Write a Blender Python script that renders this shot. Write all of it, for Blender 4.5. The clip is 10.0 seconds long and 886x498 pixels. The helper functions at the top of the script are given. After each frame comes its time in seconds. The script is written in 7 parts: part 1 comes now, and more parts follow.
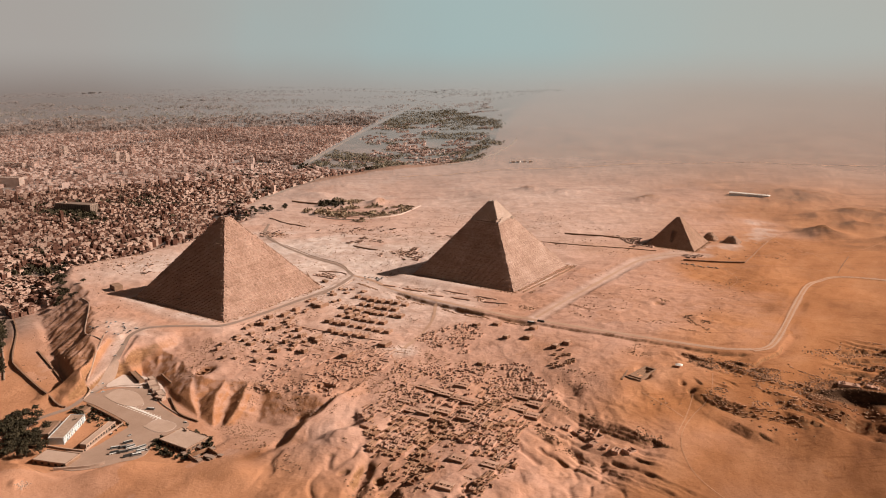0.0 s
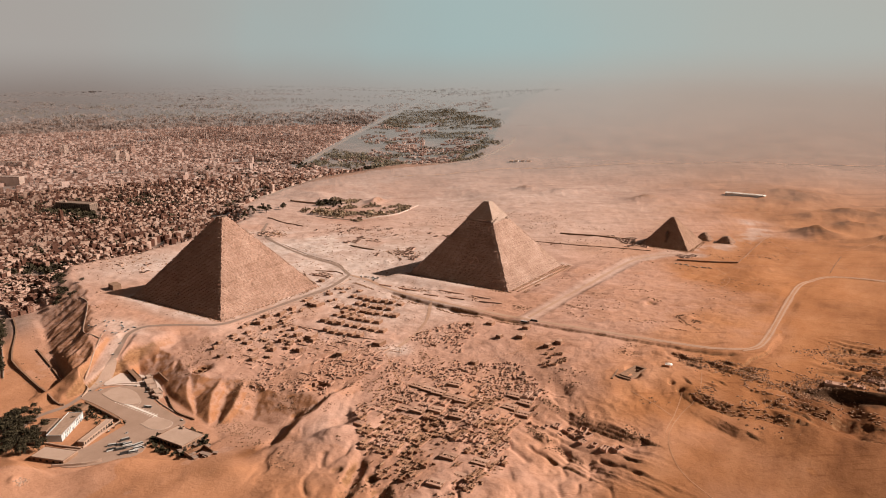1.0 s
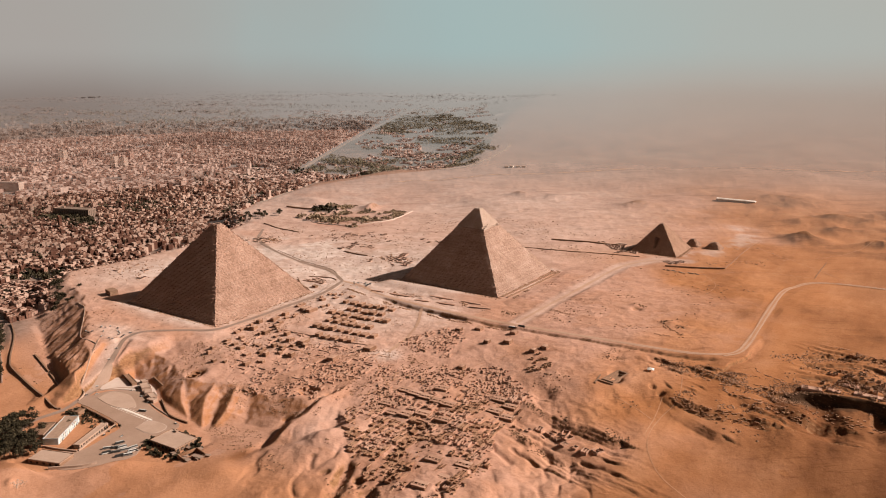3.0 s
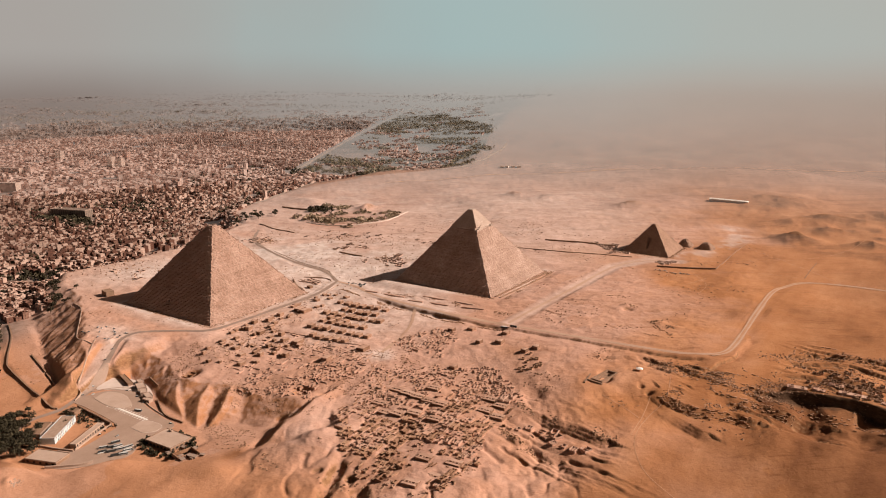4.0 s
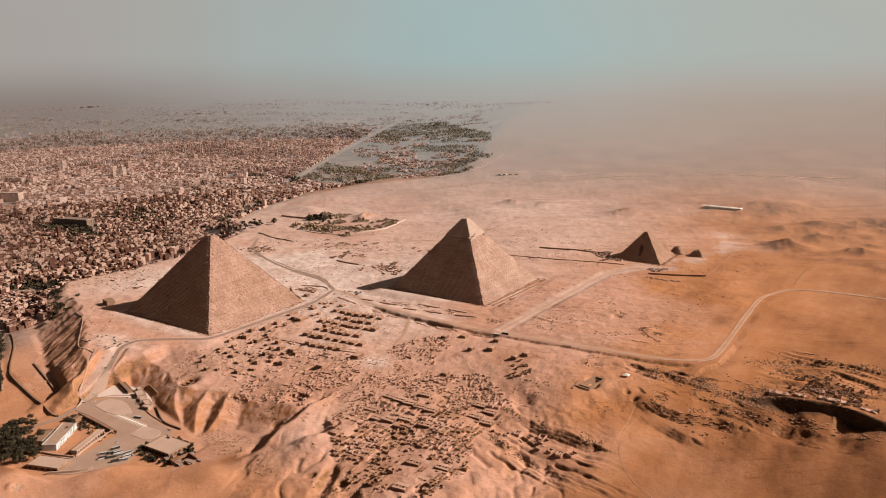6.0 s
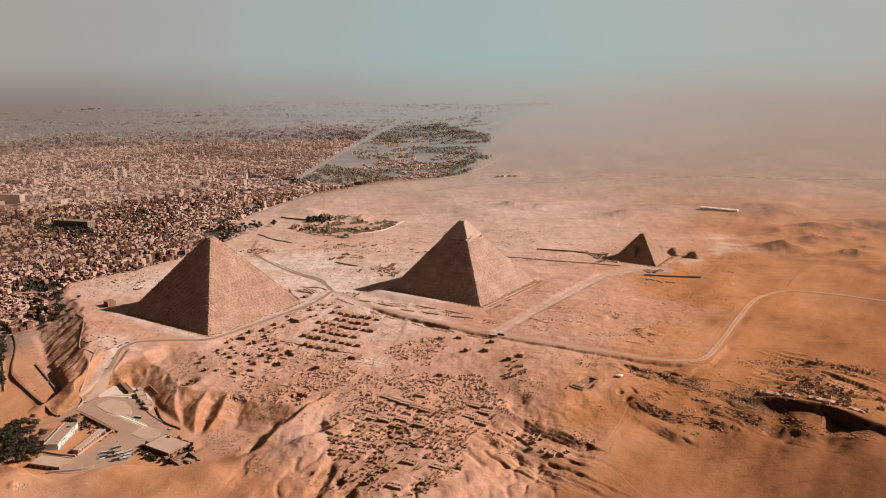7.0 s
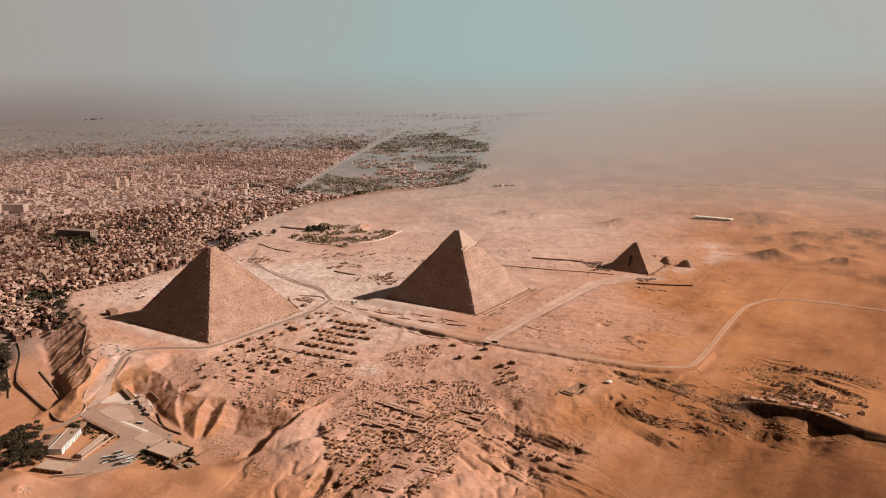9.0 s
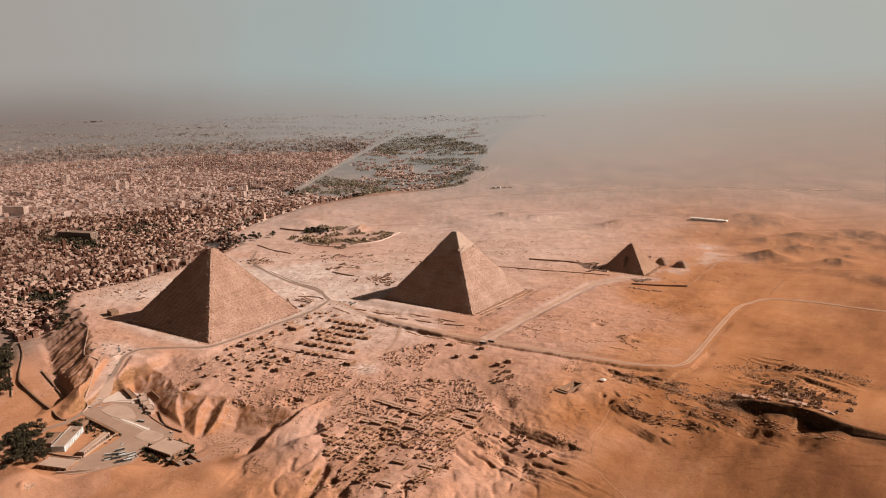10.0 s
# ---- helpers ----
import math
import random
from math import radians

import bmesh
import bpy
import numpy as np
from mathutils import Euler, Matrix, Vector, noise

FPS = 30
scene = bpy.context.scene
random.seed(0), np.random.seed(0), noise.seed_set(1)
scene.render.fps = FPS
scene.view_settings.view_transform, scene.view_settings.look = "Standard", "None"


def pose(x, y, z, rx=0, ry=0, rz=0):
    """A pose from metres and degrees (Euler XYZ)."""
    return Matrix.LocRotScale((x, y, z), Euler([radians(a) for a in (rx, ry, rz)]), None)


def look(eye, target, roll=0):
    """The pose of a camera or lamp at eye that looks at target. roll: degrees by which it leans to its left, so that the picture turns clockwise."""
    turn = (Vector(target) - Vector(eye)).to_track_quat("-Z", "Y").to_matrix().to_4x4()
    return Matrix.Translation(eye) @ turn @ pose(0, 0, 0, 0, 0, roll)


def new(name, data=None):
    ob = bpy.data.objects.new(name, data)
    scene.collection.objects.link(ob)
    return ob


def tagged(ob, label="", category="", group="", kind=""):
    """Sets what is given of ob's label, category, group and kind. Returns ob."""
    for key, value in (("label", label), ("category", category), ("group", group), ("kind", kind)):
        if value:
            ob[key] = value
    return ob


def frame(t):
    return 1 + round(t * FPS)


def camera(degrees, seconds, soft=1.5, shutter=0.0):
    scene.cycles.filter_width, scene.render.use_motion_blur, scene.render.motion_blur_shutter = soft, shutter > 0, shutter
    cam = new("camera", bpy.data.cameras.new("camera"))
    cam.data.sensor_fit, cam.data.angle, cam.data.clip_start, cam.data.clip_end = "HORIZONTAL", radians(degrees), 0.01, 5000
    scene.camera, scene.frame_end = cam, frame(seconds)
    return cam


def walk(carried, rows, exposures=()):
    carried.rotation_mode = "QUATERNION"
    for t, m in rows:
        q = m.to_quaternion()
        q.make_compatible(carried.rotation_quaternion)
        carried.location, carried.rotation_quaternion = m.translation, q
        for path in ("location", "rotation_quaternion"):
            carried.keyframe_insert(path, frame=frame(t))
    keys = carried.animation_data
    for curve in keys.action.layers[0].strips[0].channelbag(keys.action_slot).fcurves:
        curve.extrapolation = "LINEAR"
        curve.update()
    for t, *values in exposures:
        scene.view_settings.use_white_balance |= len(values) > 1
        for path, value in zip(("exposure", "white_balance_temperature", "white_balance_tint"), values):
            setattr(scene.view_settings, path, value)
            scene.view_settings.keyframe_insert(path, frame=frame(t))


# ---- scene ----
cam = camera(59.66, 10.0, soft=1.05)
PATH = [
    (0, pose(-1053.77, 892.04, 410.70, 75.956, 0, -146.287), -0.14),
    (0.5, pose(-1061.40, 894.00, 413.62, 75.746, 0, -146.248), -0.11),
    (1, pose(-1068.49, 896.43, 416.56, 75.834, 0, -146.233), -0.08),
    (1.5, pose(-1075.15, 898.69, 419.52, 75.834, 0, -146.202), -0.06),
    (2, pose(-1082.20, 901.10, 422.93, 76.036, 0, -146.194), -0.08),
    (2.5, pose(-1088.50, 903.83, 425.53, 76.105, 0, -146.190), -0.08),
    (4, pose(-1109.03, 912.45, 434.78, 76.011, 0, -146.393), -0.11),
    (4.5, pose(-1115.63, 914.79, 438.06, 76.030, 0, -146.333), -0.21),
    (5, pose(-1122.58, 918.29, 441.08, 76.104, 0, -146.304), -0.26),
    (5.5, pose(-1128.84, 921.27, 443.89, 76.312, 0, -146.284), -0.32),
    (7, pose(-1148.74, 933.39, 452.16, 76.489, 0, -146.193), -0.42),
    (7.5, pose(-1155.25, 937.21, 454.54, 76.285, 0, -146.152), -0.43),
    (8, pose(-1161.26, 941.35, 456.79, 76.605, 0, -146.137), -0.51),
    (8.5, pose(-1167.36, 945.90, 458.88, 76.823, 0, -146.118), -0.48),
    (9, pose(-1174.06, 950.94, 461.00, 77.097, 0, -146.080), -0.51),
    (9.5, pose(-1179.71, 956.63, 462.62, 77.209, 0, -146.056), -0.53),
    (10, pose(-1186.82, 964.33, 462.69, 77.258, 0, -146.171), -0.53),
]
walk(cam, [(t, m @ pose(0, 0, 0, 0, 0, roll)) for t, m, roll in PATH],
     exposures=[(0, 0.70), (5.5, 0.72), (7, 0.67), (10, 0.66)])

# ---------------------------------------------------------------- light
SUN_AZ, SUN_EL = 236.0, 33.4          # compass bearing of the sun, and its height
world = bpy.data.worlds.new("world")
scene.world = world
world.use_nodes = True
wn, wl = world.node_tree.nodes, world.node_tree.links
sky = wn.new("ShaderNodeTexSky")
sky.sky_type, sky.sun_disc = "NISHITA", False
sky.sun_elevation, sky.sun_rotation = radians(SUN_EL), radians(SUN_AZ)
sky.air_density, sky.dust_density, sky.ozone_density, sky.altitude = 1.0, 6.0, 1.0, 100
SKY = 0.016
# dust in the low air: a warm and grey-green veil that thins out with height
aim = wn.new("ShaderNodeTexCoord").outputs["Generated"]
split = wn.new("ShaderNodeSeparateXYZ")
wl.new(aim, split.inputs[0])
thin = wn.new("ShaderNodeValToRGB")
thin.color_ramp.elements[0].position, thin.color_ramp.elements[0].color = 0.13, (1, 1, 1, 1)
thin.color_ramp.elements[1].position, thin.color_ramp.elements[1].color = 0.24, (0, 0, 0, 1)
wl.new(split.outputs["Z"], thin.inputs["Fac"])
across = wn.new("ShaderNodeVectorMath")
across.operation = "DOT_PRODUCT"
across.inputs[1].default_value = (-0.832, -0.555, 0.0)
wl.new(aim, across.inputs[0])
drift = wn.new("ShaderNodeTexNoise")
drift.inputs["Scale"].default_value, drift.inputs["Detail"].default_value = 5.0, 3
wl.new(aim, drift.inputs["Vector"])
sway = wn.new("ShaderNodeMath")
sway.operation = "MULTIPLY_ADD"
sway.inputs[1].default_value = 0.25
wl.new(drift.outputs["Fac"], sway.inputs[0])
wl.new(across.outputs["Value"], sway.inputs[2])
half = wn.new("ShaderNodeMath")
half.operation = "MULTIPLY_ADD"
half.inputs[1].default_value, half.inputs[2].default_value = 0.8, 0.4
wl.new(sway.outputs[0], half.inputs[0])
dust = wn.new("ShaderNodeValToRGB")
stops = dust.color_ramp.elements
dust.color_ramp.interpolation = "B_SPLINE"
stops[0].position, stops[0].color = 0.05, (0.240, 0.210, 0.193, 1)
stops[1].position, stops[1].color = 0.95, (0.278, 0.262, 0.236, 1)
for p, c in ((0.32, (0.238, 0.252, 0.24)), (0.50, (0.215, 0.29, 0.29)), (0.64, (0.24, 0.29, 0.28))):
    stops.new(p).color = (*c, 1)
wl.new(half.outputs[0], dust.inputs["Fac"])
scaled = wn.new("ShaderNodeVectorMath")
scaled.operation = "MULTIPLY"      # dust warms the light of the sky
scaled.inputs[1].default_value = (SKY * 0.98, SKY * 0.68, SKY * 0.48)
wl.new(sky.outputs[0], scaled.inputs[0])
veil = wn.new("ShaderNodeMix")
veil.data_type = "RGBA"
wl.new(thin.outputs[0], veil.inputs["Factor"])
wl.new(scaled.outputs[0], veil.inputs["A"])
wl.new(dust.outputs[0], veil.inputs["B"])
band = wn.new("ShaderNodeMapRange")
band.interpolation_type = "SMOOTHSTEP"
for key, v in (("From Min", -0.055), ("From Max", 0.016), ("To Min", 1.0), ("To Max", 0.0)):
    band.inputs[key].default_value = v
wl.new(split.outputs["Z"], band.inputs["Value"])
murk = wn.new("ShaderNodeValToRGB")
stops = murk.color_ramp.elements
murk.color_ramp.interpolation = "B_SPLINE"
stops[0].position, stops[0].color = 0.05, (0.148, 0.118, 0.104, 1)
stops[1].position, stops[1].color = 0.95, (0.25, 0.19, 0.155, 1)
for p, c in ((0.20, (0.16, 0.132, 0.118)), (0.36, (0.215, 0.19, 0.174)), (0.52, (0.24, 0.23, 0.213)), (0.66, (0.275, 0.245, 0.216))):
    stops.new(p).color = (*c, 1)
wl.new(half.outputs[0], murk.inputs["Fac"])
low_air = wn.new("ShaderNodeMix")
low_air.data_type = "RGBA"
wl.new(band.outputs[0], low_air.inputs["Factor"])
wl.new(veil.outputs["Result"], low_air.inputs["A"])
wl.new(murk.outputs[0], low_air.inputs["B"])
wl.new(low_air.outputs["Result"], wn["Background"].inputs["Color"])
wn["Background"].inputs["Strength"].default_value = 1.0

sun = new("sun", bpy.data.lights.new("sun", "SUN"))
sun.data.energy, sun.data.angle, sun.data.color = 4.95, radians(0.6), (1.0, 0.88, 0.785)
az, el = radians(SUN_AZ), radians(SUN_EL)
to_sun = Vector((math.sin(az) * math.cos(el), math.cos(az) * math.cos(el), math.sin(el)))
sun.matrix_world = look(to_sun * 3000, (0, 0, 0))


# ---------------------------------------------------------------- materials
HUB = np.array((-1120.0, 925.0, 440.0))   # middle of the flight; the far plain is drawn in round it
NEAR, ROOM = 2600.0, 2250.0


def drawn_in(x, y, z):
    """Beyond 2.6 km the plain is pulled in along the camera's sight lines to fit its view, so it rises slowly and ends
    at 4.85 km.
    """
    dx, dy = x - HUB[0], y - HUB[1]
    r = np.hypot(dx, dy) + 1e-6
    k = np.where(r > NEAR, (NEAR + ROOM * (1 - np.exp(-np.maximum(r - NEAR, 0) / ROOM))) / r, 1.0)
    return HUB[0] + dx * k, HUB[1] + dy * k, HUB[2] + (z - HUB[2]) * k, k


def haze_fade(m):
    """Haze put into the material: far surfaces turn transparent with distance and show the dusty low air of the sky."""
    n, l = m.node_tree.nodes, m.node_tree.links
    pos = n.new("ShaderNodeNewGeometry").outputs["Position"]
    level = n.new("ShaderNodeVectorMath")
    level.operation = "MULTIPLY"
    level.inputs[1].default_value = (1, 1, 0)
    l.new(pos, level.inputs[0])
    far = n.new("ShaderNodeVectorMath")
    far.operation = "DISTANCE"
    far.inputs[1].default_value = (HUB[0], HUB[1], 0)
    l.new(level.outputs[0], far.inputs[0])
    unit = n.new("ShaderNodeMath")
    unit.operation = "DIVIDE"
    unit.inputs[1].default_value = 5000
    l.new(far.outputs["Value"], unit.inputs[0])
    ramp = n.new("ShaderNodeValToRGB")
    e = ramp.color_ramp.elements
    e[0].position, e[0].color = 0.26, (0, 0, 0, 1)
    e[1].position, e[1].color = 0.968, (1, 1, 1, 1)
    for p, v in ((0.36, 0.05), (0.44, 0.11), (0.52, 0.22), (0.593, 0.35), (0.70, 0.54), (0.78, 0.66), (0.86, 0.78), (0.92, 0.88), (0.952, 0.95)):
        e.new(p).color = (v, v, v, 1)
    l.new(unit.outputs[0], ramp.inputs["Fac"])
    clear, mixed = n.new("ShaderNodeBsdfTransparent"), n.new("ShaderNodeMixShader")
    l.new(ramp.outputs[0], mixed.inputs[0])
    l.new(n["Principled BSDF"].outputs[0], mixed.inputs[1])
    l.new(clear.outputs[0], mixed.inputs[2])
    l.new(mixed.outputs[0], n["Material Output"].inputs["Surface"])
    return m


def material(name, colours, scale=0.05, fine=0.6, rough=0.95, bump=0.4, island=0.0, spread=0.0, metal=0.0, banded=0.0):
    """colours: dark, middle and light base colour, mixed by noise at two scales; island, spread: how far pieces or objects differ."""
    m = bpy.data.materials.new(name)
    m.use_nodes = True
    n, l = m.node_tree.nodes, m.node_tree.links
    bsdf = n["Principled BSDF"]
    bsdf.inputs["Roughness"].default_value, bsdf.inputs["Metallic"].default_value = rough, metal
    bsdf.inputs["Specular IOR Level"].default_value = 0.2
    geo = n.new("ShaderNodeNewGeometry")
    big, small = n.new("ShaderNodeTexNoise"), n.new("ShaderNodeTexNoise")
    for tex, sc, det in ((big, scale, 5), (small, fine, 4)):
        tex.inputs["Scale"].default_value, tex.inputs["Detail"].default_value = sc, det
        tex.inputs["Roughness"].default_value = 0.62
        l.new(geo.outputs["Position"], tex.inputs["Vector"])
    add = n.new("ShaderNodeMath")
    add.operation = "MULTIPLY_ADD"
    add.inputs[1].default_value = 0.45
    l.new(small.outputs["Fac"], add.inputs[0])
    half = n.new("ShaderNodeMath")
    half.operation = "MULTIPLY"
    half.inputs[1].default_value = 0.55
    l.new(big.outputs["Fac"], half.inputs[0])
    l.new(half.outputs[0], add.inputs[2])
    value = add.outputs[0]
    for amount, source in ((island, geo.outputs["Random Per Island"]), (spread, None)):
        if amount:
            if source is None:
                source = n.new("ShaderNodeObjectInfo").outputs["Random"]
            shift = n.new("ShaderNodeMath")
            shift.operation = "SUBTRACT"
            shift.inputs[1].default_value = 0.5
            l.new(source, shift.inputs[0])
            more = n.new("ShaderNodeMath")
            more.operation = "MULTIPLY_ADD"
            more.inputs[1].default_value = amount
            l.new(shift.outputs[0], more.inputs[0])
            l.new(value, more.inputs[2])
            value = more.outputs[0]
    if banded:      # courses differ from one another
        flat = n.new("ShaderNodeMapping")
        flat.inputs["Scale"].default_value = (0.02, 0.02, 0.45)
        l.new(geo.outputs["Position"], flat.inputs["Vector"])
        band = n.new("ShaderNodeTexNoise")
        band.inputs["Scale"].default_value, band.inputs["Detail"].default_value = 1.0, 3
        l.new(flat.outputs[0], band.inputs["Vector"])
        centred = n.new("ShaderNodeMath")
        centred.operation = "SUBTRACT"
        centred.inputs[1].default_value = 0.5
        l.new(band.outputs["Fac"], centred.inputs[0])
        joined_up = n.new("ShaderNodeMath")
        joined_up.operation = "MULTIPLY_ADD"
        joined_up.inputs[1].default_value = banded
        l.new(centred.outputs[0], joined_up.inputs[0])
        l.new(value, joined_up.inputs[2])
        value = joined_up.outputs[0]
    ramp = n.new("ShaderNodeValToRGB")
    e = ramp.color_ramp.elements
    e[0].position, e[1].position = 0.30, 0.70
    e[0].color, e[1].color = (*colours[0], 1), (*colours[-1], 1)
    for k, c in enumerate(colours[1:-1]):
        e.new(0.30 + 0.40 * (k + 1) / (len(colours) - 1)).color = (*c, 1)
    l.new(value, ramp.inputs["Fac"])
    l.new(ramp.outputs["Color"], bsdf.inputs["Base Color"])
    if bump:
        b = n.new("ShaderNodeBump")
        b.inputs["Strength"].default_value, b.inputs["Distance"].default_value = bump, 0.8
        l.new(small.outputs["Fac"], b.inputs["Height"])
        l.new(b.outputs["Normal"], bsdf.inputs["Normal"])
    return m


def ground_material():
    """Desert ground: pale limestone gravel, tan sand, orange sand, bare dark rock, dusty plain, painted cliff shade and
    haze-tinted distance, by the weights of the sheet.
    """
    m = bpy.data.materials.new("desert_ground")
    m.use_nodes = True
    n, l = m.node_tree.nodes, m.node_tree.links
    bsdf = n["Principled BSDF"]
    bsdf.inputs["Roughness"].default_value, bsdf.inputs["Specular IOR Level"].default_value = 0.97, 0.1
    pos = n.new("ShaderNodeNewGeometry").outputs["Position"]

    def noise_tex(sc, det=5, rough=0.6, stretch=None):
        tex = n.new("ShaderNodeTexNoise")
        tex.inputs["Scale"].default_value, tex.inputs["Detail"].default_value, tex.inputs["Roughness"].default_value = sc, det, rough
        if stretch:
            mp = n.new("ShaderNodeMapping")
            mp.inputs["Scale"].default_value, mp.inputs["Rotation"].default_value = stretch, (0, 0, radians(25))
            l.new(pos, mp.inputs["Vector"])
            l.new(mp.outputs[0], tex.inputs["Vector"])
        else:
            l.new(pos, tex.inputs["Vector"])
        return tex.outputs["Fac"]

    def cells(sc):
        tex, mp = n.new("ShaderNodeTexVoronoi"), n.new("ShaderNodeMapping")
        mp.inputs["Scale"].default_value = (1.0, 0.4, 0.0)
        tex.inputs["Scale"].default_value = sc
        l.new(pos, mp.inputs["Vector"])
        l.new(mp.outputs[0], tex.inputs["Vector"])
        return tex.outputs["Color"]

    def ramped(fac, stops):
        r = n.new("ShaderNodeValToRGB")
        e = r.color_ramp.elements
        e[0].position, e[0].color = stops[0][0], (*stops[0][1], 1)
        e[1].position, e[1].color = stops[-1][0], (*stops[-1][1], 1)
        for p, c in stops[1:-1]:
            e.new(p).color = (*c, 1)
        l.new(fac, r.inputs["Fac"])
        return r.outputs["Color"]

    def mix(fac, a, b, kind="MIX"):
        x = n.new("ShaderNodeMix")
        x.data_type, x.blend_type = "RGBA", kind
        if isinstance(fac, float):
            x.inputs["Factor"].default_value = fac
        else:
            l.new(fac, x.inputs["Factor"])
        l.new(a, x.inputs["A"])
        l.new(b, x.inputs["B"])
        return x.outputs["Result"]

    def soil(name):
        a = n.new("ShaderNodeAttribute")
        a.attribute_name = name
        return a.outputs["Fac"]

    fine, mid, wide = noise_tex(0.35, 4, 0.7), noise_tex(0.04, 6, 0.65), noise_tex(0.006, 5, 0.6)
    drift = noise_tex(0.02, 4, 0.6, (1.0, 0.25, 1.0))
    tan = ramped(mid, [(0.28, (0.398, 0.226, 0.160)), (0.5, (0.462, 0.268, 0.196)), (0.74, (0.52, 0.314, 0.236))])
    pale = ramped(mid, [(0.30, (0.43, 0.302, 0.248)), (0.5, (0.50, 0.37, 0.315)), (0.70, (0.585, 0.46, 0.405))])
    orange = ramped(drift, [(0.30, (0.31, 0.130, 0.052)), (0.5, (0.37, 0.160, 0.068)), (0.72, (0.43, 0.202, 0.096))])
    rust = ramped(drift, [(0.32, (0.13, 0.05, 0.02)), (0.5, (0.19, 0.078, 0.032)), (0.70, (0.26, 0.115, 0.052))])
    strata = noise_tex(1.0, 5, 0.65, (0.11, 0.11, 0.32))
    rock = ramped(strata, [(0.30, (0.15, 0.072, 0.034)), (0.55, (0.255, 0.132, 0.066)), (0.75, (0.36, 0.20, 0.115))])
    plain = ramped(mid, [(0.30, (0.16, 0.105, 0.08)), (0.5, (0.225, 0.15, 0.118)), (0.72, (0.30, 0.21, 0.165))])
    # near-black colour for the painted shade of the cliff, and dark rock on hills
    rock_shade = ramped(strata, [(0.30, (0.05, 0.026, 0.014)), (0.55, (0.085, 0.045, 0.025)), (0.75, (0.15, 0.083, 0.047))])
    dim = ramped(wide, [(0.30, (0.085, 0.066, 0.052)), (0.72, (0.135, 0.102, 0.082))])
    field = ramped(mid, [(0.30, (0.055, 0.04, 0.024)), (0.5, (0.095, 0.068, 0.042)), (0.72, (0.17, 0.12, 0.08))])
    # far ground: base colour shifted towards the haze
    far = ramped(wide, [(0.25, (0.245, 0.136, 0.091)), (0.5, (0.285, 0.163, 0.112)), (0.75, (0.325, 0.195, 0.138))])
    chalk = ramped(mid, [(0.30, (0.47, 0.355, 0.30)), (0.5, (0.57, 0.45, 0.395)), (0.70, (0.66, 0.55, 0.50))])
    roofs = ramped(cells(0.02), [(0.05, (0.05, 0.036, 0.028)), (0.35, (0.10, 0.07, 0.055)), (0.6, (0.165, 0.115, 0.092)), (0.85, (0.27, 0.20, 0.165)), (0.97, (0.50, 0.42, 0.37))])
    c = mix(soil("orange"), tan, orange)
    c = mix(soil("rust"), c, rust)
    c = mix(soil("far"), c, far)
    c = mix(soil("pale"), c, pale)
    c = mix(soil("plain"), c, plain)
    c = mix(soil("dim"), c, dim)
    c = mix(soil("town"), c, roofs)
    c = mix(soil("green"), c, field)
    c = mix(soil("chalk"), c, chalk)
    c = mix(soil("rock"), c, rock)
    c = mix(soil("rock_shade"), c, rock_shade)
    grit = ramped(noise_tex(0.13, 6, 0.72), [(0.33, (0.62, 0.58, 0.55)), (0.47, (1, 1, 1)), (0.75, (1.10, 1.10, 1.10))])
    c = mix(0.22, c, grit, "MULTIPLY")
    mottle = ramped(noise_tex(0.06, 8, 0.74, (0.55, 1.3, 1.0)), [(0.36, (0.62, 0.52, 0.45)), (0.46, (0.93, 0.90, 0.88)), (0.53, (1, 1, 1)), (0.68, (1.09, 1.10, 1.11))])
    worn = n.new("ShaderNodeMath")
    worn.operation, worn.inputs[1].default_value = "MULTIPLY_ADD", -0.55
    worn.inputs[2].default_value = 0.45
    l.new(soil("far"), worn.inputs[0])
    drier = n.new("ShaderNodeMath")
    drier.operation, drier.inputs[1].default_value, drier.use_clamp = "MULTIPLY_ADD", -0.48, True
    l.new(soil("orange"), drier.inputs[0])
    l.new(worn.outputs[0], drier.inputs[2])
    c = mix(drier.outputs[0], c, mottle, "MULTIPLY")
    speck = ramped(fine, [(0.36, (0.68, 0.65, 0.62)), (0.46, (1, 1, 1)), (0.8, (1.10, 1.10, 1.10))])
    c = mix(0.4, c, speck, "MULTIPLY")
    # colour streaks, stretched across the view, stand for light and shade on dune crests
    across = n.new("ShaderNodeMapping")
    across.vector_type = "TEXTURE"
    across.inputs["Scale"].default_value, across.inputs["Rotation"].default_value = (9.0, 1.0, 1.0), (0, 0, radians(33))
    l.new(pos, across.inputs["Vector"])
    crest = n.new("ShaderNodeTexNoise")
    crest.inputs["Scale"].default_value, crest.inputs["Detail"].default_value, crest.inputs["Roughness"].default_value = 0.03, 6, 0.68
    l.new(across.outputs[0], crest.inputs["Vector"])
    crests = ramped(crest.outputs["Fac"], [(0.36, (0.66, 0.60, 0.55)), (0.45, (1, 1, 1)), (0.58, (1, 1, 1)), (0.68, (1.14, 1.14, 1.15))])
    c = mix(soil("dunes"), c, crests, "MULTIPLY")
    # finer streaks paint the shading of sand ripples the same way
    ripple = n.new("ShaderNodeTexNoise")
    ripple.inputs["Scale"].default_value, ripple.inputs["Detail"].default_value, ripple.inputs["Roughness"].default_value = 0.11, 6, 0.7
    l.new(across.outputs[0], ripple.inputs["Vector"])
    ripples = ramped(ripple.outputs["Fac"], [(0.35, (0.66, 0.59, 0.53)), (0.44, (1, 1, 1)), (0.58, (1, 1, 1)), (0.68, (1.12, 1.12, 1.13))])
    c = mix(soil("ripple"), c, ripples, "MULTIPLY")
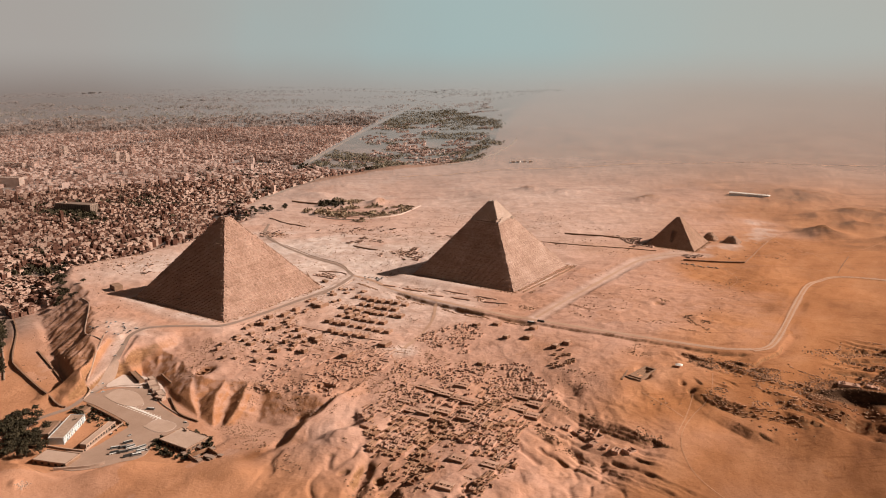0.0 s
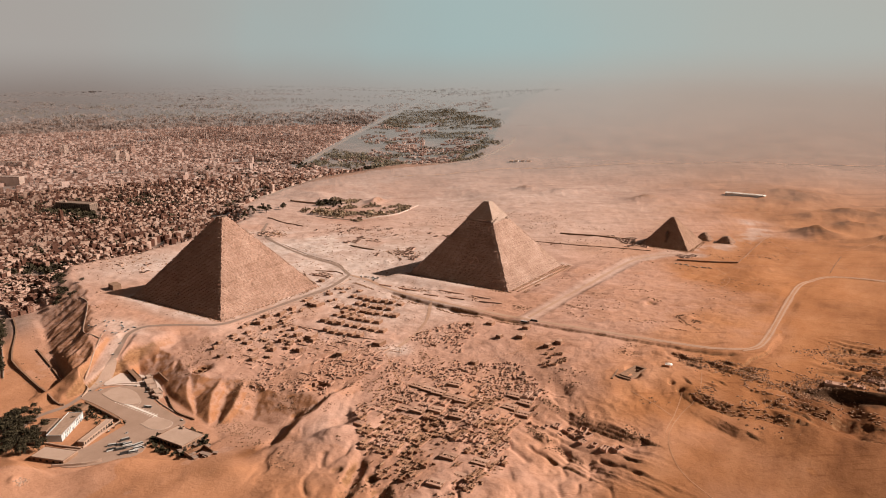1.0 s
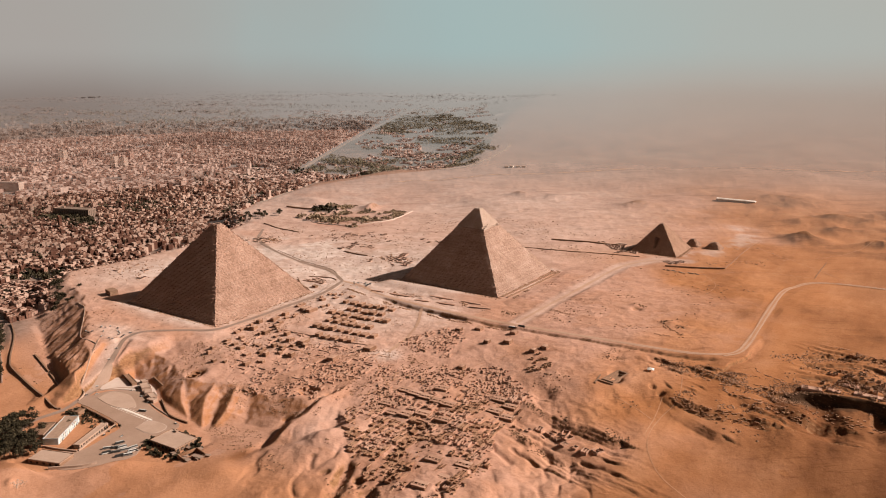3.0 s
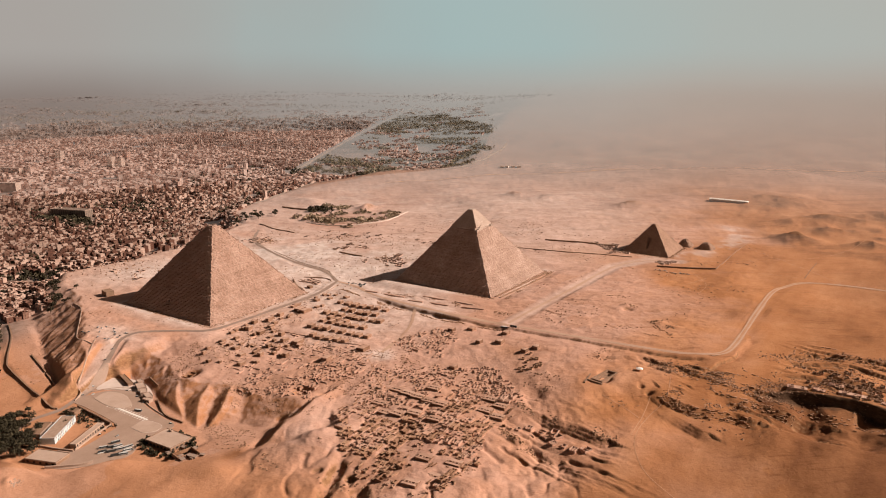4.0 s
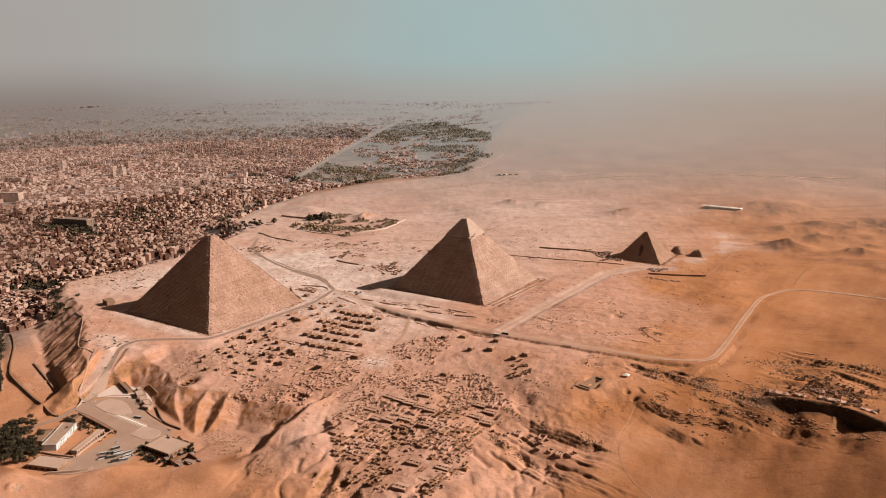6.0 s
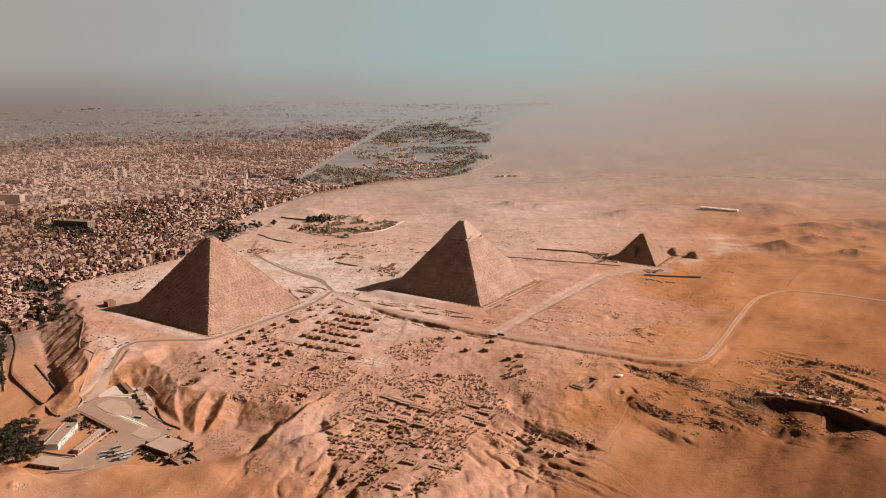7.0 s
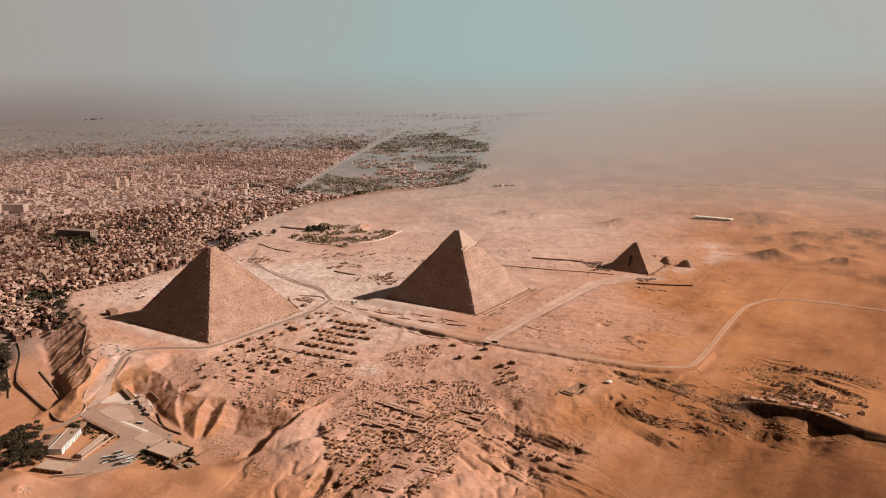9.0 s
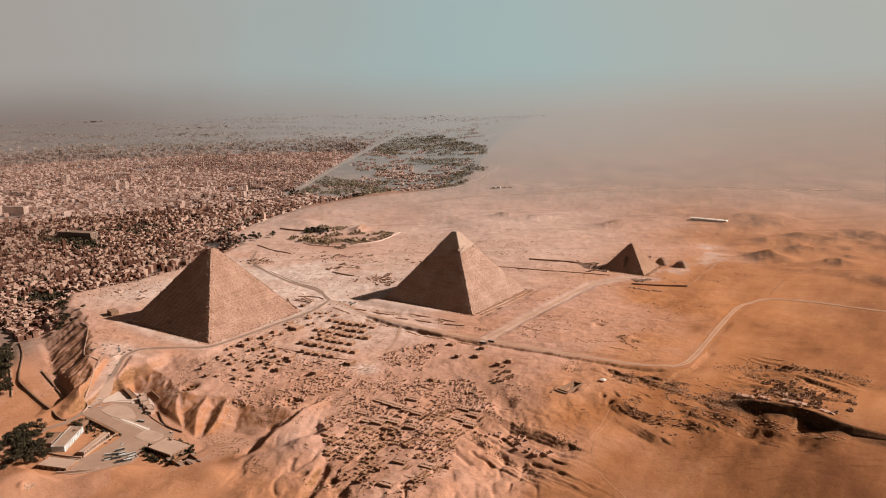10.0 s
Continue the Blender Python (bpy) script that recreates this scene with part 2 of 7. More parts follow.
    broad = ramped(wide, [(0.3, (0.90, 0.87, 0.85)), (0.7, (1.06, 1.06, 1.06))])
    c = mix(0.9, c, broad, "MULTIPLY")
    l.new(c, bsdf.inputs["Base Color"])
    b = n.new("ShaderNodeBump")
    b.inputs["Strength"].default_value, b.inputs["Distance"].default_value = 0.55, 2.0
    calmer = n.new("ShaderNodeMapRange")
    calmer.inputs["To Min"].default_value, calmer.inputs["To Max"].default_value = 0.3, 0.06
    l.new(soil("far"), calmer.inputs["Value"])
    l.new(calmer.outputs[0], b.inputs["Strength"])
    l.new(fine, b.inputs["Height"])
    b2 = n.new("ShaderNodeBump")
    b2.inputs["Strength"].default_value, b2.inputs["Distance"].default_value = 0.3, 6.0
    l.new(calmer.outputs[0], b2.inputs["Strength"])
    l.new(mid, b2.inputs["Height"])
    l.new(b.outputs["Normal"], b2.inputs["Normal"])
    l.new(b2.outputs["Normal"], bsdf.inputs["Normal"])
    return m


GROUND = haze_fade(ground_material())
CORE = material("weathered_limestone_core", [(0.21, 0.118, 0.08), (0.32, 0.197, 0.145), (0.43, 0.288, 0.223)], 0.035, 0.30, bump=0.9, banded=0.3)
CORE2 = material("tan_limestone_core", [(0.225, 0.135, 0.096), (0.35, 0.23, 0.176), (0.47, 0.337, 0.272)], 0.03, 0.28, bump=0.9, banded=0.3)
CASING = material("smooth_limestone_casing", [(0.29, 0.202, 0.156), (0.38, 0.278, 0.222), (0.46, 0.35, 0.29)], 0.06, 0.5, rough=0.8, bump=0.15)
GRANITE = material("dark_granite_casing", [(0.20, 0.115, 0.078), (0.31, 0.19, 0.132), (0.40, 0.256, 0.182)], 0.05, 0.4, bump=0.4)
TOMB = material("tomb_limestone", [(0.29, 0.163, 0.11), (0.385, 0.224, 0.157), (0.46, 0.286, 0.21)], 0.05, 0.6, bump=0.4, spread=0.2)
RUBBLE = material("rubble_stone", [(0.12, 0.056, 0.029), (0.23, 0.122, 0.07), (0.35, 0.205, 0.13)], 0.05, 0.6, bump=0.3, island=0.5)
BEDROCK = material("bedded_sandy_rock", [(0.19, 0.09, 0.046), (0.29, 0.148, 0.08), (0.38, 0.21, 0.125)], 0.05, 0.6, bump=0.3, island=0.5)
ASPHALT = material("dusty_asphalt", [(0.19, 0.126, 0.093), (0.252, 0.17, 0.13), (0.315, 0.22, 0.17)], 0.03, 0.8, rough=0.9, bump=0.1)
YARDSAND = material("sand_strewn_asphalt", [(0.235, 0.148, 0.104), (0.30, 0.195, 0.142), (0.36, 0.245, 0.184)], 0.03, 0.8, rough=0.9, bump=0.1)
TERRAZZO = material("pale_terrace_paving", [(0.42, 0.315, 0.26), (0.51, 0.395, 0.335), (0.58, 0.465, 0.40)], 0.05, 0.7, bump=0.1)
TRACK = material("packed_sand_track", [(0.33, 0.19, 0.124), (0.405, 0.248, 0.17), (0.455, 0.295, 0.215)], 0.02, 0.25, bump=0.15)
WHEEL = material("wheel_worn_sand", [(0.31, 0.148, 0.075), (0.37, 0.19, 0.105), (0.43, 0.245, 0.15)], 0.02, 0.25, bump=0.1)
SHRUB = material("dusty_scrub", [(0.16, 0.112, 0.07), (0.27, 0.19, 0.122), (0.37, 0.27, 0.185)], 0.05, 0.4, rough=0.9, bump=0.2, island=0.4)
PAVING = material("pale_paving", [(0.29, 0.192, 0.14), (0.38, 0.26, 0.197), (0.45, 0.322, 0.252)], 0.04, 0.7, bump=0.1)
WHITE = material("white_kerb_paint", [(0.60, 0.52, 0.45), (0.72, 0.64, 0.57), (0.80, 0.74, 0.68)], 0.1, 0.9, rough=0.7, bump=0.0)
BROWNSTONE = material("brown_tomb_stone", [(0.20, 0.10, 0.058), (0.30, 0.165, 0.10), (0.38, 0.22, 0.145)], 0.06, 0.6, bump=0.3, spread=0.3)
# tomb sides darkened in colour to stand for their shaded north faces
TOMBSIDE = material("shade_toned_tomb_side", [(0.12, 0.062, 0.036), (0.20, 0.108, 0.066), (0.29, 0.165, 0.107)], 0.08, 0.8, bump=0.3, spread=0.25)
WALLSTONE = material("rough_wall_stone", [(0.14, 0.076, 0.046), (0.22, 0.127, 0.08), (0.31, 0.19, 0.126)], 0.08, 0.8, bump=0.3)
CONCRETE = material("grey_concrete", [(0.13, 0.088, 0.066), (0.185, 0.13, 0.10), (0.25, 0.18, 0.143)], 0.05, 0.5, bump=0.1)
BRICK = haze_fade(material("red_brick_render", [(0.095, 0.041, 0.027), (0.21, 0.11, 0.077), (0.42, 0.28, 0.22)], 0.02, 0.25, bump=0.15, island=0.9, spread=0.9))
MIDBRICK = haze_fade(material("rose_brick_render", [(0.125, 0.056, 0.038), (0.265, 0.143, 0.103), (0.50, 0.35, 0.285)], 0.015, 0.2, bump=0.0, island=1.0))
# far brick is paler and greyer: haze put into the base colour
FARBRICK = haze_fade(material("hazed_brick_render", [(0.23, 0.128, 0.098), (0.37, 0.23, 0.183), (0.55, 0.40, 0.342)], 0.01, 0.1, bump=0.0, island=0.95))
PALEBRICK = haze_fade(material("pale_hazed_render", [(0.20, 0.135, 0.11), (0.27, 0.195, 0.165), (0.37, 0.295, 0.262)], 0.01, 0.1, bump=0.0, island=0.5))
PALEBLOCK = haze_fade(material("pale_apartment_render", [(0.36, 0.25, 0.2), (0.46, 0.34, 0.28), (0.56, 0.43, 0.37)], 0.02, 0.1, bump=0.0))
FARDARK = haze_fade(material("far_window_glass", [(0.05, 0.035, 0.028), (0.07, 0.05, 0.04), (0.09, 0.065, 0.052)], 0.2, 1.0, bump=0.0))
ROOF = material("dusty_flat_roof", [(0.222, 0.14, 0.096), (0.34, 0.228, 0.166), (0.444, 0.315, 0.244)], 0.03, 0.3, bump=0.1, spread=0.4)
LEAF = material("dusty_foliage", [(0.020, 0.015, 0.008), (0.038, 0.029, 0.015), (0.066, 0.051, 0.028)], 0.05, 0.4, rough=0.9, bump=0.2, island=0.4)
# far foliage lightened in its base colour to stand for haze
FARLEAF = haze_fade(material("hazed_tree_belt", [(0.115, 0.092, 0.058), (0.165, 0.132, 0.088), (0.225, 0.182, 0.128)], 0.02, 0.15, rough=0.9, bump=0.0, island=0.4))
HIGHWAY = haze_fade(material("dusty_highway", [(0.30, 0.228, 0.18), (0.38, 0.295, 0.24), (0.45, 0.36, 0.30)], 0.01, 0.1, bump=0.0))
BARK = material("bark", [(0.06, 0.04, 0.03), (0.11, 0.075, 0.05), (0.17, 0.12, 0.09)], 0.3, 2.0, bump=0.3)
HALL = material("pale_concrete", [(0.235, 0.15, 0.105), (0.335, 0.224, 0.165), (0.43, 0.308, 0.238)], 0.06, 0.8, bump=0.1)
BLUEWALL = material("pale_blue_painted_wall", [(0.36, 0.40, 0.41), (0.45, 0.49, 0.50), (0.52, 0.55, 0.55)], 0.1, 0.6, rough=0.7, bump=0.0)
DARK = material("dark_opening", [(0.02, 0.014, 0.010), (0.035, 0.024, 0.018), (0.05, 0.035, 0.027)], 0.2, 1.0, bump=0.0)
GLASS = material("car_glass", [(0.02, 0.02, 0.02), (0.03, 0.03, 0.03), (0.05, 0.05, 0.05)], 0.5, 1.0, rough=0.15, bump=0.0)
PAINT = material("car_paint", [(0.037, 0.033, 0.03), (0.259, 0.229, 0.207), (0.555, 0.533, 0.503)], 0.01, 0.02, rough=0.35, bump=0.0, spread=0.9)
TYRE = material("tyre_rubber", [(0.015, 0.014, 0.013), (0.025, 0.023, 0.021), (0.04, 0.036, 0.033)], 0.5, 2.0, bump=0.0)


# ---------------------------------------------------------------- small mesh tools
def hashed(i, j, seed):
    v = np.sin(i * 127.1 + j * 311.7 + seed * 74.7) * 43758.5453
    return v - np.floor(v)


def value_noise(x, y, seed=0):
    i, j = np.floor(x), np.floor(y)
    u, v = x - i, y - j
    u, v = u * u * (3 - 2 * u), v * v * (3 - 2 * v)
    a, b = hashed(i, j, seed), hashed(i + 1, j, seed)
    c, d = hashed(i, j + 1, seed), hashed(i + 1, j + 1, seed)
    return (a + (b - a) * u) * (1 - v) + (c + (d - c) * u) * v - 0.5


def fbm(x, y, size, octaves=4, seed=0, gain=0.5):
    total, amp = 0.0, 1.0
    for k in range(octaves):
        total = total + amp * value_noise(x / size + 13.1 * k, y / size - 7.7 * k, seed + k)
        size, amp = size / 2.03, amp * gain
    return total


def smooth(a, b, v):
    t = np.clip((v - a) / (b - a), 0, 1)
    return t * t * (3 - 2 * t)


def curve_points(pts, step):
    """A rounded line through the points of a plan, cut into even steps; further columns (heights, widths) go along."""
    p = np.array(pts, float)
    p = np.vstack([2 * p[0] - p[1], p, 2 * p[-1] - p[-2]])
    out = []
    for k in range(1, len(p) - 2):
        a, b, c, d = p[k - 1:k + 3]
        count = max(2, int(np.linalg.norm((c - b)[:2]) / step))
        t = np.linspace(0, 1, count, endpoint=False)[:, None]
        out.append(0.5 * (2 * b + (c - a) * t + (2 * a - 5 * b + 4 * c - d) * t**2 + (3 * b - a - 3 * c + d) * t**3))
    return np.vstack([*out, p[-2:-1]])


def line_near(x, y, pts):
    """For places x, y: distance to a line, on which side (left of its run is positive), how far past its ends, and its third column there."""
    best = np.full(x.shape, 1e9)
    side, past, third = np.zeros(x.shape), np.zeros(x.shape), np.zeros(x.shape)
    p = np.array(pts, float)
    last = len(p) - 2
    for k in range(last + 1):
        d = p[k + 1, :2] - p[k, :2]
        size = np.hypot(*d)
        ux, uy = x - p[k, 0], y - p[k, 1]
        raw = (ux * d[0] + uy * d[1]) / size**2
        t = np.clip(raw, 0, 1)
        dist = np.hypot(ux - t * d[0], uy - t * d[1])
        near = dist < best
        best = np.where(near, dist, best)
        side = np.where(near, np.sign(d[0] * uy - d[1] * ux), side)
        over = np.zeros(x.shape)
        if k == 0:
            over = np.maximum(over, -raw * size)
        if k == last:
            over = np.maximum(over, (raw - 1) * size)
        past = np.where(near, over, past)
        if p.shape[1] > 2:
            third = np.where(near, p[k, 2] + t * (p[k + 1, 2] - p[k, 2]), third)
    return best, side, past, third


def inside(x, y, pts):
    """Whether places lie within a closed outline."""
    p, odd = np.array(pts, float), np.zeros(np.shape(x), bool)
    for a, b in zip(p, np.roll(p, -1, 0)):
        if a[1] != b[1]:
            cross = (a[1] > y) != (b[1] > y)
            odd ^= cross & (x < (b[0] - a[0]) * (y - a[1]) / (b[1] - a[1]) + a[0])
    return odd


def quick_mesh(name, verts, faces, mat, flat=True):
    """A mesh from rows of corners and rows of faces of one size."""
    verts, faces = np.asarray(verts, np.float32), np.asarray(faces, np.int32)
    me = bpy.data.meshes.new(name)
    me.vertices.add(len(verts))
    me.vertices.foreach_set("co", verts.ravel())
    count = faces.shape[1]
    me.loops.add(faces.size)
    me.loops.foreach_set("vertex_index", faces.ravel())
    me.polygons.add(len(faces))
    me.polygons.foreach_set("loop_start", np.arange(0, faces.size, count, dtype=np.int32))
    me.polygons.foreach_set("loop_total", np.full(len(faces), count, np.int32))
    me.polygons.foreach_set("use_smooth", np.full(len(faces), not flat))
    me.materials.append(mat)
    me.update(calc_edges=True)
    return me


BOX = np.array([(-.5, -.5, 0), (.5, -.5, 0), (.5, .5, 0), (-.5, .5, 0), (-.5, -.5, 1), (.5, -.5, 1), (.5, .5, 1), (-.5, .5, 1)])
BOX_SIDES = np.array([(4, 5, 6, 7), (0, 1, 5, 4), (1, 2, 6, 5), (2, 3, 7, 6), (3, 0, 4, 7), (3, 2, 1, 0)])


def boxes(rows):
    """Corners and faces of many boxes. rows: x, y, z, size x, size y, height, turn (radians), taper of the top."""
    r = np.asarray(rows, float)
    v = BOX[None] * r[:, None, 3:6]
    v[:, 4:, :2] *= r[:, None, 7:8]
    c, s = np.cos(r[:, 6])[:, None], np.sin(r[:, 6])[:, None]
    x, y = v[..., 0] * c - v[..., 1] * s, v[..., 0] * s + v[..., 1] * c
    v = np.stack([x, y, v[..., 2]], -1) + r[:, None, :3]
    f = BOX_SIDES[None] + 8 * np.arange(len(r))[:, None, None]
    return v.reshape(-1, 3), f.reshape(-1, 4)


def box_mesh(name, rows, mat):
    rows = [(*row, *(0, 1)[len(row) - 6:]) if len(row) < 8 else row for row in rows]
    return quick_mesh(name, *boxes(rows), mat)


def piece(name, me, parent, at=None, label=""):
    """A mesh as one part under a thing."""
    ob = new(name, me)
    ob.parent = parent
    if at is not None:
        ob.matrix_basis = at
    return tagged(ob, label)


def thing(name, label, category, at=None, group="", kind=""):
    ob = new(name)
    ob.empty_display_size = 5
    if at is not None:
        ob.matrix_basis = at
    return tagged(ob, label, category, group, kind)


# ---------------------------------------------------------------- the lie of the land
SPOTS_WEST = [(-754, 5, 27), (-874, -118, 39), (-1005, -79, 43), (-1062, -133, 43), (-797, -26, 30), (-698, 310, 1), (-700, 174, 9),
              (-802, 149, 14), (-868, 28, 27), (-743, -598, 19), (-693, -269, 29), (-848, -604, 16), (-783, 262, -2), (-850, 80, 18),
              (-752, 220, -4), (-921, 177, 9), (-965, -36, 29), (-794, -1065, 10), (-536, -1322, 20), (-882, -240, 37.5), (-878, -340, 34.5), (-868, -430, 29.5), (-868, -507, 25), (-906, -632, 18.5), (-980, -655, 18), (-1090, -655, 20), (-253, -156, 6), (-387, -133, 11), (-501, -122, 15), (-600, -112, 22), (-692, -105, 29), (-760, -102, 33), (-811, -101, 36)]
SPOTS_EAST = [(0, 150, 0), (-120, -195, 2.5), (-335, -354, 10.5), (-574, -739, 16), (-604, 122, 8), (-525, 269, -2), (-437, 73, 7),
              (-405, 213, -1), (-272, -14, 4.5), (-220, 235, -5), (27, -1219, 12), (442, -775, -6), (202, -882, -8), (465, -1816, -5),
              (300, -100, -3), (-587, 344, -14), (300, -450, -4), (-277, 223, -9), (-330, 250, -9), (-390, 250, -8), (-480, 400, -25), (-560, 420, -22)]
EDGE = [(2900, -7000), (1600, -4100), (900, -2750), (560, -1830), (730, -1480), (760, -1060), (700, -770), (600, -610), (480, -530),
        (398, -220), (402, -80), (432, 40), (345, 112), (235, 142), (110, 212), (10, 272), (-70, 322), (-106, 350), (-94, 318),
        (-64, 262), (-66, 236), (-80, 226), (-100, 224), (-130, 230), (-164, 238), (-195, 252), (-222, 262), (-240, 262), (-276, 246), (-306, 240),
        (-332, 240), (-378, 243), (-415, 236), (-440, 234), (-500, 246), (-528, 268), (-500, 312), (-466, 352), (-520, 400), (-620, 450), (-900, 620),
        (-2500, 900), (-2500, 6000), (16000, 6000), (16000, -16000), (7500, -16000)]
SPURS = [  # sharp-crested sand spurs: crest line with heights, slope of the eastern and the western side
    ([(-68, 226, -20), (-88, 250, -35)], 0.5, 0.4), ([(-104, 226, -19), (-112, 236, -21), (-130, 256, -35)], 0.5, 0.4), ([(-154, 236, -18), (-160, 245, -21), (-188, 268, -36)], 0.5, 0.4),
    ([(-216, 262, -18), (-231, 277, -21), (-257, 296, -29), (-289, 314, -37)], 0.48, 0.3), ([(-270, 252, -16), (-281, 272, -19), (-299, 294, -27), (-324, 319, -37)], 0.5, 0.3),
    ([(-304, 240, -15), (-318, 258, -16), (-332, 284, -24), (-342, 316, -37)], 0.5, 0.24),
    ([(-450, 168, -1), (-455, 232, -1), (-457, 280, -6), (-460, 310, -12), (-461, 340, -25)], 0.55, 0.13)]
SCARPS = [  # lines that drop on their north side: run, height, width of the face, reach, roughness
    ([(-846, 16), (-858, 27), (-873, 33), (-890, 36), (-905, 32), (-920, 25), (-936, 22), (-952, 24)], 6.5, 13, 80, 0.3),
    ([(-960, -45), (-982, -55), (-1010, -55), (-1045, -60), (-1090, -44), (-1140, -32), (-1350, -4)], 16, 5, 200, 0.35),
    ([(-868, -48), (-932, -32), (-966, -18)], 1.5, 5, 30, 0.6),
    ([(-928, -14), (-945, -17), (-965, -13), (-988, -10), (-1015, -8)], 7, 14, 80, 0.3),
    ([(-700, 118), (-732, 122), (-766, 130), (-820, 145)], 6, 13, 110, 0.5),
    ([(-860, 50), (-868, 55), (-878, 57), (-893, 63), (-912, 74)], 4.5, 14, 40, 0.25),
    ([(-975, -98), (-1020, -112), (-1080, -108)], 3.5, 2, 20, 0.35),
    ([(-975, -150), (-1030, -170), (-1088, -140)], 4, 2, 22, 0.35),
    ([(-965, -178), (-1010, -203), (-1050, -204), (-1120, -180)], 3.5, 2, 18, 0.35),
    ([(-740, -50), (-790, -75), (-850, -60)], 2, 4, 25, 0.8),
    ([(-300, -138), (-387, -123), (-501, -112), (-562, -107), (-692, -95), (-811, -91), (-850, -96)], 3.6, 5, 40, 0.3),
    ([(-876, -70), (-892, -120), (-892, -200)], 4, 3, 16, 0.4), ([(-866, -380), (-868, -300), (-872, -220)], 1.2, 4, 18, 0.3),
    ([(-480, -262), (-690, -300)], 1.5, 4, 25, 0.8)]
HOLLOWS = [(-563, 345, 6, 4), (-603, 338, 6, 5), (-630, 356, 9, 5), (-643, 362, 6, 4), (-219, 240, 12, 8), (-405, 205, 13, 8), (-700, 318, 8, 4), (-570, 318, 6, 2),
           (-690, -268, 8, 4), (-762, 0, 9, 7), (-766, 18, 9, 7), (-775, 60, 14, 3), (-828, 24, 4, 3.5), (-814, 14, 4, 3), (-690, 298, 7, 3), (-700, 85, 14, 4), (-800, 40, 20, 3)]
LEDGES = [  # bedded rock: middle, reach along and across, strength
    (-865, -52, 105, 34, 1.0), (-905, 8, 70, 26, 1.0), (-1040, -205, 110, 46, 1.1), (-1030, -110, 90, 46, 1.0), (-795, 195, 125, 42, 0.8), (-1000, 10, 80, 30, 1.0), (-760, 110, 90, 26, 0.5), (-600, -190, 140, 22, 0.5), (-380, -172, 110, 16, 0.6)]
GULLIES = [  # dry gullies: line, depth, half width
    ([(-578, 326), (-587, 350), (-602, 380), (-612, 410)], 8, 9), ([(-607, 336), (-612, 350)], 4, 5), ([(-424, 262), (-440, 300), (-446, 340)], 4, 8), ([(-440, 200), (-444, 240), (-436, 280)], 3, 6),
    ([(-740, 184), (-762, 199), (-790, 207)], 3.6, 6), ([(-800, 209), (-846, 226), (-890, 238)], 1.6, 4), ([(-681, 206), (-705, 222), (-732, 234)], 3.5, 5), ([(-722, 208), (-756, 218)], 3, 4), ([(-714, 166), (-786, 188), (-844, 211)], 1.6, 3),
    ([(-530, 330), (-545, 345)], 2.5, 4)]
HEAPS = [(-330, -1240, 60, 12), (-797, -1052, 40, 14), (-840, -1030, 45, 8), (-979, -1024, 60, 9), (-868, -1168, 50, 6), (-919, -1164, 40, 6), (-700, -1500, 120, 10), (30, -1220, 45, 14),
         (-60, -1250, 50, 9), (430, -790, 40, 12), (560, -830, 50, 10), (-330, 450, 60, 16), (-450, 405, 45, 10), (-240, 520, 55, 12), (-272, 527, 7, 3),
         (-430, 235, 30, 5), (-500, 300, 22, 5), (-730, 290, 22, 5), (-850, -1285, 80, 14), (-916, -1298, 60, 8), (-1067, -888, 60, 7), (-690, -288, 13, 4), (-754, -220, 12, 4), (-778, -203, 10, 3), (340, -850, 30, 17), (-690, -1407, 60, 5), (-1000, -1390, 120, 14), (-816, -1030, 30, 6), (-867, -1150, 36, 7), (-968, -1198, 40, 8), (-994, -1112, 34, 8), (-970, -1016, 34, 6), (-762, -1206, 40, 7), (-1060, -1240, 60, 10)]
ROAD_UP = [(-150, 475, -40), (-126, 432, -40), (-128, 391, -37), (-116, 359, -33), (-96, 311, -22), (-64, 265, -10), (-36, 228, -3), (-39, 197, 0),
           (-81, 161, 0), (-127, 128, 0), (-138, 72, 1), (-140, -18, 1), (-142, -115, 2), (-120, -197, 2.5)]
ROAD_EAST = [(-120, -197, 2.5), (-47, -240, 2), (50, -261, 1), (175, -304, 0), (297, -369, -2), (390, -470, -6)]
ROAD_WEST = [(-120, -197, 2.5), (-180, -185, 4), (-253, -156, 6), (-387, -133, 11), (-501, -122, 15), (-562, -117, 19), (-692, -105, 29),
             (-811, -101, 36), (-846, -106, 38.5), (-874, -120, 39)]
ROAD_ARM = [(-866, -112, 39), (-880, -132, 39), (-884, -170, 39), (-881, -250, 37), (-876, -340, 34.5), (-868, -507, 25), (-878, -578, 19.5), (-906, -632, 18.5), (-980, -655, 18), (-1080, -652, 20), (-1250, -660, 22)]
ROAD_SOUTH = [(-545, -128, 18), (-548, -240, 19), (-552, -340, 19), (-557, -548, 17), (-596, -638, 16), (-650, -660, 16)]
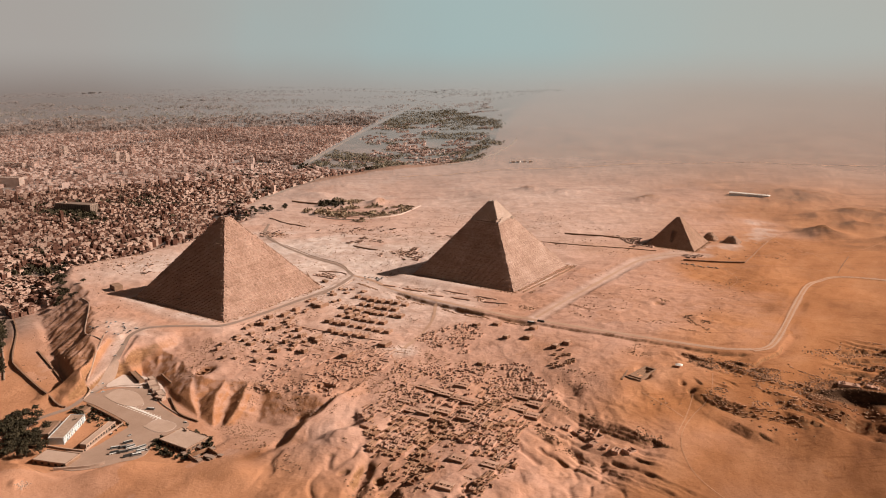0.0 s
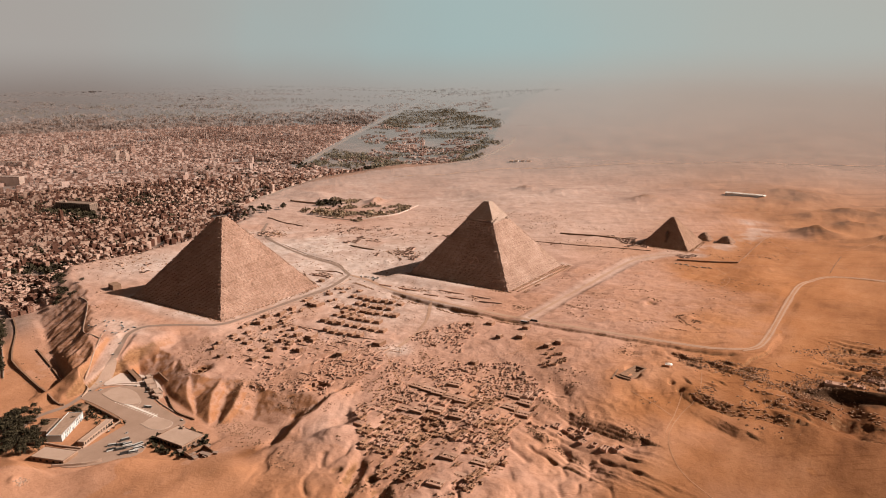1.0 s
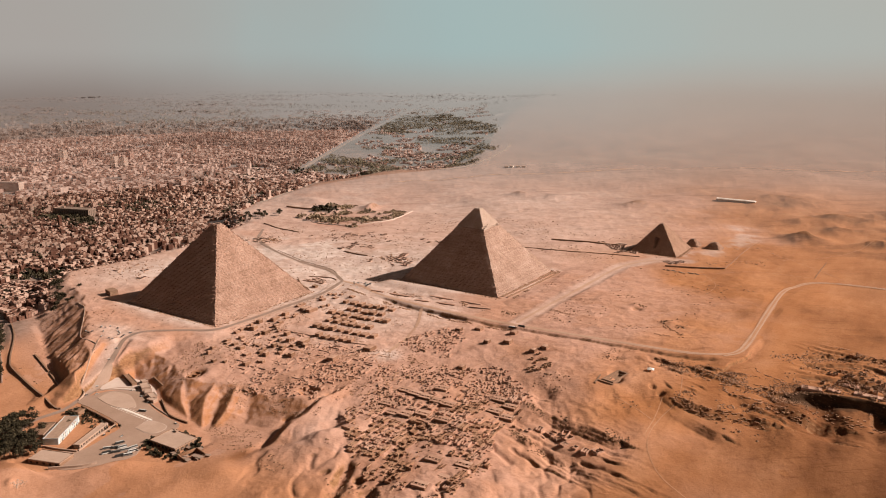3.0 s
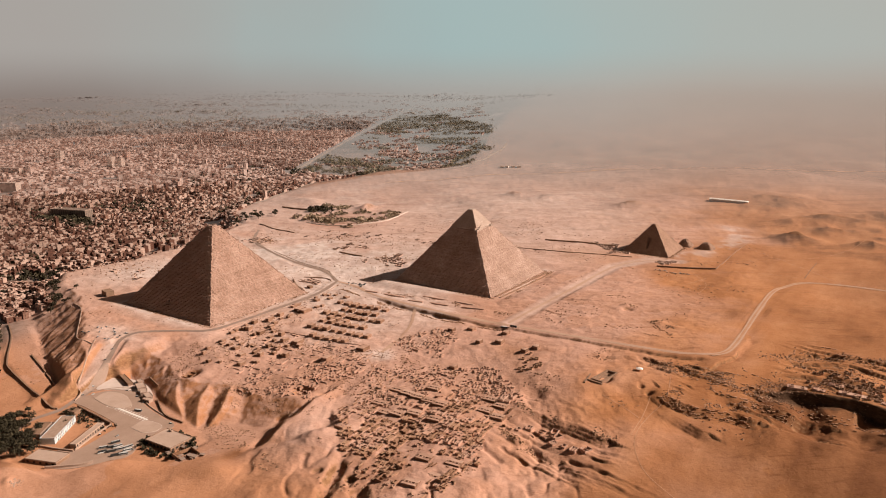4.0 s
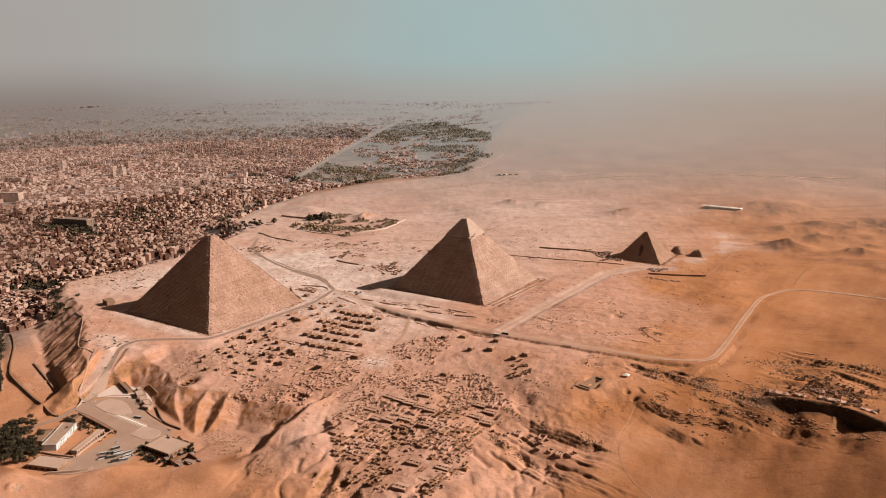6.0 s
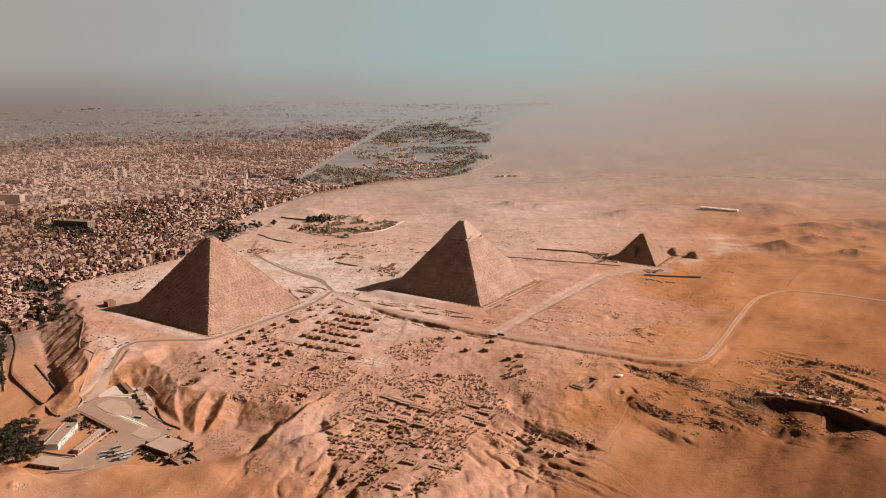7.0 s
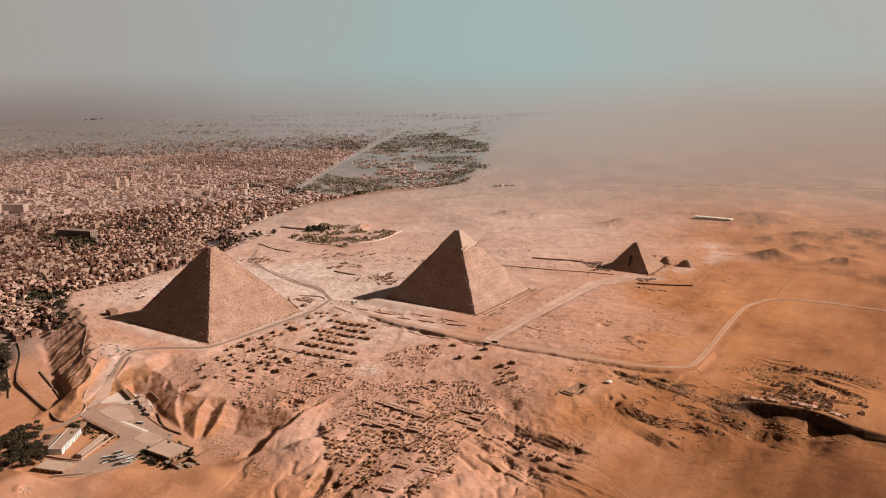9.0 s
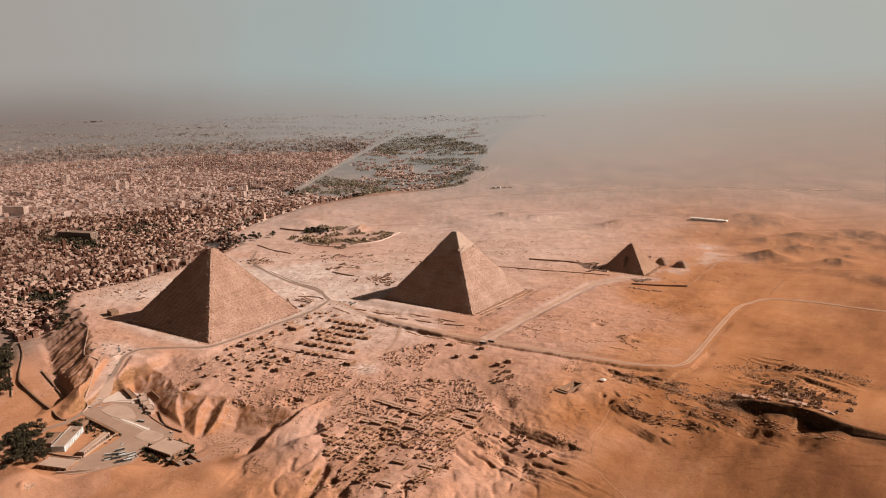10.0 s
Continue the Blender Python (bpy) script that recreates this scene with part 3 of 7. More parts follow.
TRACKS = [[(-355, -133, 10), (-398, -60, 8), (-421, 3, 8), (-432, 61, 7)],
          [(-838, -30, 30), (-850, 24, 26), (-844, 74, 17), (-848, 126, 15), (-864, 164, 12), (-887, 193, 10), (-925, 222, 9), (-960, 250, 5)], [(-832, 30, 24), (-838, 74, 17), (-843, 126, 15)], [(-778, 53, 18), (-806, 66, 18), (-836, 80, 17)], [(-673, -541, 18), (-735, -592, 19), (-807, -653, 18), (-899, -660, 17)],
          [(-500, -250, 12), (-520, -420, 14), (-540, -560, 16)], [(-560, -150, 18), (-640, -240, 26), (-700, -400, 25), (-740, -560, 20)],
          [(-700, -140, 29), (-745, -300, 30), (-760, -480, 24), (-700, -600, 18)], [(-980, -640, 20), (-860, -760, 15), (-760, -860, 14), (-690, -1000, 12)],
          [(-660, -660, 16), (-780, -740, 15), (-900, -860, 13), (-980, -1100, 12)], [(-430, 90, 6), (-520, 150, 5), (-580, 30, 8), (-640, -60, 15)],
          [(-290, 110, 2), (-350, 118, 3), (-410, 84, 6)]]
YARD = [(-112, 372), (-112, 420), (-150, 470), (-215, 500), (-285, 492), (-330, 430), (-372, 396), (-366, 338), (-300, 322), (-214, 300), (-160, 276), (-92, 284), (-106, 330)]
TERRACE = [(282, 243), (112, 335), (-60, 380), (-52, 348), (14, 322), (96, 292), (255, 228)]
PYRAMIDS = [(0, 0, 115.2, 0.0), (-335, -354, 107.6, 10.5), (-574, -738, 52.0, 16.0)]   # middle, half side, ground


def edge_depth(x, y):
    """How far a place lies beyond the brow of the plateau, in the low land (negative: on the plateau)."""
    dist = line_near(x, y, EDGE)[0]
    return np.where(inside(x, y, EDGE), dist, -dist)


def rills(x, y):
    """Narrow dry gullies that run down the northern slopes."""
    a = fbm(x * 0.75 + 0.5 * y, y * 0.35 - 0.3 * x, 70, 4, 151)
    return np.exp(-(a / 0.055) ** 2)


def height(x, y):
    x, y = np.asarray(x, float), np.asarray(y, float)
    shape = x.shape
    x, y = x.ravel(), y.ravel()
    wx, wy = x + 30 * fbm(x, y, 90, 3, 5), y + 30 * fbm(x, y, 90, 3, 9)
    top, weight = 0, 0
    for sx, sy, sz in SPOTS_WEST + SPOTS_EAST:
        w = ((x - sx) ** 2 + (y - sy) ** 2 + 45**2) ** -1.7
        top, weight = top + w * sz, weight + w
    top = top / weight
    site = np.hypot(x + 350, y + 250)
    calm = smooth(500, 1500, site)
    west = smooth(-800, -880, x)        # even drifts of sand
    top = top + fbm(x, y, 420, 5, 3) * (4 + 15 * calm - 12 * smooth(2500, 5000, site)) + fbm(x, y, 60, 4, 21) * (2.2 + 1.5 * calm) * (1 - 0.45 * west) + (fbm(x, y, 14, 3, 31) * 1.2 + fbm(x, y, 5, 2, 33) * 0.5 * smooth(1500, 900, site)) * (1 - 0.85 * west) - rills(x, y) * smooth(60, 200, y - 0.25 * (x + 600)) * 1.8 * (1 - west)
    # brow of the plateau, gullied
    depth = edge_depth(x, y)
    depth = depth + (fbm(x, y, 46, 3, 41) * (13 - 8 * smooth(-500, -440, x) * smooth(-60, -100, x) * smooth(150, 200, y)) + fbm(x, y, 12, 2, 44) * 3 + 7 * np.abs(value_noise((x + 0.6 * y) / 13, (y - 0.6 * x) / 60, 46)) * smooth(-90, -30, x)) * smooth(900, 200, np.hypot(x + 200, y - 200))
    top = top - (8 + 5 * smooth(-250, -190, x)) * smooth(-90, 5, depth) * smooth(-520, -420, x) * smooth(-80, -110, x) * smooth(120, 200, y)
    low = -39 + 13 * smooth(-320, -440, x) * smooth(100, 300, y) + fbm(x, y, 80, 3, 51) * 2.5
    wide = 46 - 6 * smooth(-370, -320, x) * smooth(100, 200, y) - 4 * smooth(-250, -200, x) * smooth(-80, -100, x) * smooth(100, 200, y) + 34 * smooth(-130, -60, x) * smooth(60, 120, y) + 130 * smooth(-350, -700, y) + 600 * smooth(-1500, -3500, y)
    face = smooth(-6, wide, depth)
    scree = smooth(-90, -50, x) * smooth(60, 120, y)        # an even slope below the eastern brow
    face = face + 0.95 * scree * (np.clip((depth + 10) / 76, 0, 1) - face)
    sandy = smooth(-440, -400, x) * smooth(-70, -95, x) * smooth(150, 200, y)
    face = face + 0.9 * sandy * (np.clip((depth + 4) / 46, 0, 1) - face)
    h = top + (low - top) * face
    run_off = x + 0.12 * y + 5 * fbm(x, y, 60, 3, 47)
    for period, deep in ((41, 5.0), (13, 2.0), (5.1, 0.9)):
        saw = (run_off / period + 0.37) % 1
        h = h + deep * (saw * smooth(1.0, 0.82, saw) - 0.42) * face * (1 - face) * 4 * scree * (0.6 + 1.4 * value_noise(x / 45, y / 200, 49 + period))
    for run, east, west in SPURS:
        p = np.array(run)
        some = (x > p[:, 0].min() - 70) & (x < p[:, 0].max() + 70) & (y > p[:, 1].min() - 30) & (y < p[:, 1].max() + 60)
        if some.any():
            sx, sy = x[some] + 5 * fbm(x[some], y[some], 26, 3, 171), y[some] + 4 * fbm(x[some], y[some], 22, 3, 172)
            dist, side, past, crest = line_near(sx, sy, run)
            fluted = 1.1 * np.abs(value_noise((0.85 * sx + 0.5 * sy) / 5, (0.85 * sy - 0.5 * sx) / 70, 175)) + 0.8 * fbm(sx, sy, 9, 2, 176)
            nose = crest - dist * np.where(side < 0, east, west) - fluted * smooth(2, 10, dist)
            gap = nose - h[some]
            h[some] = h[some] + 0.5 * (gap + np.sqrt(gap * gap + 1.2)) * (1 - smooth(28, 60, dist))
    crests = 0.4 - 2.2 * np.abs(fbm(x, y, 75, 4, 181))
    for hx, hy, hr, hz in HEAPS:
        d2 = ((wx - hx) ** 2 + (wy - hy) ** 2) / hr**2
        crag = 1.0 if hy > -860 else 0.8 + 0.6 * crests
        h = h + hz * np.exp(-d2 * 1.3) * crag
    for hx, hy, hr, hz in HOLLOWS:
        h = h - hz * np.exp(-(((x - hx) ** 2 + (y - hy) ** 2) / hr**2) ** 1.5)
    for run, deep, half in GULLIES:
        p = np.array(run)
        some = (x > p[:, 0].min() - 4 * half) & (x < p[:, 0].max() + 4 * half) & (y > p[:, 1].min() - 4 * half) & (y < p[:, 1].max() + 4 * half)
        if some.any():
            dist, _, past, _ = line_near(x[some] + 4 * fbm(x[some], y[some], 18, 3, 191), y[some] + 4 * fbm(x[some], y[some], 18, 3, 192), run)
            h[some] -= deep * smooth(half * 1.5, 0, dist) * (0.8 + 0.6 * value_noise(x[some] / 14, y[some] / 14, 193))
    for run, drop, wide, reach, ragged in SCARPS:
        p = np.array(run)
        some = (x > p[:, 0].min() - 260) & (x < p[:, 0].max() + 260) & (y > p[:, 1].min() - 60) & (y < p[:, 1].max() + 330)
        if not some.any():
            continue
        rough = 1 + ragged * fbm(x[some], y[some], 25, 3, 61)
        sx, sy = x[some] + 9 * ragged * fbm(x[some], y[some], 22, 4, 66), y[some] + 9 * ragged * fbm(x[some], y[some], 22, 4, 67)
        dist, side, past, _ = line_near(sx, sy, run)
        s = np.where(side < 0, dist, 0)
        if drop > 15:       # the cliff rises from a step and sinks to a slope in the west
            rough = rough * (0.35 + 0.65 * smooth(-975, -1012, x[some])) * (1 - 0.6 * smooth(-1060, -1110, x[some])) * (0.75 + 0.5 * smooth(-0.2, 0.2, fbm(x[some], y[some], 60, 2, 68)))
        fall = smooth(0, wide, s)
        if wide > 12:       # bedded faces step down
            bed = np.clip(s / wide, 0, 1) * 3.0 + 0.25 * fbm(sx, sy, 14, 2, 69)
            fall = np.clip((np.floor(bed) + smooth(0.45, 1.0, bed % 1)) / 3.0, 0, 1) * smooth(2, 34, np.hypot(x[some] - p[0, 0], y[some] - p[0, 1]))
        h[some] -= drop * rough * fall * np.exp(-np.maximum(s - wide, 0) / reach) * smooth(150 if drop < 15 else 175, 50, s) * (1 - smooth(0, 40, past))
    # ledges of bedded rock that run from east to west
    zone = np.zeros(x.shape)
    for zx, zy, rx, ry, much in LEDGES:
        zone = np.maximum(zone, much * smooth(1.15, 0.55, np.hypot((x - zx) / rx, (y - zy - 0.2 * (zx - x)) / ry)))
    some = zone > 0
    if some.any():
        c = 0.28 * x[some] + 0.96 * y[some] + 9 * fbm(x[some], y[some], 60, 3, 161) + 2 * fbm(x[some], y[some], 9, 2, 164)
        patchy = zone[some] * smooth(-0.22, 0.16, fbm(0.6 * x[some], 1.6 * y[some], 36, 3, 162))
        for period, deep in ((17.0, 3.0), (7.3, 1.3)):
            saw = (c / period) % 1
            h[some] += deep * (saw * smooth(1.0, 0.86, saw) - 0.45) * patchy
    for px, py, half, pz in PYRAMIDS:
        d = np.maximum(np.abs(x - px), np.abs(y - py)) - half
        h = h + (pz - h) * (1 - smooth(14, 45, d))
    for run, wide in ((ROAD_UP, 7), (ROAD_EAST, 6), (ROAD_WEST, 8), (ROAD_ARM, 7), (ROAD_SOUTH, 7)):
        p = np.array(run)
        some = (x > p[:, 0].min() - 60) & (x < p[:, 0].max() + 60) & (y > p[:, 1].min() - 60) & (y < p[:, 1].max() + 60)
        if some.any():
            dist, side, _, z = line_near(x[some], y[some], run)
            if run is ROAD_UP:      # a paved shoulder on the eastern side
                dist = dist - 15 * (side > 0) * smooth(240, 262, y[some]) * smooth(352, 335, y[some])
            verge = np.where(side < 0, 2.5, 14) if run is ROAD_WEST else (8 if run is ROAD_UP else 14)
            h[some] += (z - h[some]) * (1 - smooth(wide, wide + verge, dist))
    # the car park and its terrace are level
    some = (x > -460) & (x < 20) & (y > 220) & (y < 580)
    if some.any():
        off = line_near(x[some], y[some], YARD + YARD[:1])[0]
        off = np.where(inside(x[some], y[some], YARD), 0, off)
        h[some] += (-36.5 - h[some]) * (1 - smooth(0, 12, off))
    # sandy terrace between the retaining walls
    some = (x > -160) & (x < 340) & (y > 180) & (y < 440)
    if some.any():
        off = line_near(x[some], y[some], TERRACE + TERRACE[:1])[0]
        off = np.where(inside(x[some], y[some], TERRACE), 0, off)
        h[some] += (-36 - h[some]) * (1 - smooth(0, 14, off))
    return h.reshape(shape)


def ground_at(x, y):
    return float(height(np.array([x]), np.array([y]))[0])


GREEN = [(1300, -1560), (1126, -1450), (936, -1430), (858, -1470), (798, -1610), (680, -1960), (760, -2220), (994, -2685), (1233, -3131), (1606, -3803), (1969, -4342), (2461, -4688), (2836, -4310), (2621, -3951), (2006, -2856)]


def ground_sheet():
    heading = math.atan2(-0.832, 0.555)
    turn = np.concatenate([np.linspace(-33.5, 33.5, 860), np.linspace(38, 322, 62)])
    turn = heading + np.radians(turn)
    r = np.concatenate([[0, 60, 130, 210, 290, 350, 400, 440, 480, 520], np.exp(np.arange(math.log(560), math.log(1500), 0.0026)), np.exp(np.arange(math.log(1504), math.log(2600), 0.005)), np.exp(np.arange(math.log(2615), math.log(14000), 0.012))])
    rr, tt = np.meshgrid(r, turn, indexing="ij")
    x, y = HUB[0] + rr * np.cos(tt), HUB[1] + rr * np.sin(tt)
    z = height(x, y)
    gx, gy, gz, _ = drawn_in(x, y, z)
    rows, cols = x.shape
    i = np.arange(rows - 1)[:, None] * cols
    j = np.arange(cols)[None]
    k = (j + 1) % cols
    faces = np.stack([i + j, i + cols + j, i + cols + k, i + k], -1).reshape(-1, 4)
    me = quick_mesh("ground", np.stack([gx, gy, gz], -1).reshape(-1, 3), faces, GROUND, flat=False)
    x, y, rr = x.ravel(), y.ravel(), rr.ravel()
    depth = edge_depth(x, y)
    soft = fbm(x, y, 200, 5, 71)
    soils = {}
    soils["orange"] = np.clip(smooth(-640, -1040, x + 0.25 * y + 420 * soft) * smooth(-2600, -1200, y) + 0.5 * smooth(280, 380, y + 60 * soft + 0.1 * x) + 0.25 * smooth(2200, 1100, rr) * (soft > 0.1), 0, 1)
    near = np.hypot((x + 60) / 420, (y + 190) / 330)
    soils["pale"] = np.clip(smooth(1.15, 0.45, near + 0.5 * soft) * 0.9 + 0.5 * smooth(0.5, 0.1, np.abs(soft - 0.25)) * smooth(900, 300, np.hypot(x - 300, y + 700)), 0, 1)
    # rust darkens the north-west to stand for fall-off at the view's corner
    soils["rust"] = smooth(-840, -1060, x + 160 * soft) * smooth(-160, 40, y + 120 * soft) * 0.85
    soils["rust"] = np.clip(soils["rust"] + 0.9 * np.exp(-((x + 441) / 13) ** 2 - ((y - 356) / 24) ** 2), 0, 1)
    soils["pale"] = np.clip(soils["pale"] + 0.8 * np.exp(-((x - 300) / 130) ** 2 - ((y + 30) / 130) ** 2) + np.exp(-((x + 437) / 24) ** 2 - ((y - 74) / 13) ** 2), 0, 1)
    hill = sum(np.exp(-((x - hx) ** 2 + (y - hy) ** 2) / (0.6 * hr) ** 2) for hx, hy, hr, _ in HEAPS if hy < -860)
    soils["rust"] = np.clip(soils["rust"] + 0.95 * hill + 0.4 * np.exp(-((x + 950) / 40) ** 2 - ((y + 365) / 45) ** 2), 0, 1)
    soils["rock"] = np.clip(0.3 * hill * smooth(-0.25, 0.15, soft + 0.5 * fbm(x, y, 60, 4, 173)), 0, 0.9)
    soils["orange"] = np.clip(soils["orange"] + 0.8 * np.exp(-((x + 770) / 70) ** 2 - ((y + 500) / 60) ** 2), 0, 1)
    # the haze tint of the ground grows with distance from the camera's path
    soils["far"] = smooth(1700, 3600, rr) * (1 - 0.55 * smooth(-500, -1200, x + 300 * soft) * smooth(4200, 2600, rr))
    soils["pale"] = np.clip(soils["pale"] + 0.42 * smooth(1.0, 0.3, np.hypot((x + 150) / 520, (y + 850) / 620) + 0.4 * soft) + 0.22 * smooth(1.0, 0.2, np.hypot((x - 300) / 700, (y + 1500) / 800) + 0.4 * soft), 0, 1)
    streak = line_near(x + 50 * soft, y + 50 * soft, [(-760, -1010), (-860, -985), (-960, -930), (-1080, -880), (-1350, -800)])[0]
    soils["rust"] = np.clip(soils["rust"] + 0.6 * smooth(75, 8, streak) * smooth(-0.3, 0.15, fbm(x, y, 45, 3, 196)), 0, 1)
    for bx, by, wx, wy, much in ((-772, -495, 75, 32, 0.5), (-937, -400, 50, 55, 0.45), (-848, -335, 16, 60, 0.8), (-1040, -300, 60, 40, 0.3), (-1020, -80, 40, 60, 0.4)):
        soils["rust"] = np.clip(soils["rust"] + much * np.exp(-((x - bx) / wx) ** 2 - ((y - by) / wy) ** 2) * smooth(-0.5, 0.2, soft + 0.6 * fbm(x, y, 40, 3, 198)), 0, 1)
    trodden = line_near(x + 25 * soft, y + 25 * soft, [(-600, -690), (-680, -760), (-712, -860), (-700, -960), (-655, -1090)])[0]
    soils["pale"] = np.clip(soils["pale"] + 0.6 * smooth(45, 5, trodden) * smooth(-0.25, 0.2, fbm(x, y, 30, 3, 199)), 0, 1)
    soils["pale"] = np.clip(soils["pale"] + 0.55 * smooth(26, 7, line_near(x, y, ROAD_SOUTH)[0] + 14 * soft), 0, 1)
    # shade of the north-facing cliff put into the colour of the ground
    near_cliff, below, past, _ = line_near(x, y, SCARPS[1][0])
    soils["rock_shade"] = smooth(1, 0.35, near_cliff / np.where(below < 0, 20, 5) + 0.9 * fbm(x, y, 24, 4, 197)) * smooth(30, 0, past)
    soils["rock_shade"] = np.maximum(soils["rock_shade"], 0.1 * np.clip(hill, 0, 1) * (x < -700) * smooth(-0.1, 0.2, fbm(x, y, 50, 4, 174)))
    soils["rust"] = np.clip(soils["rust"] + 0.9 * smooth(75, 20, near_cliff + 40 * soft) * (below < 0) * smooth(40, 0, past), 0, 1)
    # more rust carries that painted darkening along the western edge
    soils["rust"] = np.clip(soils["rust"] + 0.35 * smooth(-960, -1080, x + 90 * soft) * smooth(-150, 0, y), 0, 1)
    soils["rust"] = np.clip(soils["rust"] + 0.5 * smooth(-900, -1030, x + 120 * soft) * smooth(-100, -200, y) * smooth(-900, -640, y), 0, 1)
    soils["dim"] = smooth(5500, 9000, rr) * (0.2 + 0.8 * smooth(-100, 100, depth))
    soils["green"] = np.clip(inside(x, y, GREEN) * smooth(-0.25, 0.1, fbm(x, y, 260, 4, 83)) + smooth(4300, 5000, rr) * smooth(0.0, 0.25, fbm(x, y, 700, 3, 84) + 0.05), 0, 1) * smooth(20, 90, depth)
    soils["town"] = 0.85 * smooth(3700, 5000, rr) * smooth(30, 110, depth) * smooth(-0.30, 0.05, fbm(x, y, 600, 4, 125))
    white = fbm(x, y, 70, 4, 177)
    soils["chalk"] = 0.85 * smooth(-0.02, 0.16, white) * smooth(1.0, 0.6, np.hypot((x - 110) / 300, (y + 300) / 190)) + 0.75 * np.exp(-((x + 436) / 17) ** 2 - ((y - 68) / 22) ** 2) + 0.8 * np.exp(-((x + 130) / 45) ** 2 - ((y + 200) / 24) ** 2) + 0.6 * np.exp(-((x + 5) / 60) ** 2 - ((y - 215) / 28) ** 2) + 0.5 * np.exp(-((x + 20) / 120) ** 2 - ((y - 135) / 16) ** 2)
    beside, side, _, _ = line_near(x, y, ROAD_UP)
    soils["chalk"] = soils["chalk"] + 0.45 * smooth(26, 14, beside) * smooth(225, 250, y) * smooth(352, 335, y) * (side > 0)
    for px, py, half, _ in PYRAMIDS[:2]:        # pale trodden strip round the foot
        gap = np.maximum(np.abs(x - px), np.abs(y - py)) - half
        soils["chalk"] = soils["chalk"] + 0.6 * np.exp(-((gap - 9) / 8) ** 2) * smooth(-0.3, 0.1, white)
    soils["chalk"] = np.clip(soils["chalk"], 0, 1)
    soils["ripple"] = 0.7 * smooth(-560, -760, x + 120 * soft) * smooth(2400, 1900, rr) * smooth(-0.15, 0.2, fbm(x, y, 110, 3, 185))
    soils["dunes"] = 0.5 * smooth(1300, 1900, rr) * smooth(-20, -200, depth)
    soils["plain"] = smooth(30, 110, depth) * smooth(230, 330, x + 0.3 * y)
    soils["pale"] = np.clip(soils["pale"] + 0.2 * np.exp(-(((x + 492) * 0.95 + (y - 285) * 0.3) / 20) ** 2 - (((y - 285) * 0.95 - (x + 492) * 0.3) / 52) ** 2), 0, 1)
    # bare rock where the faces are steep
    zz = z.reshape(rows, cols)
    dz = np.abs(np.diff(zz, axis=0, append=zz[-1:])) / np.maximum(np.diff(r, append=r[-1] + 1), 0.1)[:, None]
    dt = np.abs(np.diff(zz, axis=1, append=zz[:, -1:])) / np.maximum(rr.reshape(rows, cols) * np.radians(0.078), 0.5)
    steep = np.hypot(dz, dt)[:, :].ravel()
    soils["rock"] = np.maximum(soils["rock"], smooth(0.52, 1.05, steep + 0.35 * soft) * (rr < 2600))
    # golden tone put into the colour of the bluff faces for bounced and grazing light
    gold = smooth(0.40, 0.62, steep + 0.25 * soft) * smooth(-480, -440, x) * np.maximum(smooth(-86, -104, x) * smooth(170, 220, y) * smooth(350, 325, y), 0.8 * smooth(-90, -60, x) * smooth(330, 290, x) * smooth(90, 130, y))
    gold = gold * smooth(10, 24, line_near(x, y, ROAD_UP)[0])
    soils["orange"] = np.clip(soils["orange"] * (1 - gold) + 0.85 * gold, 0, 1)
    soils["pale"], soils["rock"] = soils["pale"] * (1 - gold), soils["rock"] * (1 - 0.8 * gold)
    for name, values in soils.items():
        me.attributes.new(name, "FLOAT", "POINT").data.foreach_set("value", np.asarray(values, np.float32))
    return tagged(new("ground", me), "sandy desert plateau with rocky scarps and a dusty plain", "ground", kind="structure")


ground_sheet()


# ---------------------------------------------------------------- roads
def strip(name, pts, width, mat, lift=0.35, step=7.0, label="", category="road"):
    line = curve_points(pts, step)
    d = np.gradient(line[:, :2], axis=0)
    d /= np.linalg.norm(d, axis=1)[:, None] + 1e-9
    off = np.stack([-d[:, 1], d[:, 0]], -1)
    width = width * (1 + 0.5 * fbm(line[:, 0], line[:, 1], 40, 3, 141))[:, None]
    lanes = np.linspace(-0.5, 0.5, 4)
    verts = []
    for k in lanes:
        p = line[:, :2] + off * width * k
        z = height(p[:, 0], p[:, 1]) + lift
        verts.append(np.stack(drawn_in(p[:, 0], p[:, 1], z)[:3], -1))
    n = len(line)
    verts = np.vstack(verts)
    faces = [(k * n + j, (k + 1) * n + j, (k + 1) * n + j + 1, k * n + j + 1) for k in range(3) for j in range(n - 1)]
    faces = [tuple(reversed(f)) for f in faces]
    return tagged(new(name, quick_mesh(name, verts, faces, mat, flat=False)), label, category, kind="structure")


strip("road", ROAD_UP, 9, ASPHALT, label="dusty grey asphalt road climbing to the plateau")
strip("road", ROAD_EAST, 8, ASPHALT, 0.45, label="dusty grey asphalt road across the plateau")
strip("road", ROAD_WEST, 7.5, TRACK, label="packed pale sand road on a low bank")
strip("road", ROAD_ARM, 9.5, WHEEL, 0.42, label="packed sand road rising towards the open desert")
for aside in (-2.9, 2.6):
    run = np.array(ROAD_ARM, float)
    along = np.gradient(run[:, :2], axis=0)
    along /= np.linalg.norm(along, axis=1)[:, None]
    run[:, :2] += np.stack([-along[:, 1], along[:, 0]], -1) * aside
    strip("track", run.tolist(), 2.3, TRACK, 0.62, label="pale wheel lane of the sand road", category="track")
strip("road", ROAD_SOUTH, 6, TRACK, 0.45, label="packed pale sand road between the monuments")
strip("track", TRACKS[0], 5.0, TRACK, 0.4, label="pale straight track between the tombs", category="track")
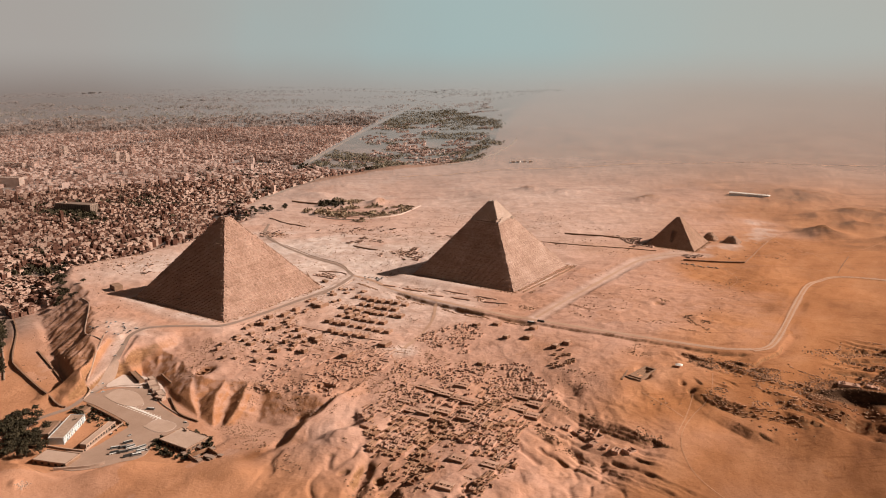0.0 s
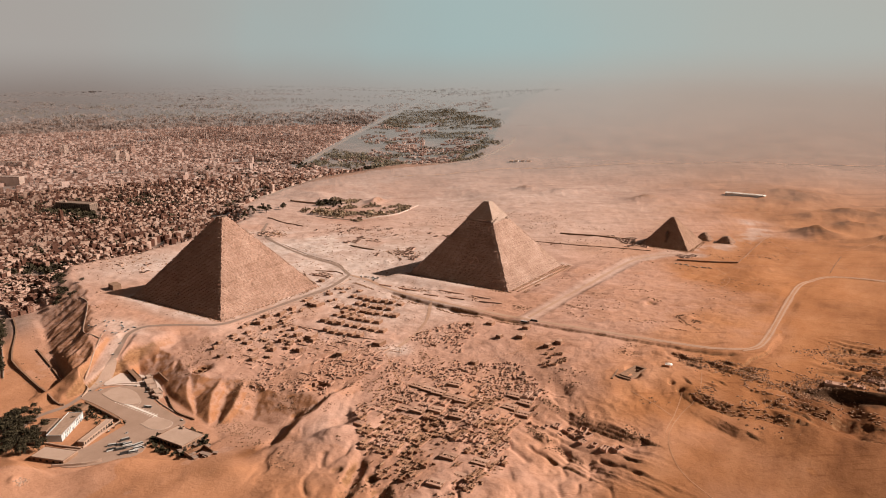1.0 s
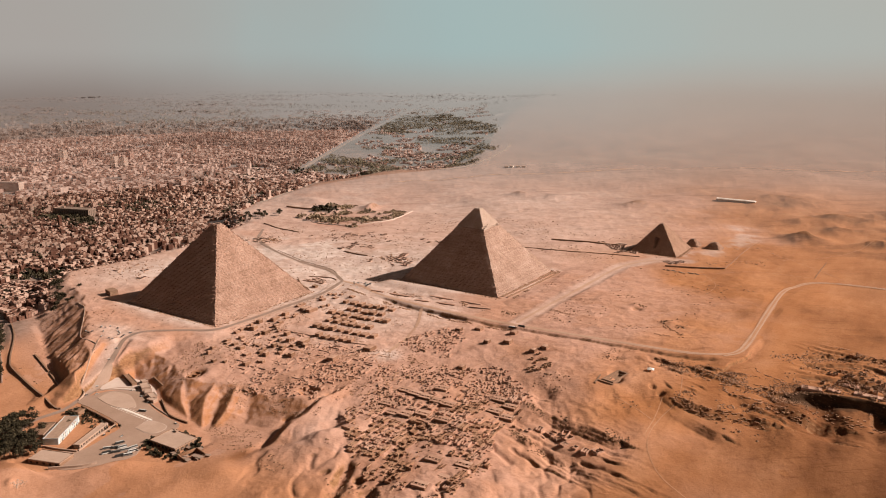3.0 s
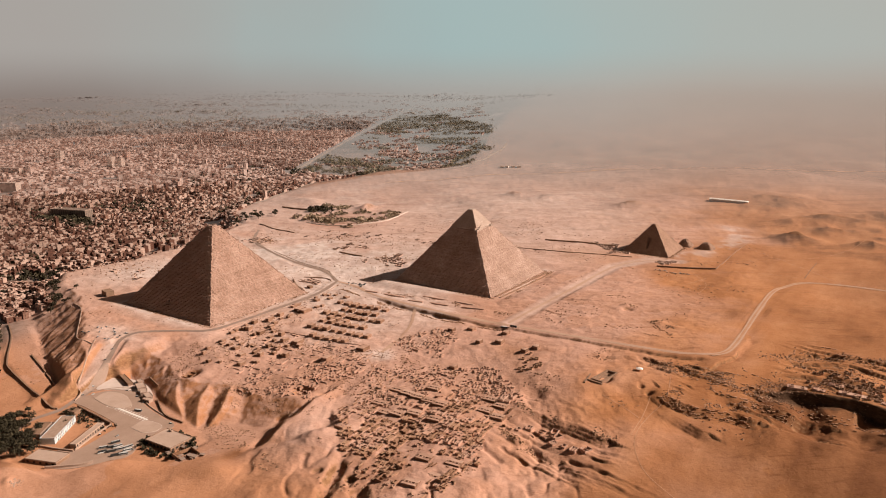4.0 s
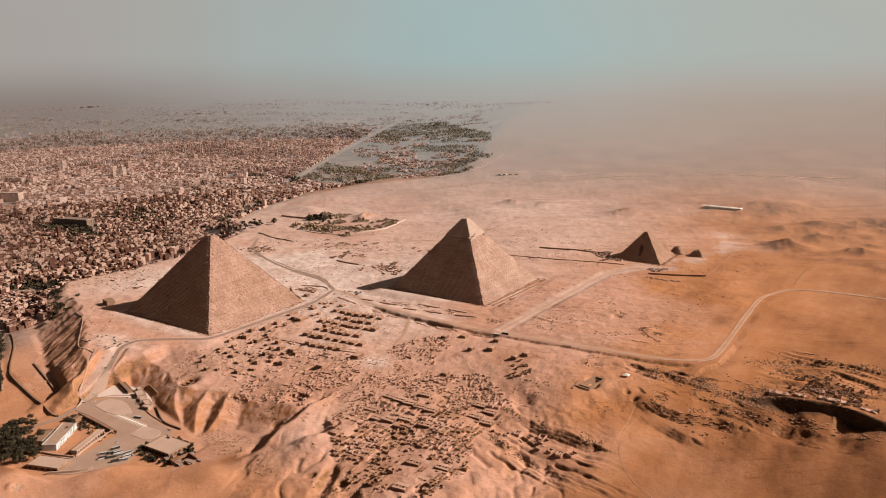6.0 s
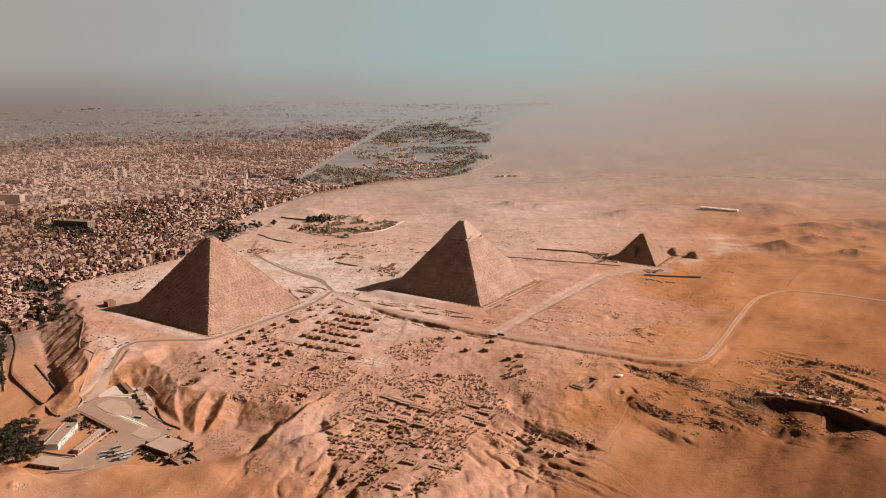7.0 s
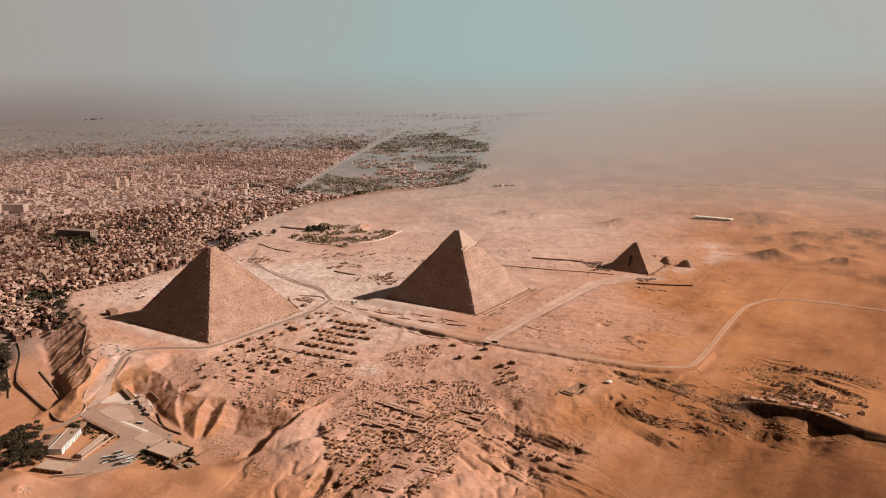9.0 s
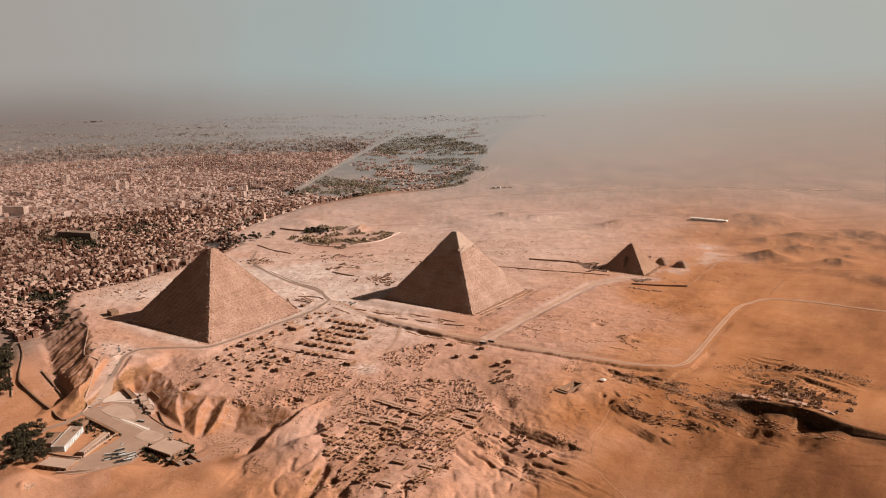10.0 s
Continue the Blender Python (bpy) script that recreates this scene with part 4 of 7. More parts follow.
strip("road", [(565, -1232, 10), (420, -1450, 10), (388, -1650, 10), (175, -1805, 10), (-53, -1961, 10), (-525, -2200, 12), (-1100, -2480, 12)], 9, TRACK, 1.2, 12, "thin pale road crossing the open desert")
for run in TRACKS[1:]:
    strip("track", run, 1.1, WHEEL, 0.22, label="faint wheel track in the sand", category="track")


# ---------------------------------------------------------------- pyramids
def course_mesh(name, half, z0, z1, full, courses, mat, seed, jitter=0.5, notches=(), proud=0.0, ragged=0):
    """The stepped mantle of a pyramid between two heights, course on course of rough blocks. full: the height at which it would end."""
    rng = np.random.default_rng(seed)
    verts, faces = [], []
    levels = np.linspace(z0, z1, courses + 1)
    for k in range(courses):
        lo, hi = levels[k], levels[k + 1]
        side = half * (1 - (lo + 0.35 * (hi - lo)) / full) + proud
        count = max(2, int(round(2 * side / 3.0)))
        t = np.linspace(-1, 1, count + 1)[:-1]
        ring = np.concatenate([np.stack([t, -np.ones(count)], -1), np.stack([np.ones(count), t], -1), np.stack([-t, np.ones(count)], -1), np.stack([-np.ones(count), -t], -1)])
        normal = np.repeat([(0, -1), (1, 0), (0, 1), (-1, 0)], count, 0)
        big = fbm(np.arange(4 * count) * 1.0, np.full(4 * count, k * 1.3), 9, 3, seed) * 1.6
        worn = (rng.random(4 * count) - 0.5) * 2 * jitter + big * jitter
        corner = np.abs(ring).min(1) > 1 - 5.0 / max(side, 5.0)
        worn = worn - corner * rng.random(4 * count) * 1.6 * jitter
        p = ring * side + normal * worn[:, None]
        up = (rng.random(4 * count) - 0.5) * 0.5 * jitter
        for nx0, nx1, nz0, nz1, deep in notches:      # openings on the north face
            hit = (normal[:, 1] > 0) & (p[:, 0] > nx0) & (p[:, 0] < nx1) & (lo > nz0) & (hi < nz1)
            p[hit, 1] -= deep
        if k < ragged:      # the torn lower rim of a mantle
            torn = fbm(np.arange(4 * count) * 3.0, np.zeros(4 * count), 22, 3, seed) + 0.25 > (k + 1) / ragged
            p[torn] -= normal[torn] * 4.0
        inner = half * max(0.0, 1 - (hi + 0.6 * (hi - lo)) / full) * 0.97
        base = len(verts)
        total = 4 * count
        verts += [(x, y, lo - 0.8) for x, y in p]
        verts += [(x, y, hi + u) for (x, y), u in zip(p, up)]
        q = ring * max(inner - 1.5, 0.3)
        verts += [(x, y, hi + u) for (x, y), u in zip(q, up)]
        for j in range(total):
            m = (j + 1) % total
            faces += [(base + j, base + m, base + total + m, base + total + j), (base + total + j, base + total + m, base + 2 * total + m, base + 2 * total + j)]
    return quick_mesh(name, verts, faces, mat)


def pyramid(name, label, at, z, half, full, top, courses, mat, seed, jitter=0.5, notches=(), group=""):
    ob = thing(name, label, "pyramid", pose(*at, z), group)
    first = top * 4 / courses if courses > 20 else 0
    if first:
        piece("base_course", course_mesh("base_course", half, 0, first, full, 4, mat, seed + 40, jitter * 1.2, proud=0.4), ob)
    piece("core", course_mesh("core", half, first, top, full, courses, mat, seed, jitter, notches), ob)
    return ob


great = pyramid("pyramid", "great stepped limestone pyramid with a shaded north face", (0, 0), 0, 115.2, 146.6, 138.5, 72, CORE, 3, 0.85, [(4, 13, 13, 23, 4)])
second = pyramid("pyramid", "tall limestone pyramid with smooth casing around its peak", (-335, -354), 10.5, 107.6, 140.0, 100.5, 54, CORE2, 7, 0.8)
piece("casing_cap", course_mesh("casing_cap", 107.6, 100.5, 135.2, 140.0, 24, CASING, 11, 0.12, proud=1.5, ragged=6), second, label="smooth pale casing on the peak")
third = pyramid("pyramid", "smaller granite and limestone pyramid with a gashed north face", (-574, -738), 16, 52.0, 63.0, 58.8, 30, GRANITE, 13, 0.4, [(-3, 3, 10, 34, 6)])
# near-black block put into the notch to stand for its shade
gable = piece("entrance", quick_mesh("entrance", *boxes([(0, -1.5, 0, 6.4, 2, 6.0, 0, 1)]), DARK), great, pose(8.5, 97.5, 14.5), "dark block standing for the shaded recess of the entrance")
for u in (-1, 1):
    piece("jamb", quick_mesh("jamb", *boxes([(0, 0, 0, 2.2, 5, 6.0, 0, 1)]), CORE2), gable, pose(4.3 * u, 0, 0))
    piece("gable_block", quick_mesh("gable_block", *boxes([(0, 0, 0, 7.5, 4.5, 1.6, 0, 1)]), CORE2), gable, pose(2.4 * u, 0, 6.2, 0, 38 * u, 0))
for at, half, full, top, label in (((-622, -816), 17, 22, 17, "small ruined stepped pyramid of rough stone"), ((-670, -812), 18, 21, 14, "small crumbling stepped pyramid of rough stone"),
                                   ((-560, -826), 22, 28, 26, "small pointed pyramid of rough stone")):
    pyramid("small_pyramid", label, at, ground_at(*at) - 1, half, full, top, 9, GRANITE, int(-at[0]), 1.2, group="small pyramids in a row")


# ---------------------------------------------------------------- tombs and ruins
rng = np.random.default_rng(5)


def tomb_mesh(name, sx, sy, h, rim, deep, mat):
    """A flat-topped tomb with leaning walls, and a hollow between them."""
    out, top = np.array([(-1, -1), (1, -1), (1, 1), (-1, 1)]) * (sx / 2, sy / 2), None
    top = out * (1 - 0.12 * h / max(sx, 4))
    hole = np.array([(-1, -1), (1, -1), (1, 1), (-1, 1)]) * (sx / 2 - rim, sy / 2 - rim)
    verts = [(*p, z) for ring, z in ((out, -2.5), (top, h), (hole, h), (hole * 0.95, h - deep)) for p in ring]
    faces = [(k * 4 + j, k * 4 + (j + 1) % 4, (k + 1) * 4 + (j + 1) % 4, (k + 1) * 4 + j) for k in range(3) for j in range(4)] + [(12, 13, 14, 15)]
    return quick_mesh(name, verts, faces, mat)


def wall_plan(name, sx, sy, h, walls, mat):
    """Low ruined walls of rooms and courts. walls: ends in parts of the plan."""
    rows = []
    for x0, y0, x1, y1, k in walls:
        lx, ly = abs(x1 - x0) * sx, abs(y1 - y0) * sy
        rows.append(((x0 + x1) / 2 * sx, (y0 + y1) / 2 * sy, -2.0, lx + 0.9, ly + 0.9, h * k + 2.0, 0, 0.97))
    return quick_mesh(name, *boxes(rows), mat)


def wall_run(name, pts, thick, high, mat, label, category="wall", step=6.0, lower=2.0):
    """A wall that follows a line over the ground."""
    line = curve_points(pts, step)[:, :2] if len(pts) > 2 else np.linspace(pts[0][:2], pts[1][:2], max(2, int(math.dist(pts[0][:2], pts[1][:2]) / step)))
    d = np.gradient(line, axis=0)
    d /= np.linalg.norm(d, axis=1)[:, None] + 1e-9
    off = np.stack([-d[:, 1], d[:, 0]], -1) * thick / 2
    z = height(line[:, 0], line[:, 1])
    if len(z) > 5:      # the coping runs level over small dips
        padded = np.concatenate([np.full(3, z[0]), z, np.full(3, z[-1])])
        z = np.convolve(padded, np.ones(7) / 7, "valid")
    a, b = line + off, line - off
    n = len(line)
    verts = np.vstack([np.column_stack([a, z - lower]), np.column_stack([a, z + high]), np.column_stack([b, z + high]), np.column_stack([b, z - lower])])
    faces = [(k * n + j, k * n + j + 1, (k + 1) * n + j + 1, (k + 1) * n + j) for k in range(3) for j in range(n - 1)]
    faces += [(0, n, 2 * n, 3 * n), (n - 1, 4 * n - 1, 3 * n - 1, 2 * n - 1)]
    return tagged(new(name, quick_mesh(name, verts, faces, mat)), label, category)


def sand_cap(name, sx, sy, h, seed):
    """Drifted sand on a flat roof: a low uneven cushion."""
    r = np.random.default_rng(seed)
    u, v = np.meshgrid(np.linspace(-1, 1, 6), np.linspace(-1, 1, 6))
    lift = 0.5 * (1 - np.maximum(np.abs(u), np.abs(v)) ** 3) + r.uniform(-0.12, 0.12, u.shape)
    verts = np.stack([u * sx / 2, v * sy / 2, h + lift], -1).reshape(-1, 3)
    faces = [(6 * j + i, 6 * j + i + 1, 6 * j + i + 7, 6 * j + i + 6) for j in range(5) for i in range(5)]
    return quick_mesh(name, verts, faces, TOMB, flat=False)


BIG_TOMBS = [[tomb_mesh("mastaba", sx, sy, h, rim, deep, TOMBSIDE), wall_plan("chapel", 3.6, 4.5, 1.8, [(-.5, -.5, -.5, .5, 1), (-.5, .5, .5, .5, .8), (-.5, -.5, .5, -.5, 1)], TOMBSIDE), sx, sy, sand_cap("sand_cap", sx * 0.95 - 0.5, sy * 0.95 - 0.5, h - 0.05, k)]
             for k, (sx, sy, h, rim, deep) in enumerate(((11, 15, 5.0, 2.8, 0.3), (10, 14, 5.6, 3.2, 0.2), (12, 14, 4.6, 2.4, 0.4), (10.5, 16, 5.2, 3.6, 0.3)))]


def mastaba(x, y, k, turn=0.0, size=1.0, high=1.0, group="", label=""):
    me, chapel, sx, sy, cap = BIG_TOMBS[k % 4]
    ob = new("mastaba", me)
    ob.matrix_basis = pose(x, y, ground_at(x, y) - 0.2, 0, 0, turn) @ Matrix.Diagonal((size, size, high, 1))
    tagged(ob, label or "flat-topped limestone tomb half buried in sand", "tomb", group)
    piece("sand_cap", cap, ob, label="pale drifted sand on the roof")
    if k % 3:
        piece("chapel", chapel, ob, pose(sx / 2 + 1.6, (k % 5 - 2) * 1.2, 0))
    return ob


for y, x0, x1 in ((-98, -222, -330), (-71, -252, -330), (-43, -236, -346), (-20, -262, -300), (-4, -262, -350), (27, -262, -372), (59, -292, -360)):
    for x in np.arange(x0, x1, -15.6):
        mastaba(x + rng.uniform(-1, 1), y + 0.1 * (x + 300) + rng.uniform(-1, 1), int(rng.integers(0, 12)), rng.uniform(-2, 2) + 6, rng.uniform(0.72, 0.95), rng.uniform(0.8, 1.1), "rows of flat-topped tombs", "flat-topped limestone tomb standing in a regular row")
for x, y, size in ((-188, -21, 1.25), (-203, -16, 1.1), (-287, -42, 1.2), (-402, 67, 1.3), (-289, 90, 1.2), (-374, 118, 1.1), (-176, 15, 0.8), (-165, 64, 0.7), (-179, 45, 0.7), (-176, 87, 0.8), (-206, 90, 0.9), (-243, 79, 0.7), (-264, 96, 0.65), (-257, 121, 0.65), (-274, 119, 0.65), (-268, 149, 0.65), (-305, 132, 0.65)):
    mastaba(x, y, 1, rng.uniform(2, 9), size, 1.0, "large flat-topped tombs", "large flat-topped limestone tomb on gravel")
for k in range(64):
    x, y = rng.uniform(-300, -152), rng.uniform(70, 205)
    if k < 26:
        x, y = rng.uniform(-212, -158), rng.uniform(-130, 70)
    if np.hypot(x + 219, y - 240) > 25:
        mastaba(x, y, int(rng.integers(0, 12)), rng.uniform(-4, 4), rng.uniform(0.35, 0.75), rng.uniform(0.5, 0.9), "scattered flat-topped tombs", "weathered limestone tomb scattered on the gravel slope")
for x, y in ((-548, -30), (-578, -40), (-640, -36), (-566, -80), (-560, 60), (-505, -78), (-478, -62), (-630, -20)):
    mastaba(x, y, 2, rng.uniform(-6, 6), rng.uniform(0.6, 0.9), 1.1, "scattered flat-topped tombs", "weathered limestone tomb standing alone in sand")

# larger courts with two shafts each, in the middle of the crowded field
COURTS = [(-529, 150), (-548, 153), (-567, 157), (-587, 160), (-606, 163), (-530, 190), (-553, 207), (-572, 207), (-590, 196), (-622, 199), (-573, 128), (-655, 120), (-674, 128), (-664, 148), (-683, 152), (-660, 275), (-688, 300), (-678, 326), (-695, 268)]
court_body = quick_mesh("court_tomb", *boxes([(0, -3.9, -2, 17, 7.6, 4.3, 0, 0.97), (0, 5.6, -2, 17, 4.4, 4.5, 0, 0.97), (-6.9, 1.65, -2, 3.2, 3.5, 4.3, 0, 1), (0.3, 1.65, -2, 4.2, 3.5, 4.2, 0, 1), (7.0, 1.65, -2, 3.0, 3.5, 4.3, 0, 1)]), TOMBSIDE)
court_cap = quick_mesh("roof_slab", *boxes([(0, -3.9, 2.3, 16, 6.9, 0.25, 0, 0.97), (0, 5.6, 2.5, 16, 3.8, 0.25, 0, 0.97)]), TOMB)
shaft_rim = quick_mesh("shaft_rim", *boxes([(0, 1.9, 0, 4.4, 0.5, 0.8, 0, 1), (0, -1.9, 0, 4.4, 0.5, 0.7, 0, 1), (1.95, 0, 0, 0.5, 3.3, 0.9, 0, 1), (-1.95, 0, 0, 0.5, 3.3, 0.6, 0, 1)]), TOMB)
for x, y in COURTS:
    ob = new("court_tomb", court_body)
    ob.matrix_basis = pose(x, y, ground_at(x, y) - 0.3, 0, 0, rng.uniform(-3, 3) + 4) @ Matrix.Diagonal((1.05, 0.85, rng.uniform(0.8, 1.1), 1))
    tagged(ob, "broad stone tomb with two open shafts", "tomb", "tombs with open shafts")
    piece("roof_slab", court_cap, ob, label="pale sand-strewn roof slabs")
    piece("shaft_rim", shaft_rim, ob, pose(-3.5, 1.65, 2.2))
    piece("shaft_rim", shaft_rim, ob, pose(4.0, 1.65, 2.2))

SMALL_PLANS = [
    [(-.5, -.5, .5, -.5, 1), (-.5, .5, .5, .5, 1), (-.5, -.5, -.5, .5, 1), (.5, -.5, .5, .1, .8)],
    [(-.5, -.5, .5, -.5, 1), (-.5, .5, .5, .5, .7), (-.5, -.5, -.5, .5, 1), (.5, -.5, .5, .5, 1), (0, -.5, 0, .5, .8)],
    [(-.5, -.5, .3, -.5, 1), (-.5, .5, .5, .5, 1), (-.5, -.5, -.5, .5, .6), (.5, 0, .5, .5, 1), (-.5, 0, .2, 0, .8)],
    [(-.5, .5, .5, .5, 1), (.5, -.5, .5, .5, 1), (0, 0, .5, 0, .7)]]
SMALL_TOMBS, BROWN_TOMBS = [], []
for k, (sx, sy, h) in enumerate(((4.5, 9, 2.0), (5.5, 11, 2.4), (7, 13, 2.6), (4.5, 6, 1.8), (6.5, 15, 3.0), (5, 10, 2.6))):
    BROWN_TOMBS.append((wall_plan("ruined_tomb", sx, sy, h * 1.1, SMALL_PLANS[(k + 1) % 4], BROWNSTONE), tomb_mesh("shaft_block", sx * 0.6, sy * 0.6, h * 0.9, sx * 0.15, h + 1.5, BROWNSTONE)))
    SMALL_TOMBS.append((wall_plan("ruined_tomb", sx, sy, h, SMALL_PLANS[k % 4], TOMB), tomb_mesh("shaft_block", sx * 0.6, sy * 0.6, h * 0.9, sx * 0.15, h + 1.5, TOMB)))
FIELD_PLAN = [(-530, 277), (-485, 215), (-490, 162), (-452, 122), (-496, 80), (-559, 57), (-615, 41), (-683, 86), (-704, 110), (-705, 155), (-686, 190), (-699, 233), (-718, 256), (-727, 316), (-713, 345), (-682, 353), (-662, 336), (-627, 332), (-589, 325), (-561, 302)]
LANE_PLAN = [(-425, 26), (-425, -18), (-467, -67), (-505, -43), (-530, 12), (-520, 43), (-443, 37)]
LEFT_PLAN = [(-325, 245), (-303, 194), (-340, 150), (-420, 110), (-460, 130), (-412, 191), (-451, 220), (-418, 246), (-351, 246)]
plots = []
for plan, pitch in ((FIELD_PLAN, 8.0), (LANE_PLAN, 8.5), (LEFT_PLAN, 9.5)):
    p = np.array(plan)
    gx, gy = np.meshgrid(np.arange(p[:, 0].min(), p[:, 0].max(), pitch), np.arange(p[:, 1].min(), p[:, 1].max(), pitch))
    gx, gy = gx.ravel() + rng.uniform(-2.5, 2.5, gx.size), gy.ravel() + rng.uniform(-2.5, 2.5, gx.size)
    keep = inside(gx + 18 * fbm(gx, gy, 40, 3, 91), gy + 18 * fbm(gx, gy, 40, 3, 92), plan) & (fbm(gx, gy, 35, 3, 93) > -0.14)
    for cx, cy in COURTS:
        keep &= (np.abs(gx - cx) > 13) | (np.abs(gy - cy) > 12)
    plots += list(zip(gx[keep], gy[keep]))
plots.sort(key=lambda q: math.hypot(q[0] - HUB[0], q[1] - HUB[1]))
rest = []
for k, (x, y) in enumerate(plots):
    brown = float(fbm(np.array([x]), np.array([y]), 38, 3, 195)[0]) + 0.3 * (y > 250) > 0.06
    body, block = (BROWN_TOMBS if brown else SMALL_TOMBS)[int(rng.integers(0, 6))]
    turn, size, high = rng.uniform(-5, 5) + 90 * (rng.random() < 0.08), rng.uniform(0.5, 1.05), rng.uniform(0.45, 1.1)
    if k < 280:
        ob = new("ruined_tomb", body)
        ob.matrix_basis = pose(x, y, ground_at(x, y), 0, 0, turn) @ Matrix.Diagonal((size, size, high, 1))
        tagged(ob, "small roofless stone tomb with low broken walls", "tomb", "crowded small tombs")
        if rng.random() < 0.75:
            piece("shaft_block", block, ob, pose(rng.uniform(-1, 1), rng.uniform(-1, 1), 0))
    else:
        rest.append((x, y, turn, size))
rows = []
for x, y, turn, size in rest:
    z = ground_at(x, y)
    for _ in range(4):
        dx, dy = rng.uniform(-4, 4, 2)
        long = rng.uniform(3, 10) * size
        rows.append((x + dx, y + dy, z - 2, *((0.6 * long, 1.3) if rng.random() < 0.3 else (1.2, long)), 2 + rng.uniform(0.8, 2.2), radians(turn), 0.95))
if rows:
    tagged(new("tomb_walls", quick_mesh("tomb_walls", *boxes(rows), TOMB)), "low broken stone walls of many small tombs", "ruins", kind="stuff")

# straight boundary walls and half-buried tomb sides on the gravel slope
rows = []
for _ in range(130):
    x, y = rng.uniform(-455, -190), rng.uniform(62, 205)
    if y > 235 + 0.35 * (x + 190) * -1 or (x > -250 and y > 150):
        continue
    along = rng.random() < 0.4
    long = rng.uniform(5, 20)
    rows.append((x, y, ground_at(x, y) - 2.2, *((long, 1.6) if along else (1.6, long)), 2.2 + rng.uniform(0.6, 1.6), 0.08 + rng.normal(0, 0.04), 0.97))
tagged(new("tomb_walls", quick_mesh("tomb_walls", *boxes(rows), TOMB)), "straight half-buried stone walls on the gravel slope", "ruins", kind="stuff")
wall_run("tomb_wall", [(-214, 68), (-300, 62), (-395, 54)], 2.0, 1.1, TOMB, "long straight stone wall below the rows of tombs")

# long low walls between the tombs
rows = []
for _ in range(560):
    x, y = rng.uniform(-745, -460), rng.uniform(40, 370)
    if any(abs(x - cx) < 13 and abs(y - cy) < 11 for cx, cy in COURTS):
        continue
    rows.append((x, y, rng.uniform(1.5, 11), rng.random() < 0.22))
px, py = np.array([r[0] for r in rows]), np.array([r[1] for r in rows])
keep, z = inside(px, py, FIELD_PLAN), height(px, py)
rows = [(r[0], r[1], z[k] - 2, *((0.6 * r[2], 1.1) if r[3] else (1.1, r[2])), 2 + rng.uniform(0.6, 2.0), rng.uniform(-.1, .1), 0.95) for k, r in enumerate(rows) if keep[k]]
tagged(new("ruin_walls", quick_mesh("ruin_walls", *boxes(rows), RUBBLE)), "low broken rubble walls between the tombs", "ruins", kind="stuff")


# ---------------------------------------------------------------- loose stones
def stones(name, label, places, sizes, mat, flat=0.6):
    """Angular stones lying in the sand."""
    places, sizes = np.asarray(places), np.asarray(sizes)
    n = len(places)
    ball = np.array([(1, 0, 0), (0.1, 1, 0), (-1, 0.1, 0), (0, -1, 0), (0.15, 0.1, 1), (0, 0, -0.6)])
    tri = np.array([(0, 1, 4), (1, 2, 4), (2, 3, 4), (3, 0, 4), (1, 0, 5), (2, 1, 5), (3, 2, 5), (0, 3, 5)])
    v = ball[None] * (1 + rng.uniform(-0.35, 0.35, (n, 6, 3))) * sizes[:, None, None] * (1, 1, flat)
    a = rng.uniform(0, 6.28, n)
    c, s = np.cos(a)[:, None], np.sin(a)[:, None]
    x, y = v[..., 0] * c - v[..., 1] * s, v[..., 0] * s + v[..., 1] * c
    z = height(places[:, 0], places[:, 1])
    v = np.stack([x + places[:, :1], y + places[:, 1:2], v[..., 2] + z[:, None]], -1)
    f = tri[None] + 6 * np.arange(n)[:, None, None]
    tagged(new(name, quick_mesh(name, v.reshape(-1, 3), f.reshape(-1, 3), mat)), label, "stones", kind="stuff")


def strewn(n, x0, x1, y0, y1, lump, seed, least=0.05):
    """Places within a stretch of the plan, gathered in patches."""
    x, y = rng.uniform(x0, x1, n), rng.uniform(y0, y1, n)
    keep = fbm(x, y, lump, 4, seed) + rng.uniform(-0.12, 0.12, n) > least
    return np.stack([x[keep], y[keep]], -1)


def clear_of_roads(p, gap=9):
    keep = np.ones(len(p), bool)
    for run in (ROAD_UP, ROAD_EAST, ROAD_WEST, ROAD_ARM, ROAD_SOUTH):
        keep &= line_near(p[:, 0], p[:, 1], run)[0] > gap
    keep &= ~inside(p[:, 0], p[:, 1], YARD)
    for px, py, half, _ in PYRAMIDS:
        keep &= np.maximum(np.abs(p[:, 0] - px), np.abs(p[:, 1] - py)) > half + 4
    return p[keep]


p = clear_of_roads(strewn(3600, -720, -470, 60, 370, 45, 101, 0.12))
p = p[(line_near(p[:, 0], p[:, 1], [(-480, 215), (-492, 285), (-505, 330)])[0] > 24)]
stones("rubble", "brown rubble strewn among the small tombs", p, rng.uniform(0.6, 2.1, len(p)), RUBBLE)
p = clear_of_roads(strewn(7000, -480, -140, -140, 260, 50, 103, 0.12))
stones("rubble", "brown rubble strewn between the flat-topped tombs", p, rng.uniform(0.5, 1.8, len(p)), RUBBLE)
for n, x0, x1, y0, y1 in ((3800, -985, -800, -72, -22), (2600, -1110, -960, -160, -60), (1500, -1130, -955, -215, -150), (700, -860, -720, -80, -40)):
    p = clear_of_roads(strewn(n, x0, x1, y0, y1, 30, 105, 0.05))
    stones("rubble", "dark broken rock strewn over orange sand", p, rng.uniform(0.25, 1.15, len(p)) ** 1.5 + 0.25, RUBBLE)
p = clear_of_roads(strewn(7000, -800, 350, -900, -140, 60, 107, 0.16))
stones("rubble", "scattered stones on the pale gravel plateau", p, rng.uniform(0.6, 2.2, len(p)), RUBBLE)
p = clear_of_roads(strewn(1600, -80, 330, 120, 400, 30, 110, 0.12))
